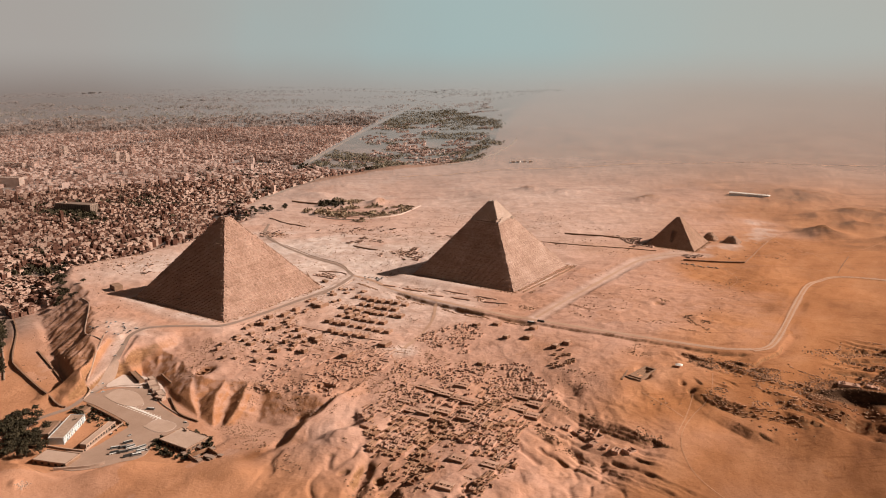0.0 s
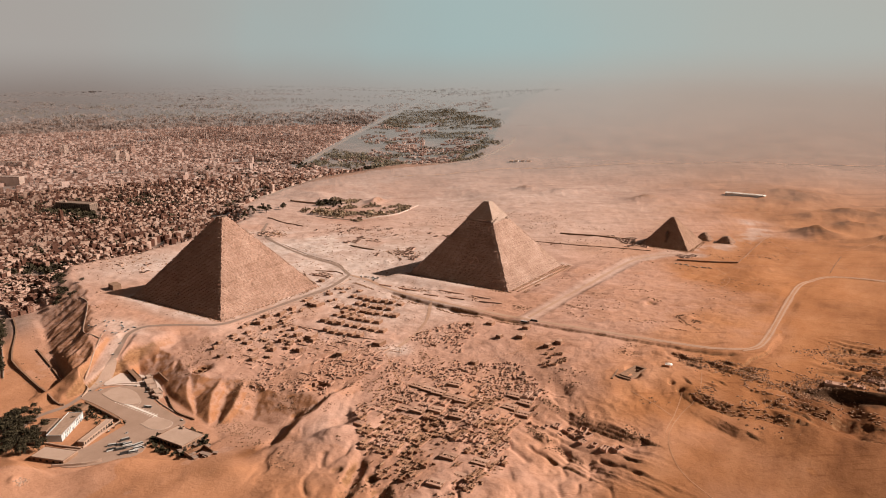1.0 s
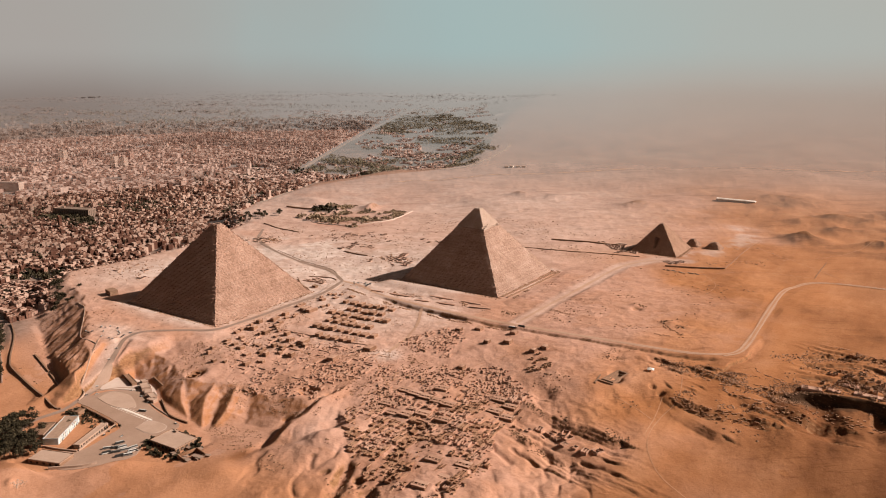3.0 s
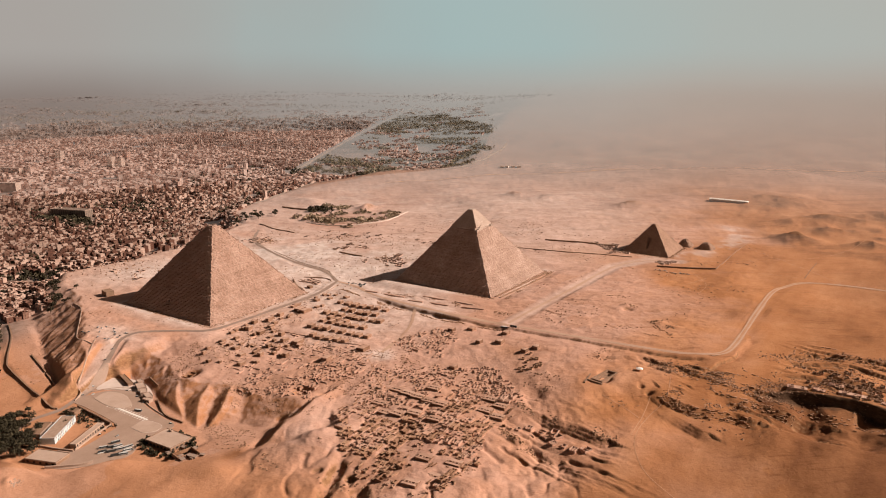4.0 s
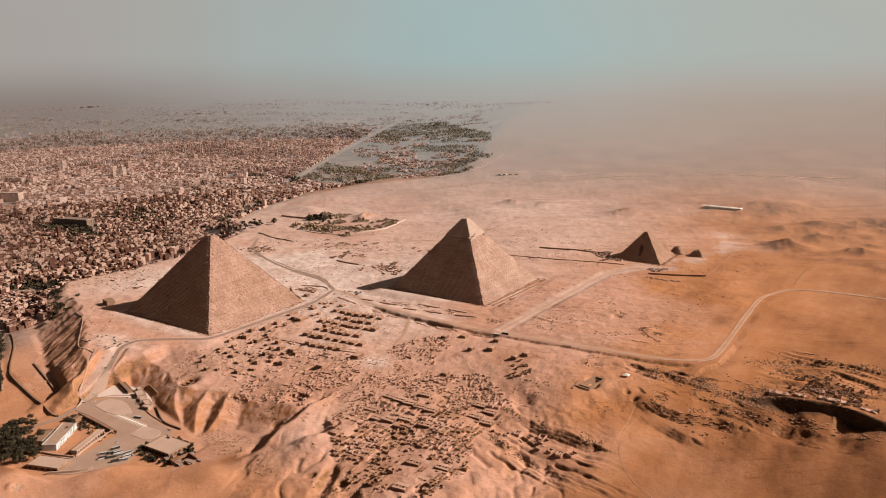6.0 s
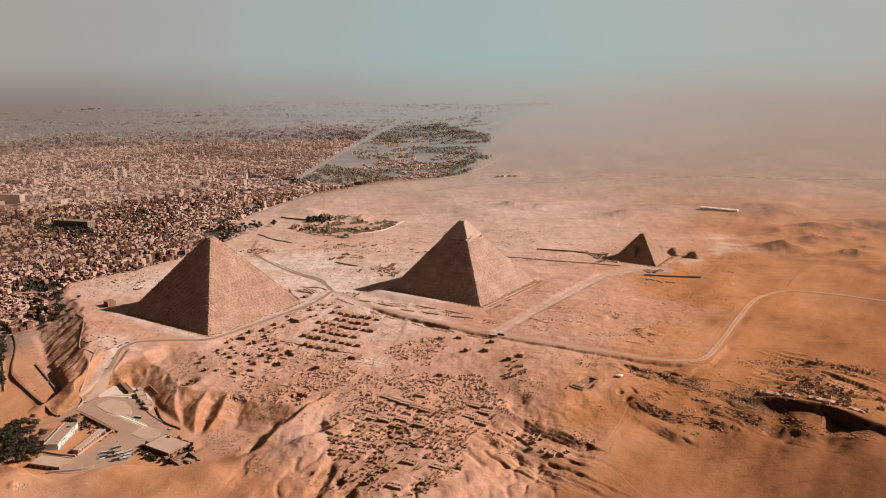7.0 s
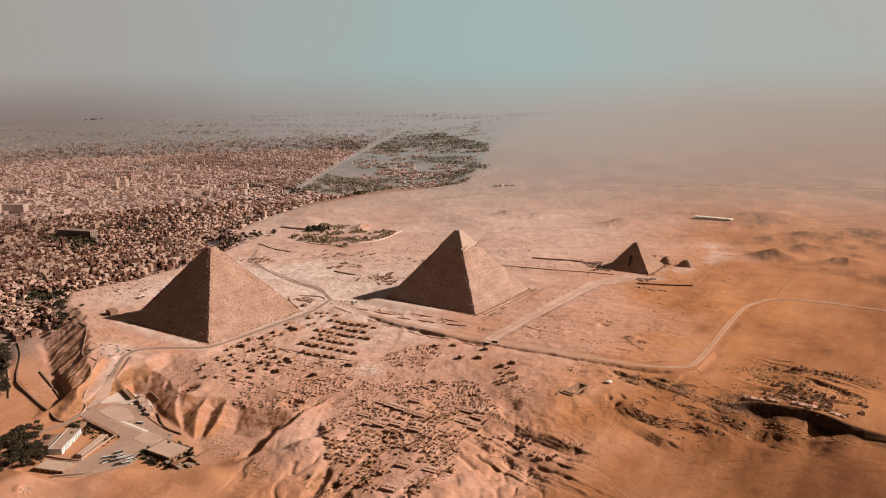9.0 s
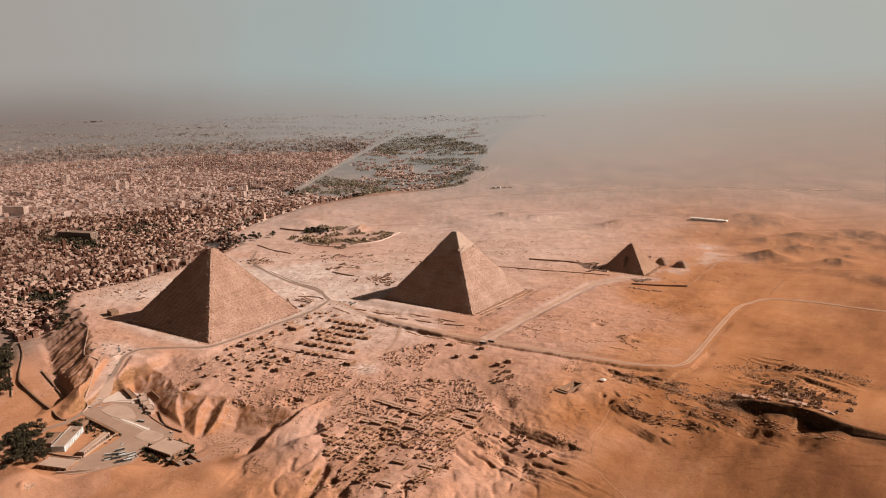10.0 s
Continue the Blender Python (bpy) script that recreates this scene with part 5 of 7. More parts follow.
stones("rubble", "brown stones on the slope below the brow", p, 0.4 + 1.6 * rng.random(len(p)) ** 3, RUBBLE)
p = clear_of_roads(strewn(7000, -470, -140, 90, 260, 26, 112, 0.18))
stones("rubble", "scattered stones on the gravel above the bluffs", p, rng.uniform(0.4, 1.2, len(p)), RUBBLE)
p = clear_of_roads(strewn(900, -440, -330, 296, 350, 16, 109, 0.1))
stones("rubble", "scattered stones on the sandy slope", p, rng.uniform(0.4, 1.3, len(p)), RUBBLE)
for run, gap in (([(-255, -182), (-320, -188), (-420, -178), (-520, -168)], 5), ([(-470, -255), (-462, -360), (-455, -470)], 3), ([(-160, -160), (-250, -135), (-380, -112), (-500, -100), (-560, -96)], 1.6),
                 ([(-930, -150), (-985, -180), (-1060, -205), (-1130, -196)], 8), ([(-960, -90), (-1010, -100), (-1080, -105)], 14), ([(-850, 8), (-900, 22), (-940, 0)], 6), ([(-685, 112), (-754, 130), (-830, 144)], 4), ([(-700, 172), (-753, 194), (-836, 218)], 4), ([(-868, -52), (-932, -36), (-966, -22)], 5), ([(-960, -40), (-1010, -56), (-1060, -52)], 9)):
    line = curve_points(run, 1.0)
    p = np.repeat(line[:, :2], 3, 0) + rng.normal(0, gap, (3 * len(line), 2))
    p = p[fbm(p[:, 0], p[:, 1], 22, 3, 111) > -0.05]
    stones("rubble", "broken stone lying along a rock-cut ledge", p, rng.uniform(0.6, 1.9, len(p)), RUBBLE)
for px, py, half, pz in PYRAMIDS:
    a = rng.uniform(-1.02, 1.02, 1500)
    s = rng.integers(0, 4, 1500)
    d = 1.0 + np.abs(rng.normal(0, 4.0 / half, 1500))
    x, y = np.select([s == 0, s == 1, s == 2], [a, d, a], -d), np.select([s == 0, s == 1, s == 2], [-d, a, d], a)
    stones("rubble", "fallen blocks round the foot of a pyramid", np.stack([px + x * half, py + y * half], -1), rng.uniform(0.5, 1.7, 1500), RUBBLE)


for x, y, count, gap, big in ((-690, -288, 60, 6, 2.4), (-754, -220, 40, 5, 2.0), (-778, -203, 30, 5, 1.8), (-640, -330, 24, 9, 1.5), (-600, -210, 20, 10, 1.4), (-720, -420, 24, 12, 1.5), (-820, -480, 20, 10, 1.6), (-735, -45, 30, 10, 1.6), (-800, 60, 30, 12, 1.5), (-690, 40, 40, 10, 1.6), (-930, 60, 40, 14, 1.8), (-330, 265, 50, 12, 1.3), (-415, 335, 60, 14, 1.6)):
    p = np.stack([x + rng.normal(0, gap, count), y + rng.normal(0, 0.6 * gap, count)], -1)
    stones("outcrop", "dark broken rock standing out of the sand", p, 0.4 + big * rng.random(count) ** 2, RUBBLE, 0.8)


def bedded_rock(run, beds, reach, label, dense=0.8, thick=0.9):
    """Broken beds of rock along a line, each bed stepping out below the one above on the north side."""
    line = curve_points(run, 2.2)
    d = np.gradient(line[:, :2], axis=0)
    d /= np.linalg.norm(d, axis=1)[:, None] + 1e-9
    off = np.stack([d[:, 1], -d[:, 0]], -1)
    off = off * np.where(off[:, 1:] < 0, -1, 1)
    rows = []
    for k in range(beds):
        for j in range(len(line)):
            if rng.random() > dense:
                continue
            p = line[j, :2] + off[j] * (reach * (k + rng.uniform(-0.35, 0.35)) / max(beds - 1, 1)) + rng.normal(0, 0.7, 2)
            size = rng.uniform(1.8, 5.5)
            rows.append((p[0], p[1], size * rng.uniform(0.5, 1.3), rng.uniform(0.9, 2.4), rng.uniform(0.4, 1.0) * thick, math.atan2(d[j, 1], d[j, 0]) + rng.normal(0, 0.2)))
    z = height(np.array([r[0] for r in rows]), np.array([r[1] for r in rows]))
    rows = [(r[0], r[1], z[k] - 1.5, r[2], r[3], 1.5 + r[4], r[5], rng.uniform(0.7, 0.95)) for k, r in enumerate(rows)]
    tagged(new("outcrop", quick_mesh("outcrop", *boxes(rows), BEDROCK)), label, "rock", kind="stuff")


for run, beds, reach, dense in (
        ([(-849, 20), (-870, 32), (-890, 37), (-906, 33), (-922, 26), (-950, 25)], 4, 11, 0.75), ([(-930, -12), (-950, -15), (-968, -11), (-992, -9)], 5, 14, 0.7),
        ([(-818, -68), (-839, -64), (-859, -58), (-880, -59)], 2, 4, 0.5), ([(-790, -74), (-812, -66), (-840, -49), (-873, -36)], 2, 3, 0.4),
        ([(-882, -42), (-900, -50), (-925, -48), (-946, -41), (-957, -36)], 3, 12, 0.4), ([(-887, -22), (-910, -14), (-937, -9)], 2, 3, 0.5),
        ([(-905, -99), (-927, -82), (-955, -76)], 1, 1, 0.6), ([(-755, -156), (-782, -153), (-802, -154)], 1, 1, 0.6), ([(-750, -226), (-762, -200), (-796, -170)], 2, 4, 0.6),
        ([(-983, -230), (-1004, -232), (-1020, -214)], 2, 5, 0.4), ([(-972, -167), (-1009, -200), (-1042, -203), (-1075, -168)], 2, 6, 0.6), ([(-996, -144), (-1025, -127), (-1049, -130), (-1085, -145)], 3, 12, 0.5),
        ([(-965, -34), (-996, -34), (-1024, -28), (-1060, -30), (-1110, -22)], 4, 16, 0.4)):
    bedded_rock(run, beds, reach, "broken brown beds of rock standing out of the sand", dense)


# ---------------------------------------------------------------- walls and ledges
wall_run("boundary_wall", [(-633, -588), (-690, -612), (-738, -632)], 3, 3, WALLSTONE, "long low rubble wall of an enclosure")
wall_run("boundary_wall", [(-738, -632), (-736, -740), (-734, -830), (-737, -947)], 1.6, 1.0, BROWNSTONE, "low sand-drifted enclosure wall")
wall_run("boundary_wall", [(-327, -701), (-410, -715), (-492, -728)], 3, 3, WALLSTONE, "dark low rubble wall leading to the small pyramid")
wall_run("boundary_wall", [(441, -522), (364, -500), (283, -491)], 2.0, 2.0, WALLSTONE, "low dark wall crossing the pale plateau")
wall_run("boundary_wall", [(24, -370), (-10, -367), (-47, -364)], 3.0, 2.2, WALLSTONE, "short low wall of dark rubble")
wall_run("boundary_wall", [(562, -729), (500, -735), (436, -741)], 4.0, 4.0, WALLSTONE, "dark brown bank of a walled grove")
wall_run("boundary_wall", [(-38, -158), (-66, -138), (-96, -125)], 1.6, 1.6, WALLSTONE, "low dark wall round ruined rooms")
wall_run("boundary_wall", [(-45, -182), (-79, -200), (-104, -196)], 1.6, 1.4, WALLSTONE, "low dark wall beside the bend of the road")
wall_run("boundary_wall", [(-898, -662), (-898, -730), (-899, -800)], 1.0, 0.7, WALLSTONE, "straight low sand bank in the desert")
wall_run("boundary_wall", [(-300, -600), (-440, -620), (-560, -645)], 1.5, 1.5, WALLSTONE, "thin low stone wall on the plateau")
wall_run("boundary_wall", [(205, -880), (178, -725), (210, -640), (268, -600), (340, -598)], 1.8, 2.0, TERRAZZO, "pale plastered wall curving round a grove")
wall_run("retaining_wall", [(282, 243), (207, 278), (112, 335), (60, 355), (-99, 390), (-123, 390)], 2.2, 2.4, WALLSTONE, "dark stone retaining wall beside the road")
wall_run("retaining_wall", [(100, 302), (14, 328)], 2.2, 2.2, WALLSTONE, "straight dark stone wall on the sandy terrace")
wall_run("retaining_wall", [(6, 331), (-58, 351)], 2.2, 2.2, WALLSTONE, "straight dark stone wall ending at the slope")
wall_run("boundary_wall", [(39, 386), (120, 345), (207, 303), (290, 255)], 1.5, 2.5, HALL, "pale plastered wall along the low road")
wall_run("parapet", [(-6, 254), (-37, 282), (-72, 319), (-93, 341), (-107, 345), (-118, 362)], 1.3, 1.4, HALL, "pale stone parapet beside the climbing road", "parapet")
wall_run("parapet", [(203, 161), (157, 176), (100, 215), (37, 258), (-20, 268)], 1.3, 1.3, HALL, "pale stone parapet along the plateau brow", "parapet")
p = np.stack([-272 + rng.normal(0, 3.5, 40), 527 + rng.normal(0, 3.5, 40)], -1)
stones("stone_heap", "small heap of pale stones on the sand", p, rng.uniform(0.5, 1.5, 40), HALL, 0.8)
p = np.stack([-272 + 6 * np.cos(np.arange(12)), 527 + 6 * np.sin(np.arange(12))], -1)
stones("rubble", "dark stones round a pale heap", p, rng.uniform(0.6, 1.2, 12), RUBBLE)
wall_run("boundary_wall", [(-302, 322), (-262, 320), (-214, 296)], 1.6, 2.4, WALLSTONE, "low stone wall at the foot of the bluffs")
wall_run("parapet", [(-148, 260), (-185, 272)], 1.5, 2, WALLSTONE, "short dark parapet above the terrace", "parapet")
wall_run("kerb", [(-146, 100), (-149, -18), (-151, -110), (-134, -190)], 1.0, 0.6, HALL, "pale stone kerb beside the plateau road", "kerb")
wall_run("kerb", [(-108, -203), (-47, -248), (50, -269), (175, -312)], 1.0, 0.6, HALL, "pale stone kerb along the curving road", "kerb")
for a, b in (((-350, -163), (-322, -160)), ((-400, -170), (-364, -166)), ((-470, -176), (-428, -172)), ((-300, -177), (-255, -174)), ((-240, -173), (-214, -171)), ((-330, -196), (-380, -195)), ((-400, -194), (-440, -192))):
    wall_run("ledge", [a, b], 4, 1.6, TOMB, "rock-cut limestone ledge near the pyramid", "ledge")

for a, b in (((-446, -258), (-453, -452)), ((-456, -256), (-463, -452))):
    wall_run("ledge", [a, b], 2.5, 1.8, WALLSTONE, "dark rock-cut ledge beside the tall pyramid", "ledge")

# terraces of the ruined settlement above the dark cliff
for x, y, sx, sy, turn, up in ((-984, -64, 24, 10, 8, 1.4), (-1008, -66, 14, 8, -9, 0.8), (-1044, -70, 32, 9, -2, 1.5), (-1084, -62, 20, 8, -12, 1.0), (-1024, -88, 18, 9, 7, 1.0), (-1066, -86, 20, 8, -5, 1.1)):
    ob = new("ruined_platform", quick_mesh("ruined_platform", *boxes([(0, 0, -6, sx, sy, 6 + up, 0, 0.94)]), TOMB))
    ob.matrix_basis = pose(x, y, ground_at(x, y - 6), 0, 0, turn)
    tagged(ob, "pale flat stone platform above a dark cliff", "ruins", "ruined platforms")
    for k in range(2):
        piece("broken_wall", SMALL_TOMBS[k][0], ob, pose((k - 0.5) * sx * 0.5, 0, up - 0.3) @ Matrix.Diagonal((0.7, 0.6, 0.6, 1)))
DARK_RUINS = [(wall_plan("ruined_house", sx, sy, h, SMALL_PLANS[k], RUBBLE), None) for k, (sx, sy, h) in enumerate(((7, 8, 2.2), (9, 6, 2.6), (8, 10, 2.0)))]
for k in range(90):
    x, y = -1040 + rng.normal(0, 27), -92 + rng.normal(0, 20)
    if y > -62:
        continue
    body, block = DARK_RUINS[int(rng.integers(0, 3))]
    ob = new("ruined_house", body)
    ob.matrix_basis = pose(x, y, ground_at(x, y), 0, 0, rng.uniform(-20, 20)) @ Matrix.Diagonal((0.6, 0.6, rng.uniform(0.6, 1.2), 1))
    tagged(ob, "roofless ruin of rough stone on orange sand", "ruins", "ruins above the cliff")

for k in range(14):
    x, y = -655 + rng.normal(0, 13), 18 + rng.normal(0, 11)
    ob = new("ruined_house", DARK_RUINS[k % 3][0])
    ob.matrix_basis = pose(x, y, ground_at(x, y), 0, 0, rng.uniform(-10, 10)) @ Matrix.Diagonal((0.6, 0.6, rng.uniform(0.6, 1.0), 1))
    tagged(ob, "low roofless ruin of rough stone on sand", "ruins", "ruins beside the rock tomb")

# dark ruin above the bluffs, and a walled pit behind the hall
ob = new("ruined_house", wall_plan("ruined_house", 20, 16, 4.0, SMALL_PLANS[1] + [(-.5, 0, .5, 0, .7)], RUBBLE))
ob.matrix_basis = pose(-221, 238, ground_at(-221, 238) + 0.5, 0, 0, 14)
tagged(ob, "dark roofless ruin of rough brown stone", "ruins")
ob = new("walled_pit", wall_plan("walled_pit", 34, 24, 2.6, SMALL_PLANS[0] + [(.5, .1, .5, .5, .8), (-.1, -.5, -.1, .5, .6)], RUBBLE))
ob.matrix_basis = pose(-392, 384, ground_at(-392, 384), 0, 0, -12)
tagged(ob, "rough walled enclosure of dark brown stone", "ruins")

# ruins beside the great roads
PALE_RUINS = [wall_plan("ruined_temple_wall", sx, sy, h, SMALL_PLANS[k], CORE2) for k, (sx, sy, h) in enumerate(((7, 8, 2.0), (12, 7, 2.4), (10, 11, 2.2), (8, 6, 1.8)))]
for cx, cy, n, spread in ((-75, -165, 12, 26), (-119, -378, 22, 44), (285, -385, 16, 40), (330, -40, 5, 80), (20, -420, 10, 50), (120, -520, 16, 90), (-470, -728, 18, 40), (-520, -690, 14, 34), (-560, -860, 10, 40), (-150, -560, 14, 90), (-640, -640, 10, 30)):
    for k in range(n):
        x, y = cx + rng.normal(0, spread * 0.5), cy + rng.normal(0, spread * 0.4)
        body = PALE_RUINS[int(rng.integers(0, 4))]
        ob = new("ruined_temple_wall", body)
        ob.matrix_basis = pose(x, y, ground_at(x, y), 0, 0, rng.uniform(-12, 12)) @ Matrix.Diagonal((1.1, 1.1, rng.uniform(0.7, 1.3), 1))
        tagged(ob, "broken limestone temple walls on pale gravel", "ruins", "ruined walls on the plateau")
p = np.concatenate([np.stack([330 + rng.normal(0, 60, 260), -40 + rng.normal(0, 45, 260)], -1), np.stack([272 + rng.normal(0, 16, 200), -382 + rng.normal(0, 10, 200)], -1), np.stack([-118 + rng.normal(0, 26, 220), -375 + rng.normal(0, 18, 220)], -1), np.stack([90 + rng.normal(0, 70, 260), -500 + rng.normal(0, 40, 260)], -1)])
stones("rubble", "brown rubble of fallen walls on pale gravel", p, rng.uniform(0.6, 2.4, len(p)), RUBBLE, 0.8)

# pale house walls on the ledge below the crowded tombs
for k, (x, y) in enumerate(((-718, 163), (-728, 154), (-742, 152), (-752, 160), (-766, 158), (-768, 172), (-782, 174), (-796, 178), (-808, 172), (-738, 165), (-758, 148))):
    ob = new("ruined_house", SMALL_TOMBS[k % 6][0])
    ob.matrix_basis = pose(x, y, ground_at(x, y), 0, 0, rng.uniform(-25, 5)) @ Matrix.Diagonal((1.2, 0.8, 0.9, 1))
    tagged(ob, "pale roofless stone house on a sandy ledge", "ruins", "ruins on the sandy ledge")

# open rock-cut tomb in the west
ob = new("rock_tomb", tomb_mesh("rock_tomb", 17, 40, 1.6, 2.6, 5.5, WALLSTONE))
ob.matrix_basis = pose(-764, 10, ground_at(-744, 20) - 0.2, 0, 0, -10)
tagged(ob, "long rock-cut tomb pit with stepped dark stone walls", "tomb")
piece("inner_wall", tomb_mesh("inner_wall", 10.5, 31, 0.4, 1.6, 3.5, WALLSTONE), ob, pose(0, 0, -1.6))
piece("causeway_wall", box_mesh("causeway_wall", [(0, 0, -4, 22, 2.2, 5.2)], WALLSTONE), ob, pose(0, 24, 0))
piece("causeway_wall", box_mesh("causeway_wall", [(0, 0, -4, 2.0, 30, 4.6)], WALLSTONE), ob, pose(14, 20, 0, 0, 0, 18))


# ---------------------------------------------------------------- the city on the plain
CITY_ROAD = [(1180, -1390, -39), (1276, -1551, -39), (1623, -2150, -39), (2059, -2918, -39), (2623, -3958, -39), (3200, -5050, -39)]
strip("road", CITY_ROAD, 18, HIGHWAY, 2.0, 25, "wide pale highway running through the city")
strip("road", [(700, -740, -8), (770, -1050, -20), (745, -1470, -20), (575, -1800, -14), (700, -2300, -14), (830, -2600, -14)], 14, HIGHWAY, 1.5, 20, "pale road along the edge of the desert")


def city_plots(step, near, far, thin):
    reach = int(far / step) + 1
    gx, gy = np.meshgrid(np.arange(-reach, reach + 1) * step, np.arange(-reach, reach + 1) * step)
    gx, gy = gx.ravel().astype(float), gy.ravel().astype(float)
    x, y = HUB[0] + gx, HUB[1] + gy
    r = np.hypot(gx, gy)
    a = np.degrees(np.arctan2(gy, gx)) + 56.3
    keep = (r > near) & (r < far) & (a > -3) & (a < 35)
    x, y, r = x[keep], y[keep], r[keep]
    x, y = x + rng.uniform(-0.42, 0.42, len(x)) * step, y + rng.uniform(-0.42, 0.42, len(x)) * step
    depth = edge_depth(x, y)
    keep = (depth > 26) & (x > 300) & (y < 235 - 0.2 * (x - 300)) & (line_near(x, y, CITY_ROAD)[0] > 30)
    open_land = inside(x, y, GREEN)
    town = fbm(x, y, 330, 3, 121)
    keep &= ~open_land | ((town > 0.20) & (rng.random(len(x)) < 0.5))
    keep &= fbm(x, y, 130, 3, 123) + 0.10 * rng.random(len(x)) > -0.34
    keep &= rng.random(len(x)) < 1 - 0.93 * smooth(4300, 7000, r) + 0.5 * fbm(x, y, 600, 4, 125) * smooth(4300, 5200, r)
    keep &= np.hypot((x - 1095) / 110, (y + 370) / 55) > 1
    keep &= ~((depth < 120) & (y < -1330) & (x < 1100))
    return x[keep], y[keep], r[keep], open_land[keep]


def city_rows(step, near, far, thin, tall):
    x, y, r, open_land = city_plots(step, near, far, thin)
    n = len(x)
    full = np.where(r > 3000, 0.64, 0.58)
    sx, sy = step * rng.uniform(full, 1.0), step * rng.uniform(full, 1.0)
    high = tall * rng.uniform(0.45, 1.5, n) * (1 + 0.9 * np.maximum(fbm(x, y, 260, 3, 127), -0.3))
    high = np.where(rng.random(n) < np.where(r > 2300, 0.012, 0.003), high * rng.uniform(1.8, 2.8, n), high) * np.where(open_land, 0.75, 1)
    high = high * (1 - 0.55 * smooth(4300, 7500, r))
    turn = np.round(fbm(x, y, 500, 2, 129) * 6) * 0.22 + rng.normal(0, 0.04, n)
    return np.stack([x, y, height(x, y) - 1, sx, sy, high + 1, turn, np.ones(n)], -1), r


def place_rows(rows):
    """The rows of boxes where the plain is drawn in."""
    rows = rows.copy()
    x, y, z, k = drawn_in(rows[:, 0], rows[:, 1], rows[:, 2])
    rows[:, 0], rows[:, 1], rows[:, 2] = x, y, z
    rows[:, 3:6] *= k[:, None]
    return rows


near_rows, near_r = city_rows(13.2, 1200, 3000, 0, 9.0)
order = np.argsort(near_r)
near_rows = near_rows[order]
single, joined = near_rows[:280], near_rows[280:]

WINDOW_MESH = box_mesh("window", [(0, 0, 0, 1.3, 0.16, 1.5)], DARK)
HUT_MESH = box_mesh("stair_hut", [(0, 0, 0, 3.2, 4.0, 2.6), (0, 0, 2.6, 3.6, 4.4, 0.25)], BRICK)
TANK_MESH = box_mesh("water_tank", [(0, 0, 0.5, 1.5, 1.5, 1.6, 0, 0.9), (-.5, -.5, 0, .2, .2, .6), (.5, .5, 0, .2, .2, .6)], HALL)


def loft(name, sx, sy, levels, mat):
    """A closed block from rings at the given heights, each let out by so much."""
    verts, faces = [], []
    for z, out in levels:
        verts += [(u * (sx / 2 + out), v * (sy / 2 + out), z) for u, v in ((-1, -1), (1, -1), (1, 1), (-1, 1))]
    for k in range(len(levels) - 1):
        faces += [(4 * k + j, 4 * k + (j + 1) % 4, 4 * k + 4 + (j + 1) % 4, 4 * k + 4 + j) for j in range(4)]
    top = 4 * len(levels) - 4
    return quick_mesh(name, verts, faces + [(top, top + 1, top + 2, top + 3)], mat)


def house_mesh(sx, sy, h, floor=3.0, band=0.35, mat=None):
    """Walls with floor bands."""
    levels = [(-2, 0)]
    for z in np.arange(floor, h - 1, floor):
        levels += [(z, 0), (z + 0.01, 0.14), (z + band, 0.14), (z + band + 0.01, 0)]
    return loft("wall", sx, sy, levels + [(h, 0)], mat or BRICK)


def parapet_mesh(sx, sy, h):
    t = 0.3
    rows = [(0, sy / 2 - t / 2, h, sx, t, 1.0, 0, 1), (0, -sy / 2 + t / 2, h, sx, t, 1.0, 0, 1), (sx / 2 - t / 2, 0, h, t, sy - 2 * t, 1.0, 0, 1), (-sx / 2 + t / 2, 0, h, t, sy - 2 * t, 1.0, 0, 1)]
    return quick_mesh("parapet", *boxes(rows), BRICK)


HOUSES = []
for sx, sy, h in ((9, 11, 6.5), (11, 8, 9.5), (12, 11, 9.5), (9, 12, 11.5), (10, 13, 6.5), (13, 10, 12.5), (8, 8, 4.5), (14, 12, 8.5)):
    HOUSES.append((house_mesh(sx, sy, h), parapet_mesh(sx, sy, h), sx, sy, h))
STATES = ["plain brick house with a flat roof and parapet", "dusty brick apartment house with a flat roof", "unfinished brick house with a roof hut"]
for k, row in enumerate(single):
    wall, rim, sx, sy, h = HOUSES[int(rng.integers(0, 8))]
    ob = thing("house", STATES[k % 3], "house", pose(row[0], row[1], row[2] + 1, 0, 0, math.degrees(row[6])), "houses at the foot of the plateau")
    piece("wall", wall, ob)
    piece("parapet", rim, ob)
    if k % 3 == 2 or rng.random() < 0.4:
        piece("stair_hut", HUT_MESH, ob, pose(rng.uniform(-.25, .25) * sx, rng.uniform(-.25, .25) * sy, h))
    if rng.random() < 0.3:
        piece("water_tank", TANK_MESH, ob, pose(rng.uniform(-.3, .3) * sx, rng.uniform(-.3, .3) * sy, h))
    for z in np.arange(0.9, h - 2, 3.0):
        for u in (-0.27, 0.27):
            piece("window", WINDOW_MESH, ob, pose(u * sx, sy / 2 + 0.04, z))
        if k < 120:
            piece("window", WINDOW_MESH, ob, pose(-sx / 2 - 0.04, 0.1 * sy, z, 0, 0, 90))

# split by bearing in the view; the right side's paler brick stands for haze
left_bearing = np.degrees(np.arctan2(joined[:, 1] - HUB[1], joined[:, 0] - HUB[0])) + 56.3 > 15 + 8 * rng.random(len(joined))
mid_joined = joined[(np.hypot(joined[:, 0] - HUB[0], joined[:, 1] - HUB[1]) >= 1950) & ~left_bearing]
near_joined = joined[(np.hypot(joined[:, 0] - HUB[0], joined[:, 1] - HUB[1]) < 1950) | left_bearing]
huts = joined[rng.random(len(joined)) < 0.6].copy()
huts[:, 2] += huts[:, 5] - 0.3
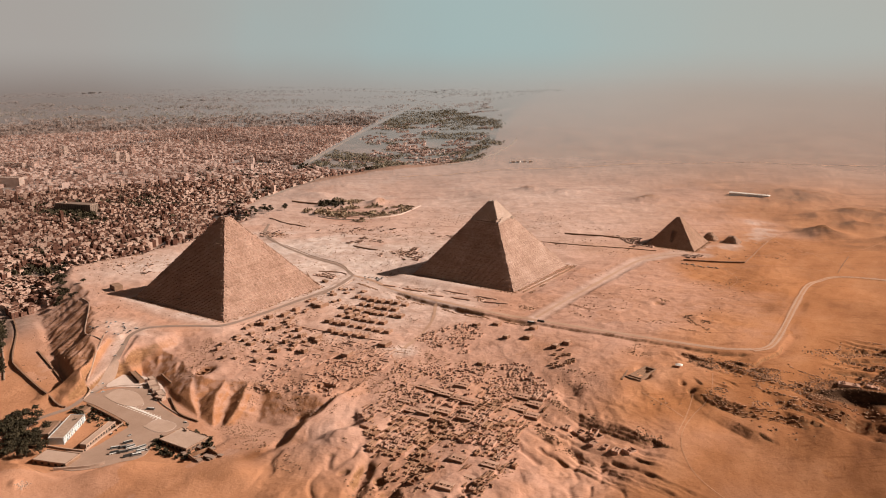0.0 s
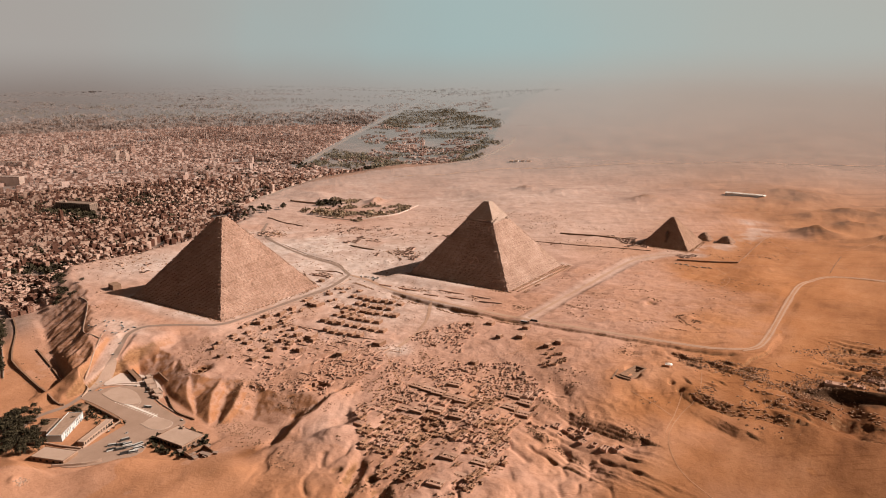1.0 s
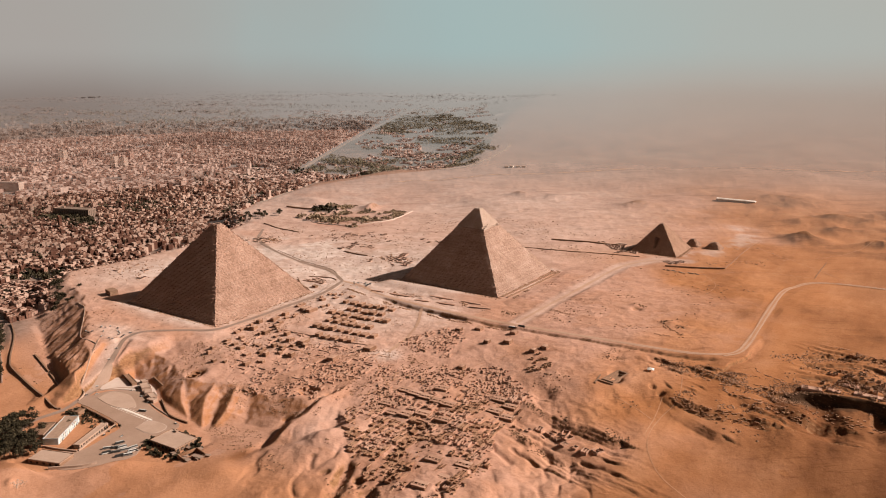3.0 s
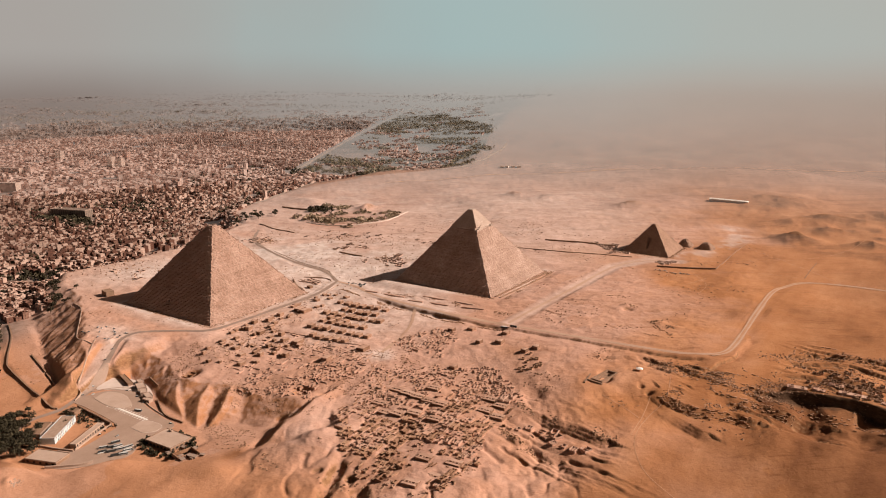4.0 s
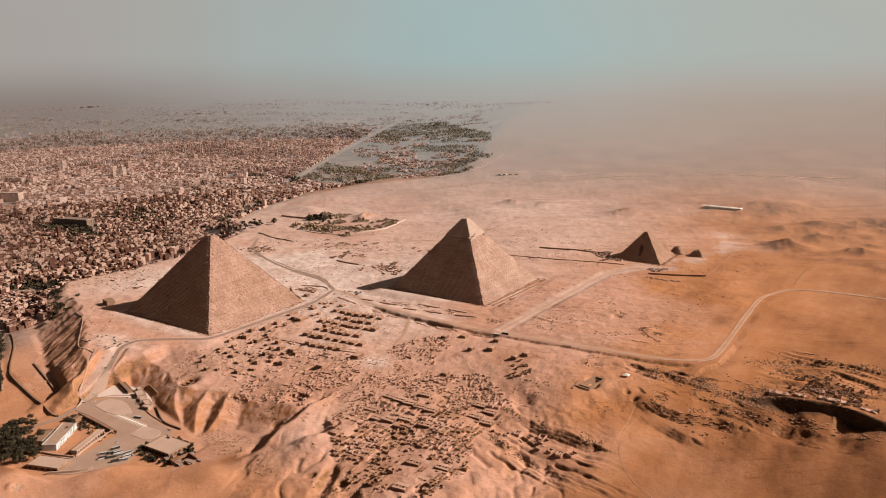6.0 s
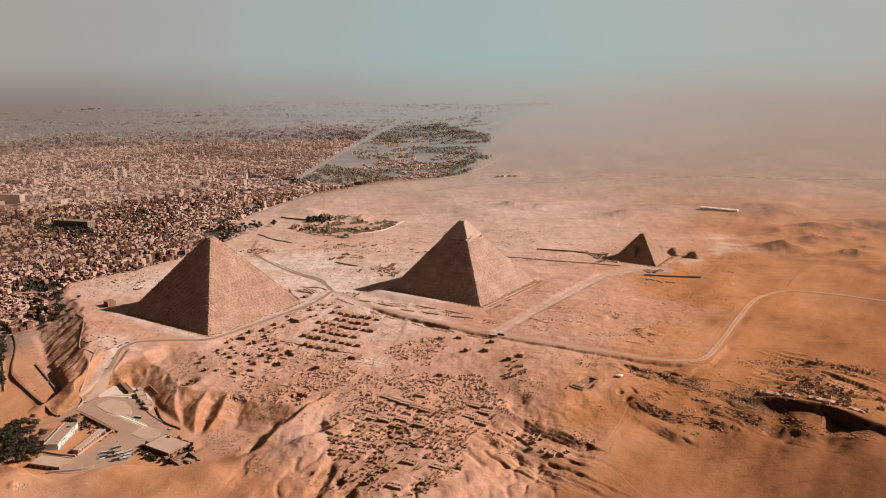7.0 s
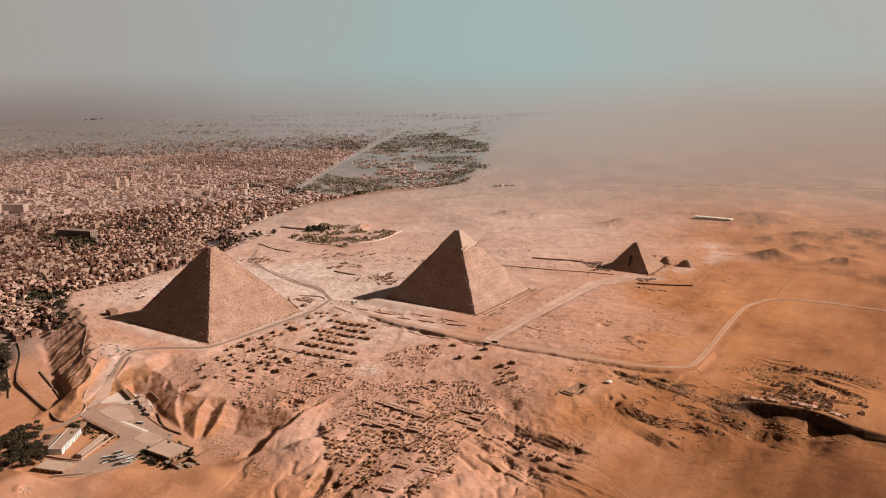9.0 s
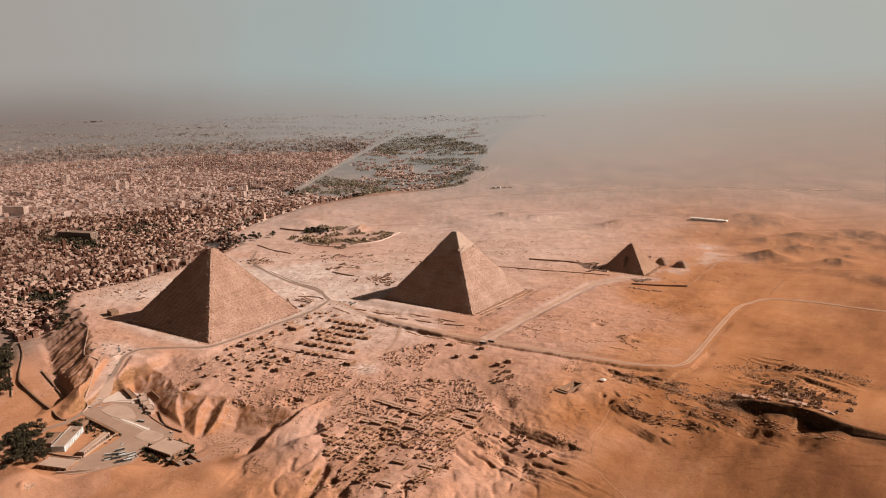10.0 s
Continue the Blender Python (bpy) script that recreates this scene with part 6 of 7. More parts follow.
huts[:, 0] += rng.uniform(-2.5, 2.5, len(huts))
huts[:, 1] += rng.uniform(-2.5, 2.5, len(huts))
huts[:, 3:5] = rng.uniform(2.5, 5.5, (len(huts), 2))
huts[:, 5] = rng.uniform(2.0, 4.5, len(huts))
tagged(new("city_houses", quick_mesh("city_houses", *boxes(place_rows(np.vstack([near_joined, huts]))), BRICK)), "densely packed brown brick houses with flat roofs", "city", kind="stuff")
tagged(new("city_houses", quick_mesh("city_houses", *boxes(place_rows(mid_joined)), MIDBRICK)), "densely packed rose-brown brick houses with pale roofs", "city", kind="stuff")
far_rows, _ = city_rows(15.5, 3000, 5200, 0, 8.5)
tagged(new("city_houses", quick_mesh("city_houses", *boxes(place_rows(far_rows)), FARBRICK)), "haze-paled brick apartment blocks of the outer city", "city", kind="stuff")
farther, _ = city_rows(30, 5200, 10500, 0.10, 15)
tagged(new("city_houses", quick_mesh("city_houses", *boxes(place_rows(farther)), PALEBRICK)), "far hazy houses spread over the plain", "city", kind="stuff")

HAMLETS = [[(1708, -2370), (1816, -2621), (1408, -2625), (1263, -2420), (1481, -2246)], [(1181, -1835), (1365, -2104), (1308, -2257), (974, -2336), (863, -2197), (625, -1674), (640, -1480), (913, -1738)],
           [(1334, -1685), (1038, -1703), (989, -1637), (1265, -1611)]]
x, y = rng.uniform(500, 2900, 16000), rng.uniform(-4600, -1430, 16000)
keep = inside(x, y, GREEN) & (fbm(x, y, 220, 3, 187) > 0.32)
for plot in HAMLETS:
    keep |= inside(x, y, plot) & (fbm(x, y, 60, 3, 188) > -0.08)
keep &= (line_near(x, y, CITY_ROAD)[0] > 30) & (edge_depth(x, y) > 12)
x, y = x[keep], y[keep]
white_rows = np.stack([x, y, height(x, y) - 1, rng.uniform(7, 18, len(x)), rng.uniform(7, 14, len(x)), rng.uniform(4, 9, len(x)), rng.uniform(0, 1, len(x)), np.ones(len(x))], -1)
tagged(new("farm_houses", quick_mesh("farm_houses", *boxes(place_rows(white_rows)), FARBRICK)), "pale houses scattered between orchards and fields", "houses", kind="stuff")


def slab_block(x, y, sx, sy, h, turn, label, mat, windows=True):
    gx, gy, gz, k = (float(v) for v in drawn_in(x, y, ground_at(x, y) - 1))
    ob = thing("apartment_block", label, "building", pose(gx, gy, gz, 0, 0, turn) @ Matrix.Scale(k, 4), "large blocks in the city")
    piece("wall", house_mesh(sx, sy, h, 4.0, 0.6, mat), ob)
    piece("roof", parapet_mesh(sx, sy, h), ob)
    piece("stair_hut", HUT_MESH, ob, pose(sx * 0.3, 0, h) @ Matrix.Diagonal((2, 1.5, 1.4, 1)))
    if windows:
        me = box_mesh("window", [(0, 0, 0, 3.0, 0.3, 2.2)], FARDARK)
        for z in np.arange(1.2, h - 2, 4.0):
            for u in np.arange(-sx / 2 + 5, sx / 2 - 3, 8.0):
                piece("window", me, ob, pose(u, sy / 2 + 0.1, z))
            for v in np.arange(-sy / 2 + 5, sy / 2 - 3, 8.0):
                piece("window", me, ob, pose(-sx / 2 - 0.1, v, z, 0, 0, 90))


slab_block(1115, -388, 126, 34, 27, 18, "long grey concrete block with rows of dark windows", CONCRETE)
for x, y, sx, sy, h, t in ((1752, -520, 104, 30, 34, 28), (1800, -470, 60, 26, 38, 28), (2170, -760, 110, 26, 28, 20), (2085, -800, 30, 26, 34, 12), (1974, -1100, 26, 24, 52, 10), (1950, -1130, 24, 22, 46, 12), (2140, -1290, 28, 26, 40, 12),
                           (2447, -1143, 30, 26, 44, 15), (2097, -1026, 26, 24, 34, 10), (2236, -1730, 76, 24, 28, 8), (1292, -915, 26, 22, 26, 8), (1010, -330, 40, 16, 10, 18)):
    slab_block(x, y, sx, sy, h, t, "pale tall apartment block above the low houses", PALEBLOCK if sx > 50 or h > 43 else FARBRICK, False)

# long white building in the desert, and small white houses
ob = thing("long_building", "long low white building alone in the desert", "building", pose(-572, -1412, ground_at(-572, -1412) - 0.5, 0, 0, 1))
piece("wall", box_mesh("wall", [(0, 0, 0, 108, 16, 6)], WHITE), ob)
piece("roof", box_mesh("roof", [(0, 0, 6, 110, 18, 0.8), (0, 0, 6.8, 100, 6, 0.8)], WHITE), ob)
for j in range(4):
    x, y = 430 - 22 * j + rng.uniform(-5, 5), -1835 - 9 * j + rng.uniform(-6, 6)
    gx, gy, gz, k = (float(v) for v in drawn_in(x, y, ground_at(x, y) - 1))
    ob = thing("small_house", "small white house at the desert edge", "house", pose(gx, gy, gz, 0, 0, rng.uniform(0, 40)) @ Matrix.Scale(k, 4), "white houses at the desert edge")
    piece("wall", box_mesh("wall", [(0, 0, 0, 14, 10, 6)], WHITE), ob)
    piece("roof", box_mesh("roof", [(0, 0, 6, 15, 11, 0.5)], HALL), ob)


# ---------------------------------------------------------------- trees
def leaf_clumps(places, sizes, seed):
    """Ragged clumps of leaves: bent small sheets turned every way."""
    r = np.random.default_rng(seed)
    places, sizes = np.asarray(places, float), np.asarray(sizes, float)
    n = len(places)
    quad = np.array([(-1, -.7, 0), (1, -.6, .25), (.8, .7, -.1), (-.9, .8, .2)])
    ax = r.normal(size=(n, 3))
    ax /= np.linalg.norm(ax, axis=1)[:, None]
    other = np.cross(ax, r.normal(size=(n, 3)))
    other /= np.linalg.norm(other, axis=1)[:, None]
    third = np.cross(ax, other)
    v = quad[None, :, :1] * ax[:, None] + quad[None, :, 1:2] * other[:, None] + quad[None, :, 2:] * third[:, None]
    v = v * sizes[:, None, None] + places[:, None]
    return v.reshape(-1, 3), np.arange(4 * n).reshape(-1, 4)


def limb(verts, faces, a, b, ra, rb):
    a, b = np.array(a, float), np.array(b, float)
    d = (b - a) / np.linalg.norm(b - a)
    u = np.cross(d, (0.3, 0.9, 0.1))
    u /= np.linalg.norm(u)
    w = np.cross(d, u)
    base = len(verts)
    for p, r in ((a, ra), (b, rb)):
        verts += [tuple(p + r * (math.cos(t) * u + math.sin(t) * w)) for t in np.arange(5) * 2 * math.pi / 5]
    faces += [(base + j, base + (j + 1) % 5, base + 5 + (j + 1) % 5, base + 5 + j) for j in range(5)]


def tree_meshes(seed, high, wide, leaf=None):
    r = np.random.default_rng(seed)
    verts, faces, tips = [], [], []
    fork = (r.uniform(-.3, .3), r.uniform(-.3, .3), high * 0.34)
    limb(verts, faces, (0, 0, -1), fork, 0.035 * high, 0.024 * high)
    for k in range(7):
        a = k * 0.9 + r.uniform(-.3, .3)
        tip = (math.cos(a) * wide * r.uniform(.25, .42), math.sin(a) * wide * r.uniform(.25, .42), high * r.uniform(0.55, 0.9))
        limb(verts, faces, fork, tip, 0.016 * high, 0.006 * high)
        tips.append(tip)
    tips.append((0, 0, high * 0.85))
    spots = np.vstack([np.array(t) + r.normal(0, 1, (34, 3)) * (wide * 0.13, wide * 0.13, high * 0.085) for t in tips])
    return quick_mesh("trunk", verts, faces, BARK), quick_mesh("crown", *leaf_clumps(spots, r.uniform(0.35, 0.8, len(spots)) * wide * 0.11, seed), leaf or LEAF)


TREES = [tree_meshes(31 + k, h, w) for k, (h, w) in enumerate(((11, 10), (8, 9), (13, 11), (6.5, 7)))]

GREY_TREES = [tree_meshes(41 + k, h, w, SHRUB) for k, (h, w) in enumerate(((11, 10), (8, 9), (13, 11), (6.5, 7)))]


def tree(x, y, k, size=1.0, label="dark dusty broad-crowned tree", group="trees by the gate", kinds=None):
    ob = thing("tree", label, "tree", pose(x, y, ground_at(x, y) - 0.3, 0, 0, rng.uniform(0, 360)) @ Matrix.Scale(size, 4), group)
    piece("trunk", (kinds or TREES)[k % 4][0], ob)
    piece("crown", (kinds or TREES)[k % 4][1], ob)


for k in range(90):
    t = rng.random()
    x, y = -100 - 95 * t + rng.normal(0, 15), 442 + 48 * t + rng.normal(0, 13)
    tree(x, y, k, rng.uniform(0.8, 1.3))
for x, y in ((-118, 432), (-150, 384), (-146, 392), (-182, 412), (-95, 415), (-168, 398), (-158, 376)):
    tree(x, y, int(rng.integers(0, 4)), rng.uniform(0.7, 1.0), "small dusty tree beside the entrance building")
for k in range(34):
    x, y = rng.uniform(215, 410), 0
    y = -640 - 0.25 * (x - 340) - rng.uniform(0, 150) * (0.3 + 0.7 * rng.random())
    if k < 16:
        x, y = 430 + rng.normal(0, 14), -780 + rng.normal(0, 14)
    tree(x, y, k, rng.uniform(0.5, 0.9), "grey-green tree in a walled grove", "trees in the grove", GREY_TREES)
for k in range(30):
    t = rng.random()
    x, y = 250 + 150 * t + rng.normal(0, 12), 160 - 70 * t + rng.normal(0, 12)
    tree(x, y, k, rng.uniform(0.7, 1.2), "dark tree at the brow of the plateau", "trees at the brow")
for k in range(70):
    t = rng.random()
    x, y = 60 + 240 * t + rng.normal(0, 6), 376 - 132 * t + rng.uniform(4, 26)
    tree(x, y, k, rng.uniform(0.8, 1.4), "dark tree beside the low road", "trees by the low road")
for k in range(22):
    x, y = 535 + rng.normal(0, 35), -580 + rng.normal(0, 35)
    tree(x, y, k, rng.uniform(0.8, 1.3), "dark tree at the edge of the city", "trees at the city edge")


def woods(name, label, x, y, size, mat, each=7):
    z = height(x, y)
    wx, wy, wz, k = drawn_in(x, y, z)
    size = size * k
    n = len(x)
    p = np.repeat(np.stack([wx, wy, wz + size * 0.75], -1), each, 0) + rng.normal(0, 1, (n * each, 3)) * np.repeat(size, each)[:, None] * (0.42, 0.42, 0.3)
    v, f = leaf_clumps(p, np.repeat(size, each) * rng.uniform(0.3, 0.6, n * each), 77)
    tagged(new(name, quick_mesh(name, v, f, mat)), label, "trees", kind="stuff")


WOODS = [  # plots of dense trees on the plain
    [(2043, -2994), (2618, -3942), (2496, -4551), (1829, -3794), (1359, -3372), (1102, -2938), (1087, -2835), (1556, -2976)],
    [(1295, -1549), (1491, -1923), (1368, -1928), (1019, -1877), (713, -1456), (672, -1279), (944, -1474), (1043, -1527), (1157, -1458)],
    [(649, -1711), (863, -2197), (705, -2186), (625, -2034), (565, -1774)],
    [(1416, -2655), (1378, -2817), (1078, -2736), (1012, -2508)],
    [(889, -2291), (1033, -2630), (842, -2420), (764, -2480), (665, -2245)]]
x, y = rng.uniform(500, 2700, 62000), rng.uniform(-4600, -1270, 62000)
bx, by = x + 60 * fbm(x, y, 90, 3, 198), y + 60 * fbm(x, y, 90, 3, 199)
keep = np.zeros(len(x), bool)
for plot in WOODS:
    keep |= inside(bx, by, plot)
keep &= (fbm(x, y, 110, 4, 131) > -0.2) & (edge_depth(x, y) > 12) & (line_near(x, y, CITY_ROAD)[0] > 28)
for plot in HAMLETS:
    keep &= ~inside(x, y, plot)
keep |= inside(x, y, GREEN) & (fbm(0.5 * x, y, 90, 3, 132) > 0.3) & (line_near(x, y, CITY_ROAD)[0] > 28)
x, y = x[keep], y[keep]
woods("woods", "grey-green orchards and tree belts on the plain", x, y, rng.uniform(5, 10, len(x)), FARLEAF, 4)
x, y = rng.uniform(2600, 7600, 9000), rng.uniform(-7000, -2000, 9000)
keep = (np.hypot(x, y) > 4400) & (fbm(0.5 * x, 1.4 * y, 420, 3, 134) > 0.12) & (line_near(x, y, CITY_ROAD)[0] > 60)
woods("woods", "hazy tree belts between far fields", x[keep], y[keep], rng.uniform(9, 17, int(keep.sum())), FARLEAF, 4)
x, y = rng.uniform(420, 1500, 9000), rng.uniform(-1500, 200, 9000)
keep = (edge_depth(x, y) > 24) & (fbm(x, y, 90, 3, 133) > 0.27 - 0.36 * ((x < 640) & (y > -20)))
woods("street_trees", "dark trees between the houses of the city", x[keep], y[keep], rng.uniform(5, 9, int(keep.sum())), LEAF, 9)
x, y = 1040 + rng.normal(0, 60, 260), -330 + rng.normal(0, 22, 260)
woods("street_trees", "dark grove beside the long concrete block", x, y, rng.uniform(6, 10, 260), LEAF, 9)
x, y = rng.uniform(190, 430, 2600), rng.uniform(-860, -600, 2600)
keep = (fbm(x, y, 40, 3, 135) > 0.02) & (y < -610 - 0.2 * (x - 340))
woods("shrubs", "low dusty shrubs in the walled grove", x[keep], y[keep], rng.uniform(1.6, 4.2, int(keep.sum())), SHRUB, 12)
for gx, gy, spread, count in ((432, -752, 20, 34), (352, -640, 22, 30), (298, -640, 18, 16), (222, -700, 16, 14)):
    woods("grove_trees", "dusty trees in the walled grove", gx + rng.normal(0, spread, count), gy + rng.normal(0, 0.7 * spread, count), rng.uniform(4, 8, count), LEAF if gx > 400 else SHRUB, 12)


a = rng.uniform(0, 6.28, 130)
x, y = -336 + 34 * np.cos(a) + rng.normal(0, 3, 130), 370 + 26 * np.sin(a) + rng.normal(0, 3, 130)
keep = (x < -322) | (y > 372)
woods("shrubs", "dark shrubs round the flat-roofed hall", x[keep], y[keep], rng.uniform(1.5, 3.5, int(keep.sum())), LEAF, 12)
x, y = rng.uniform(-236, -150, 60), rng.uniform(376, 400, 60)
woods("shrubs", "dark shrubs along the court wall", x, y, rng.uniform(1.2, 2.6, 60), LEAF, 10)


# ---------------------------------------------------------------- entrance yard
def flat_plan(name, pts, lift, mat, label, category, step=8.0, closed=True):
    """A flat paved piece with a rounded outline."""
    line = curve_points(list(pts) + [pts[0]], step)[:-1, :2] if closed else np.array(pts, float)
    bm = bmesh.new()
    face = bm.faces.new([bm.verts.new((x, y, -36.5 + lift)) for x, y in line])
    bmesh.ops.triangulate(bm, faces=[face])
    for f in bm.faces:
        if f.normal.z < 0:
            f.normal_flip()
    side = bmesh.ops.extrude_face_region(bm, geom=bm.faces[:])
    for v in side["geom"]:
        if isinstance(v, bmesh.types.BMVert):
            v.co.z -= 0.6
    bmesh.ops.recalc_face_normals(bm, faces=bm.faces[:])
    me = bpy.data.meshes.new(name)
    bm.to_mesh(me)
    me.materials.append(mat)
    return tagged(new(name, me), label, category, kind="structure")


flat_plan("pavement", [(-122, 366), (-116, 345), (-130, 312), (-164, 296), (-214, 316), (-262, 326), (-300, 334), (-302, 384), (-318, 420), (-280, 478), (-230, 480), (-236, 452), (-252, 440), (-244, 396), (-232, 374), (-160, 366)], 0.5, YARDSAND, "dusty asphalt car park below the plateau", "pavement")
flat_plan("traffic_island", [(-134, 342), (-132, 318), (-163, 312), (-198, 326), (-196, 340), (-170, 346)], 0.9, PAVING, "pale paved island in the car park", "traffic island")
flat_plan("traffic_island", [(-256, 368), (-254, 346), (-284, 342), (-292, 356), (-282, 368)], 0.9, PAVING, "pale rounded paved island in the car park", "traffic island")
flat_plan("pavement", [(-84, 286), (-116, 272), (-156, 272), (-196, 290), (-206, 306), (-166, 294), (-130, 308), (-112, 322), (-102, 316)], 0.7, TERRAZZO, "pale paved terrace at the foot of the bluffs", "pavement")
for k in range(15):
    x = -172 - 5.6 * k
    box = box_mesh("parking_line", [(0, 0, 0, 1.0, 10, 0.12)], WHITE)
    ob = new("parking_line", box)
    ob.matrix_basis = pose(x, 343, -35.95, 0, 0, 14)
    tagged(ob, "white painted parking line on dusty asphalt", "road marking", "parking lines")
ob = new("parking_kerb", box_mesh("parking_kerb", [(0, 0, 0, 86, 2.2, 0.3)], WHITE))
ob.matrix_basis = pose(-212, 342.5, -36.0, 0, 0, 0)
tagged(ob, "white kerb along the middle of the parking rows", "kerb")
for pts in ([(-134, 342), (-132, 318), (-163, 312), (-198, 326), (-203, 334)], [(-256, 368), (-254, 346), (-284, 342), (-292, 356), (-282, 368), (-256, 368)]):
    wall_run("kerb", pts, 0.7, 0.8, TERRAZZO, "pale kerb round a paved island", "kerb", 4.0, 0.5)
wall_run("kerb", [(-110, 330), (-128, 304), (-164, 290), (-214, 312), (-262, 322)], 1.2, 1.2, HALL, "pale kerb round the car park", "kerb", 4.0, 0.5)


def block_house(name, label, category, x, y, turn, sx, sy, h, wall_mat, roof_mat, windows=(), doors=0, group=""):
    """A plain building with walls, an overhanging roof slab with an upstand, windows and doors."""
    ob = thing(name, label, category, pose(x, y, -36.6, 0, 0, turn), group)
    piece("wall", box_mesh("wall", [(0, 0, 0, sx, sy, h)], wall_mat), ob)
    roof = piece("roof", box_mesh("roof", [(0, 0, h, sx + 0.8, sy + 0.8, 0.5)], roof_mat), ob)
    piece("upstand", quick_mesh("upstand", *boxes([(0, sy / 2, h + 0.5, sx + 0.8, 0.4, 0.6, 0, 1), (0, -sy / 2, h + 0.5, sx + 0.8, 0.4, 0.6, 0, 1), (sx / 2, 0, h + 0.5, 0.4, sy - 0.4, 0.6, 0, 1), (-sx / 2, 0, h + 0.5, 0.4, sy - 0.4, 0.6, 0, 1)]), wall_mat), roof)
    for side, count, z, w, hh in windows:
        me = box_mesh("window", [(0, 0, 0, w, 0.3, hh)], DARK)
        for k in range(count):
            f = (k + 0.5) / count - 0.5
            spot = {"n": pose(f * sx, sy / 2 + 0.05, z), "s": pose(f * sx, -sy / 2 - 0.05, z), "e": pose(sx / 2 + 0.05, f * sy, z, 0, 0, 90), "w": pose(-sx / 2 - 0.05, f * sy, z, 0, 0, 90)}[side]
            piece("window", me, ob, spot)
    for k in range(doors):
        piece("door", box_mesh("door", [(0, 0, 0, 2.4, 0.3, 3.2)], DARK), ob, pose((k + 0.5) / doors * sx - sx / 2, -sy / 2 - 0.05, 0))
    return ob


turn = math.degrees(math.atan2(394 - 451, -175 + 216))
b = block_house("ticket_building", "two-storey pale building with a long white and blue facade", "building", -190, 428, turn, 62, 18, 8, BLUEWALL, ROOF, [("s", 14, 1.2, 2.0, 2.0), ("s", 14, 5.0, 2.0, 2.2), ("e", 4, 5.0, 1.8, 1.8)], 3)
for k in range(12):
    piece("facade_panel", box_mesh("facade_panel", [(0, 0, 0, 2.0, 0.25, 7.6)], WHITE if k % 2 else BLUEWALL), b, pose(-29 + 5.2 * k, -9.15, 0.2))
block_house("annex", "low dark-roofed annex beside the entrance building", "building", -168, 440, turn, 34, 16, 5, HALL, WALLSTONE, [("n", 5, 1.2, 1.6, 1.6)], 1)
c = block_house("arcade", "low pale arcaded building round a sand court", "building", -232, 414, math.degrees(math.atan2(440 - 385, -247 + 222)), 60, 8, 5, HALL, PAVING, [], 0)
# dark-coloured boxes on the wall stand for shade inside the arches
arch = box_mesh("arch", [(0, 0, 0, 2.6, 0.3, 3.2), (0, 0, 3.2, 1.8, 0.3, 0.7)], DARK)
for k in range(11):
    piece("arch", arch, c, pose(-27 + 5.4 * k, 4.05, 0.4))
    piece("arch", arch, c, pose(-27 + 5.4 * k, -4.05, 0.4))
wall_run("courtyard_wall", [(-143, 372), (-190, 375), (-228, 378)], 2.5, 4.5, WALLSTONE, "dark stone wall of the entrance court")
wall_run("courtyard_wall", [(-228, 378), (-238, 412), (-252, 444)], 1.5, 2.5, HALL, "pale low wall of the entrance court")
wall_run("courtyard_wall", [(-252, 446), (-226, 456), (-205, 462)], 1.5, 2.5, HALL, "pale low front wall of the court")
block_house("gatehouse", "thatched brown shelter at the court corner", "building", -152, 384, 10, 16, 12, 4.5, WALLSTONE, WALLSTONE, [("n", 2, 1.2, 1.5, 1.5)], 1)
block_house("visitor_hall", "broad flat-roofed hall with a pale roof", "building", -331, 366, 3, 46, 34, 5.5, WALLSTONE, PAVING, [("n", 7, 1.0, 3.5, 3.0), ("w", 5, 1.0, 3.5, 3.0)], 3)
block_house("roof_plant", "small pale roof box", "building", -318, 352, 3, 4, 3, 7.2, HALL, HALL)
block_house("low_hall", "low flat-roofed hall with a shaded north wall", "building", -244, 474, 20, 44, 24, 4.5, WALLSTONE, PAVING, [("n", 5, 1.0, 3.0, 2.5)], 1)
wall_run("boundary_wall", [(-262, 488), (-290, 462), (-296, 448)], 2, 3, HALL, "pale wall round the low hall")
s = block_house("station_roof", "long flat dark canopy on a pale terrace", "building", -118, 280, -18, 44, 7, 4.5, WALLSTONE, WALLSTONE, [("n", 8, 0.5, 3.5, 3.2)], 0)
for x, y, t, sx, sy, h in ((-160, 284, -25, 18, 12, 5), (-178, 292, -35, 14, 9, 4), (-196, 298, -20, 16, 9, 4.5), (-144, 274, -18, 10, 8, 5), (-206, 306, 10, 12, 8, 4)):
    block_house("kiosk", "small flat-roofed kiosk on the pale terrace", "building", x, y, t, sx, sy, h, HALL, PAVING, [("n", 3, 1.0, 1.8, 1.8)], 1, "kiosks on the terrace")
for k in range(12):
    x, y = -350 - rng.uniform(0, 60), 385 + rng.uniform(-25, 12)
    t = thing("shed", "ramshackle dark shed behind the hall", "shed", pose(x, y, ground_at(x, y) - 0.5, 0, 0, rng.uniform(-20, 20)), "sheds behind the hall")
    w, d, hh = rng.uniform(4, 9), rng.uniform(3, 6), rng.uniform(2.2, 3.6)
    piece("wall", box_mesh("wall", [(0, 0, 0, w, d, hh)], WALLSTONE), t)
    piece("roof", box_mesh("roof", [(0, 0, hh, w + 0.6, d + 0.6, 0.25)], ASPHALT), t)
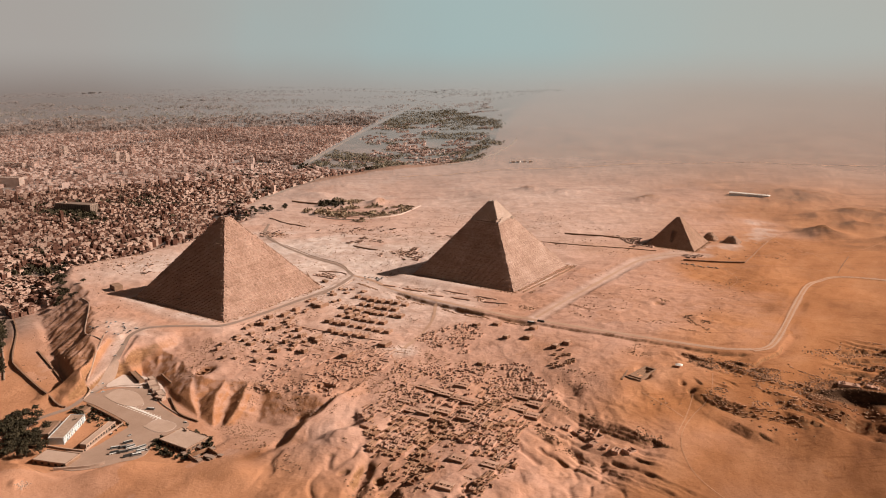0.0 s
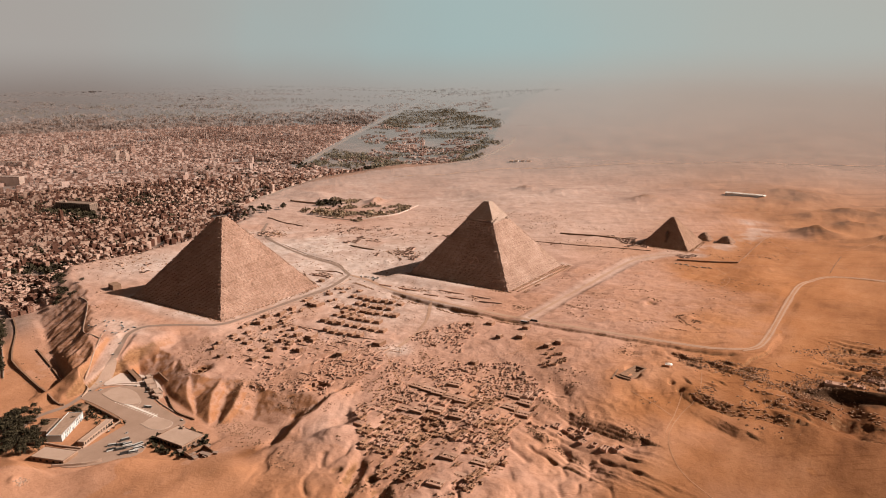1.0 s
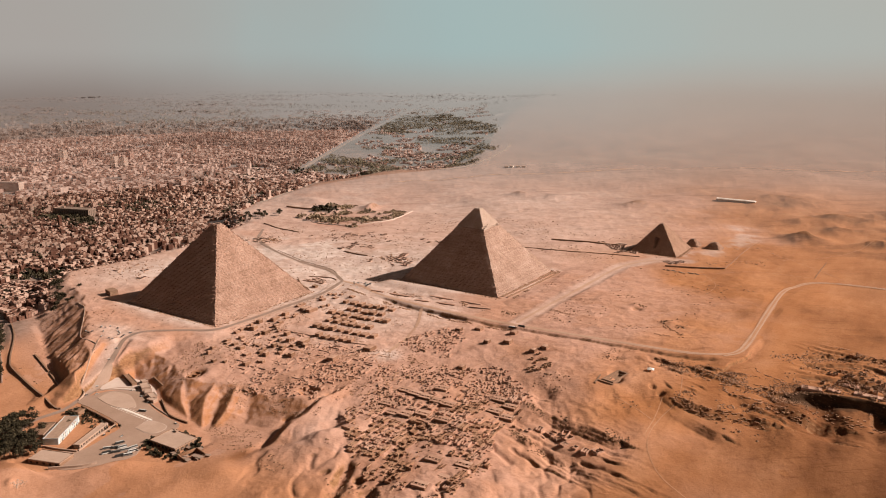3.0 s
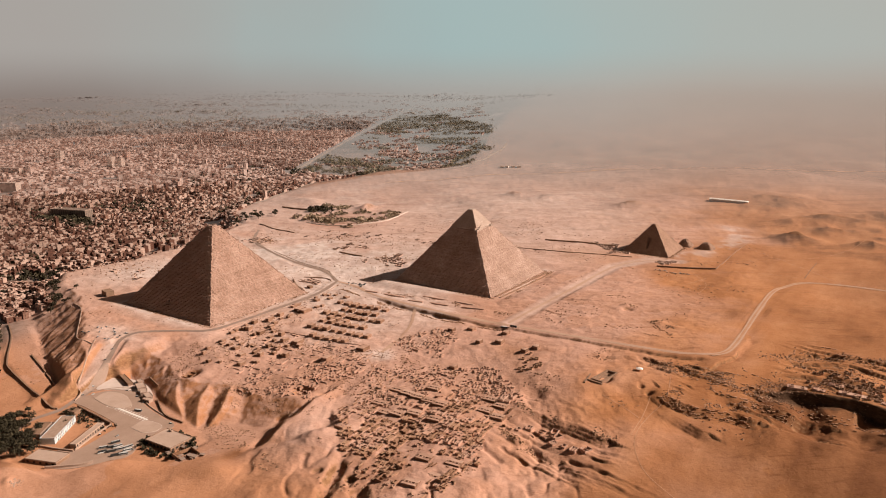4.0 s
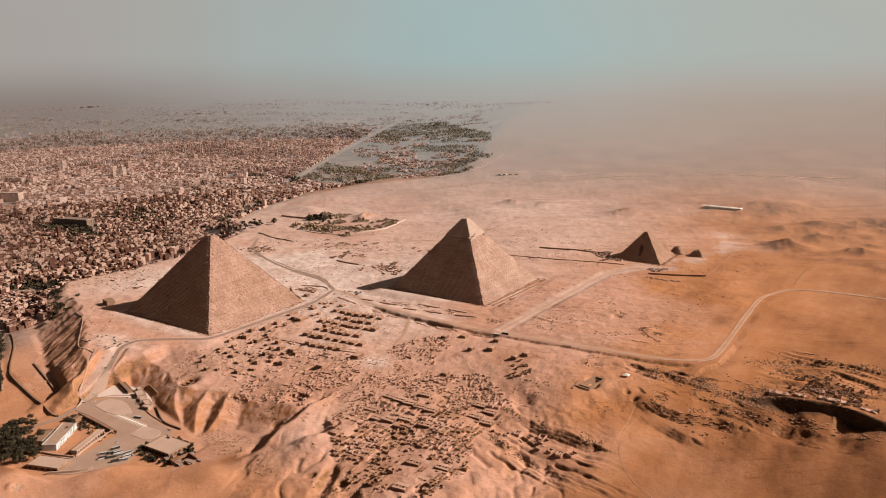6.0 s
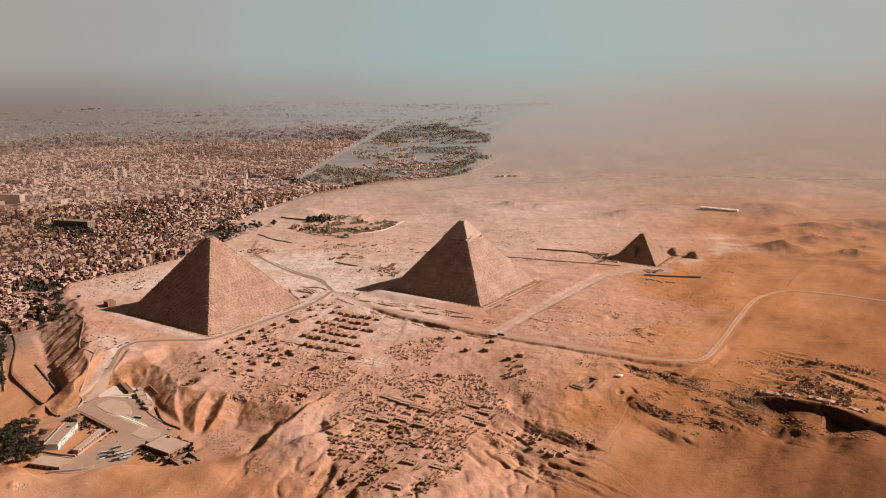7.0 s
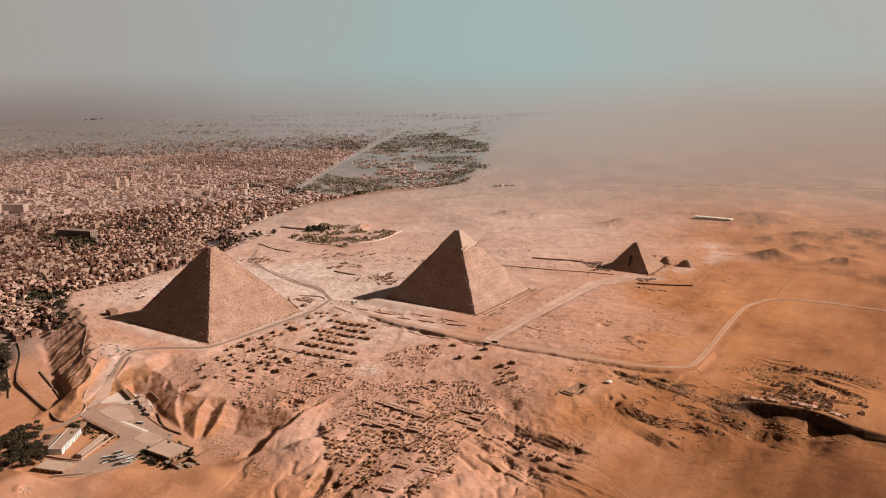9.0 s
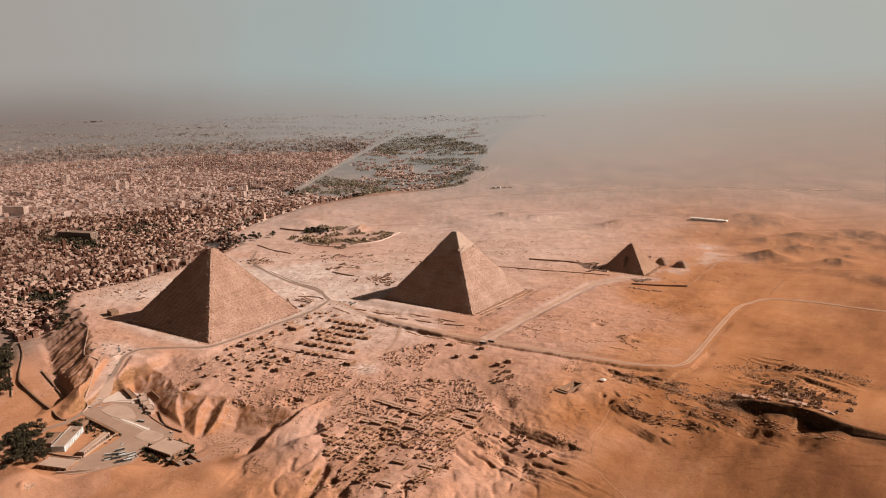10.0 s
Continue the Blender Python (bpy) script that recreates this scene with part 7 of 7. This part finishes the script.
for x, y, sx, sy, h, label in ((192, 99, 22, 15, 10, "flat-roofed dark stone house at the plateau brow"), (-100, -140, 10, 7, 4, "small pale guard house beside the road")):
    ob = thing("stone_house", label, "house", pose(x, y, ground_at(x, y) - 0.5, 0, 0, -12))
    piece("wall", box_mesh("wall", [(0, 0, 0, sx, sy, h)], WALLSTONE), ob)
    piece("roof", box_mesh("roof", [(0, 0, h, sx + 0.6, sy + 0.6, 0.4)], WALLSTONE), ob)
    piece("door", box_mesh("door", [(0, 0, 0, 2, 0.3, 2.6)], DARK), ob, pose(0, sy / 2 + 0.05, 0.5))


# ---------------------------------------------------------------- vehicles
def vehicle_meshes(long, wide, high, cabin0, cabin1, nose):
    body = quick_mesh("body", *boxes([(0, 0, 0.35, long, wide, nose - 0.35, 0, 0.97)]), PAINT)
    cabin = quick_mesh("cabin", *boxes([((cabin0 + cabin1) / 2, 0, nose, cabin1 - cabin0, wide * 0.94, high - nose, 0, 0.86)]), GLASS)
    roof = quick_mesh("roof", *boxes([((cabin0 + cabin1) / 2, 0, high, (cabin1 - cabin0) * 0.86, wide * 0.82, 0.08, 0, 0.95)]), PAINT)
    a = np.arange(10) * 2 * math.pi / 10
    ring = np.stack([0.36 * np.cos(a), np.zeros(10), 0.36 * np.sin(a)], -1)
    verts = np.vstack([ring - (0, 0.13, 0), ring + (0, 0.13, 0), [(0, -.13, 0), (0, .13, 0)]])
    faces = [(j, (j + 1) % 10, 10 + (j + 1) % 10, 10 + j) for j in range(10)] + [(20, j, (j + 1) % 10, (j + 1) % 10) for j in range(0)]
    caps = [(20, (j + 1) % 10, j) for j in range(10)] + [(21, 10 + j, 10 + (j + 1) % 10) for j in range(10)]
    bm = bmesh.new()
    vs = [bm.verts.new(v) for v in verts]
    for f in faces + caps:
        bm.faces.new([vs[i] for i in f])
    wheel = bpy.data.meshes.new("wheel")
    bm.to_mesh(wheel)
    wheel.materials.append(TYRE)
    return body, cabin, roof, wheel, long, wide


CAR = vehicle_meshes(4.4, 1.8, 1.45, -1.6, 1.0, 0.85)
BUS = vehicle_meshes(11.5, 2.5, 3.0, -5.6, 5.6, 1.5)


def vehicle(kind, x, y, turn, label, group):
    body, cabin, roof, wheel, long, wide = CAR if kind == "car" else BUS
    yard = inside(np.array([x]), np.array([y]), YARD)[0]
    ob = thing(kind, label, kind, pose(x, y, -36.0 if yard else ground_at(x, y) + 0.45, 0, 0, turn), group)
    piece("body", body, ob)
    piece("cabin", cabin, ob, label="dark glass")
    piece("roof", roof, ob)
    for u in (-0.31, 0.31):
        for v in (-0.45, 0.45):
            piece("wheel", wheel, ob, pose(u * long, v * wide, 0.36))


for x, y, t in ((-276, 421, 60), (-285, 428, 62), (-292, 421, 58), (-288, 409, 66), (-297, 411, 60), (-300, 402, 64), (-311, 417, 58), (-305, 424, 62), (-283, 413, 60), (-276, 404, 70), (-307, 408, 66)):
    vehicle("bus", x, y, t + rng.normal(0, 5), "tourist coach parked on dusty asphalt", "parked coaches")
vehicle("bus", -222, 333, 20, "dark coach standing in the car park", "parked coaches")
vehicle("bus", -562, -111, 8, "coach stopped on the sand road", "parked coaches")
vehicle("bus", -548, -106, 8, "coach stopped on the sand road", "parked coaches")
for k in range(20):
    vehicle("car", 10 + rng.uniform(-40, 40), 228 + rng.uniform(-22, 18), rng.uniform(0, 180), "car parked on the pale gravel", "cars on the plateau")
for x, y, t in ((-180, 305, 30), (-205, 312, 35), (-150, 300, 20), (-120, 335, 80), (-290, 332, 5), (-300, 352, 60), (-262, 392, 100), (-240, 402, 110), (-300, 398, 40), (-310, 404, 40), (-100, 322, 60), (-70, 280, 55), (-52, 255, 50), (-110, 345, 70)):
    vehicle("car", x, y, t, "car on the dusty asphalt", "cars in the yard")
for k in range(16):
    f = rng.random()
    vehicle("car", -150 - 40 * f + rng.normal(0, 3), -196 + rng.normal(0, 10), rng.uniform(0, 180), "car parked beside the road junction", "cars at the junction")
for k in range(14):
    vehicle("car", -640 - 5 * k + rng.uniform(-2, 2), -560 + rng.uniform(-5, 5), rng.uniform(0, 40), "car parked on sand near the small pyramid", "cars in the desert")

# white canopy tent in the west
ob = thing("tent", "small white canopy tent on the sand", "tent", pose(-797, -27, ground_at(-797, -27), 0, 0, 10))
piece("canopy", quick_mesh("canopy", *boxes([(0, 0, 2.4, 9, 7, 1.6, 0, 0.3)]), WHITE), ob)
for x, y in ((-4, -3), (4, -3), (-4, 3), (4, 3)):
    piece("pole", box_mesh("pole", [(0, 0, -0.3, 0.2, 0.2, 2.8)], WALLSTONE), ob, pose(x, y, 0))
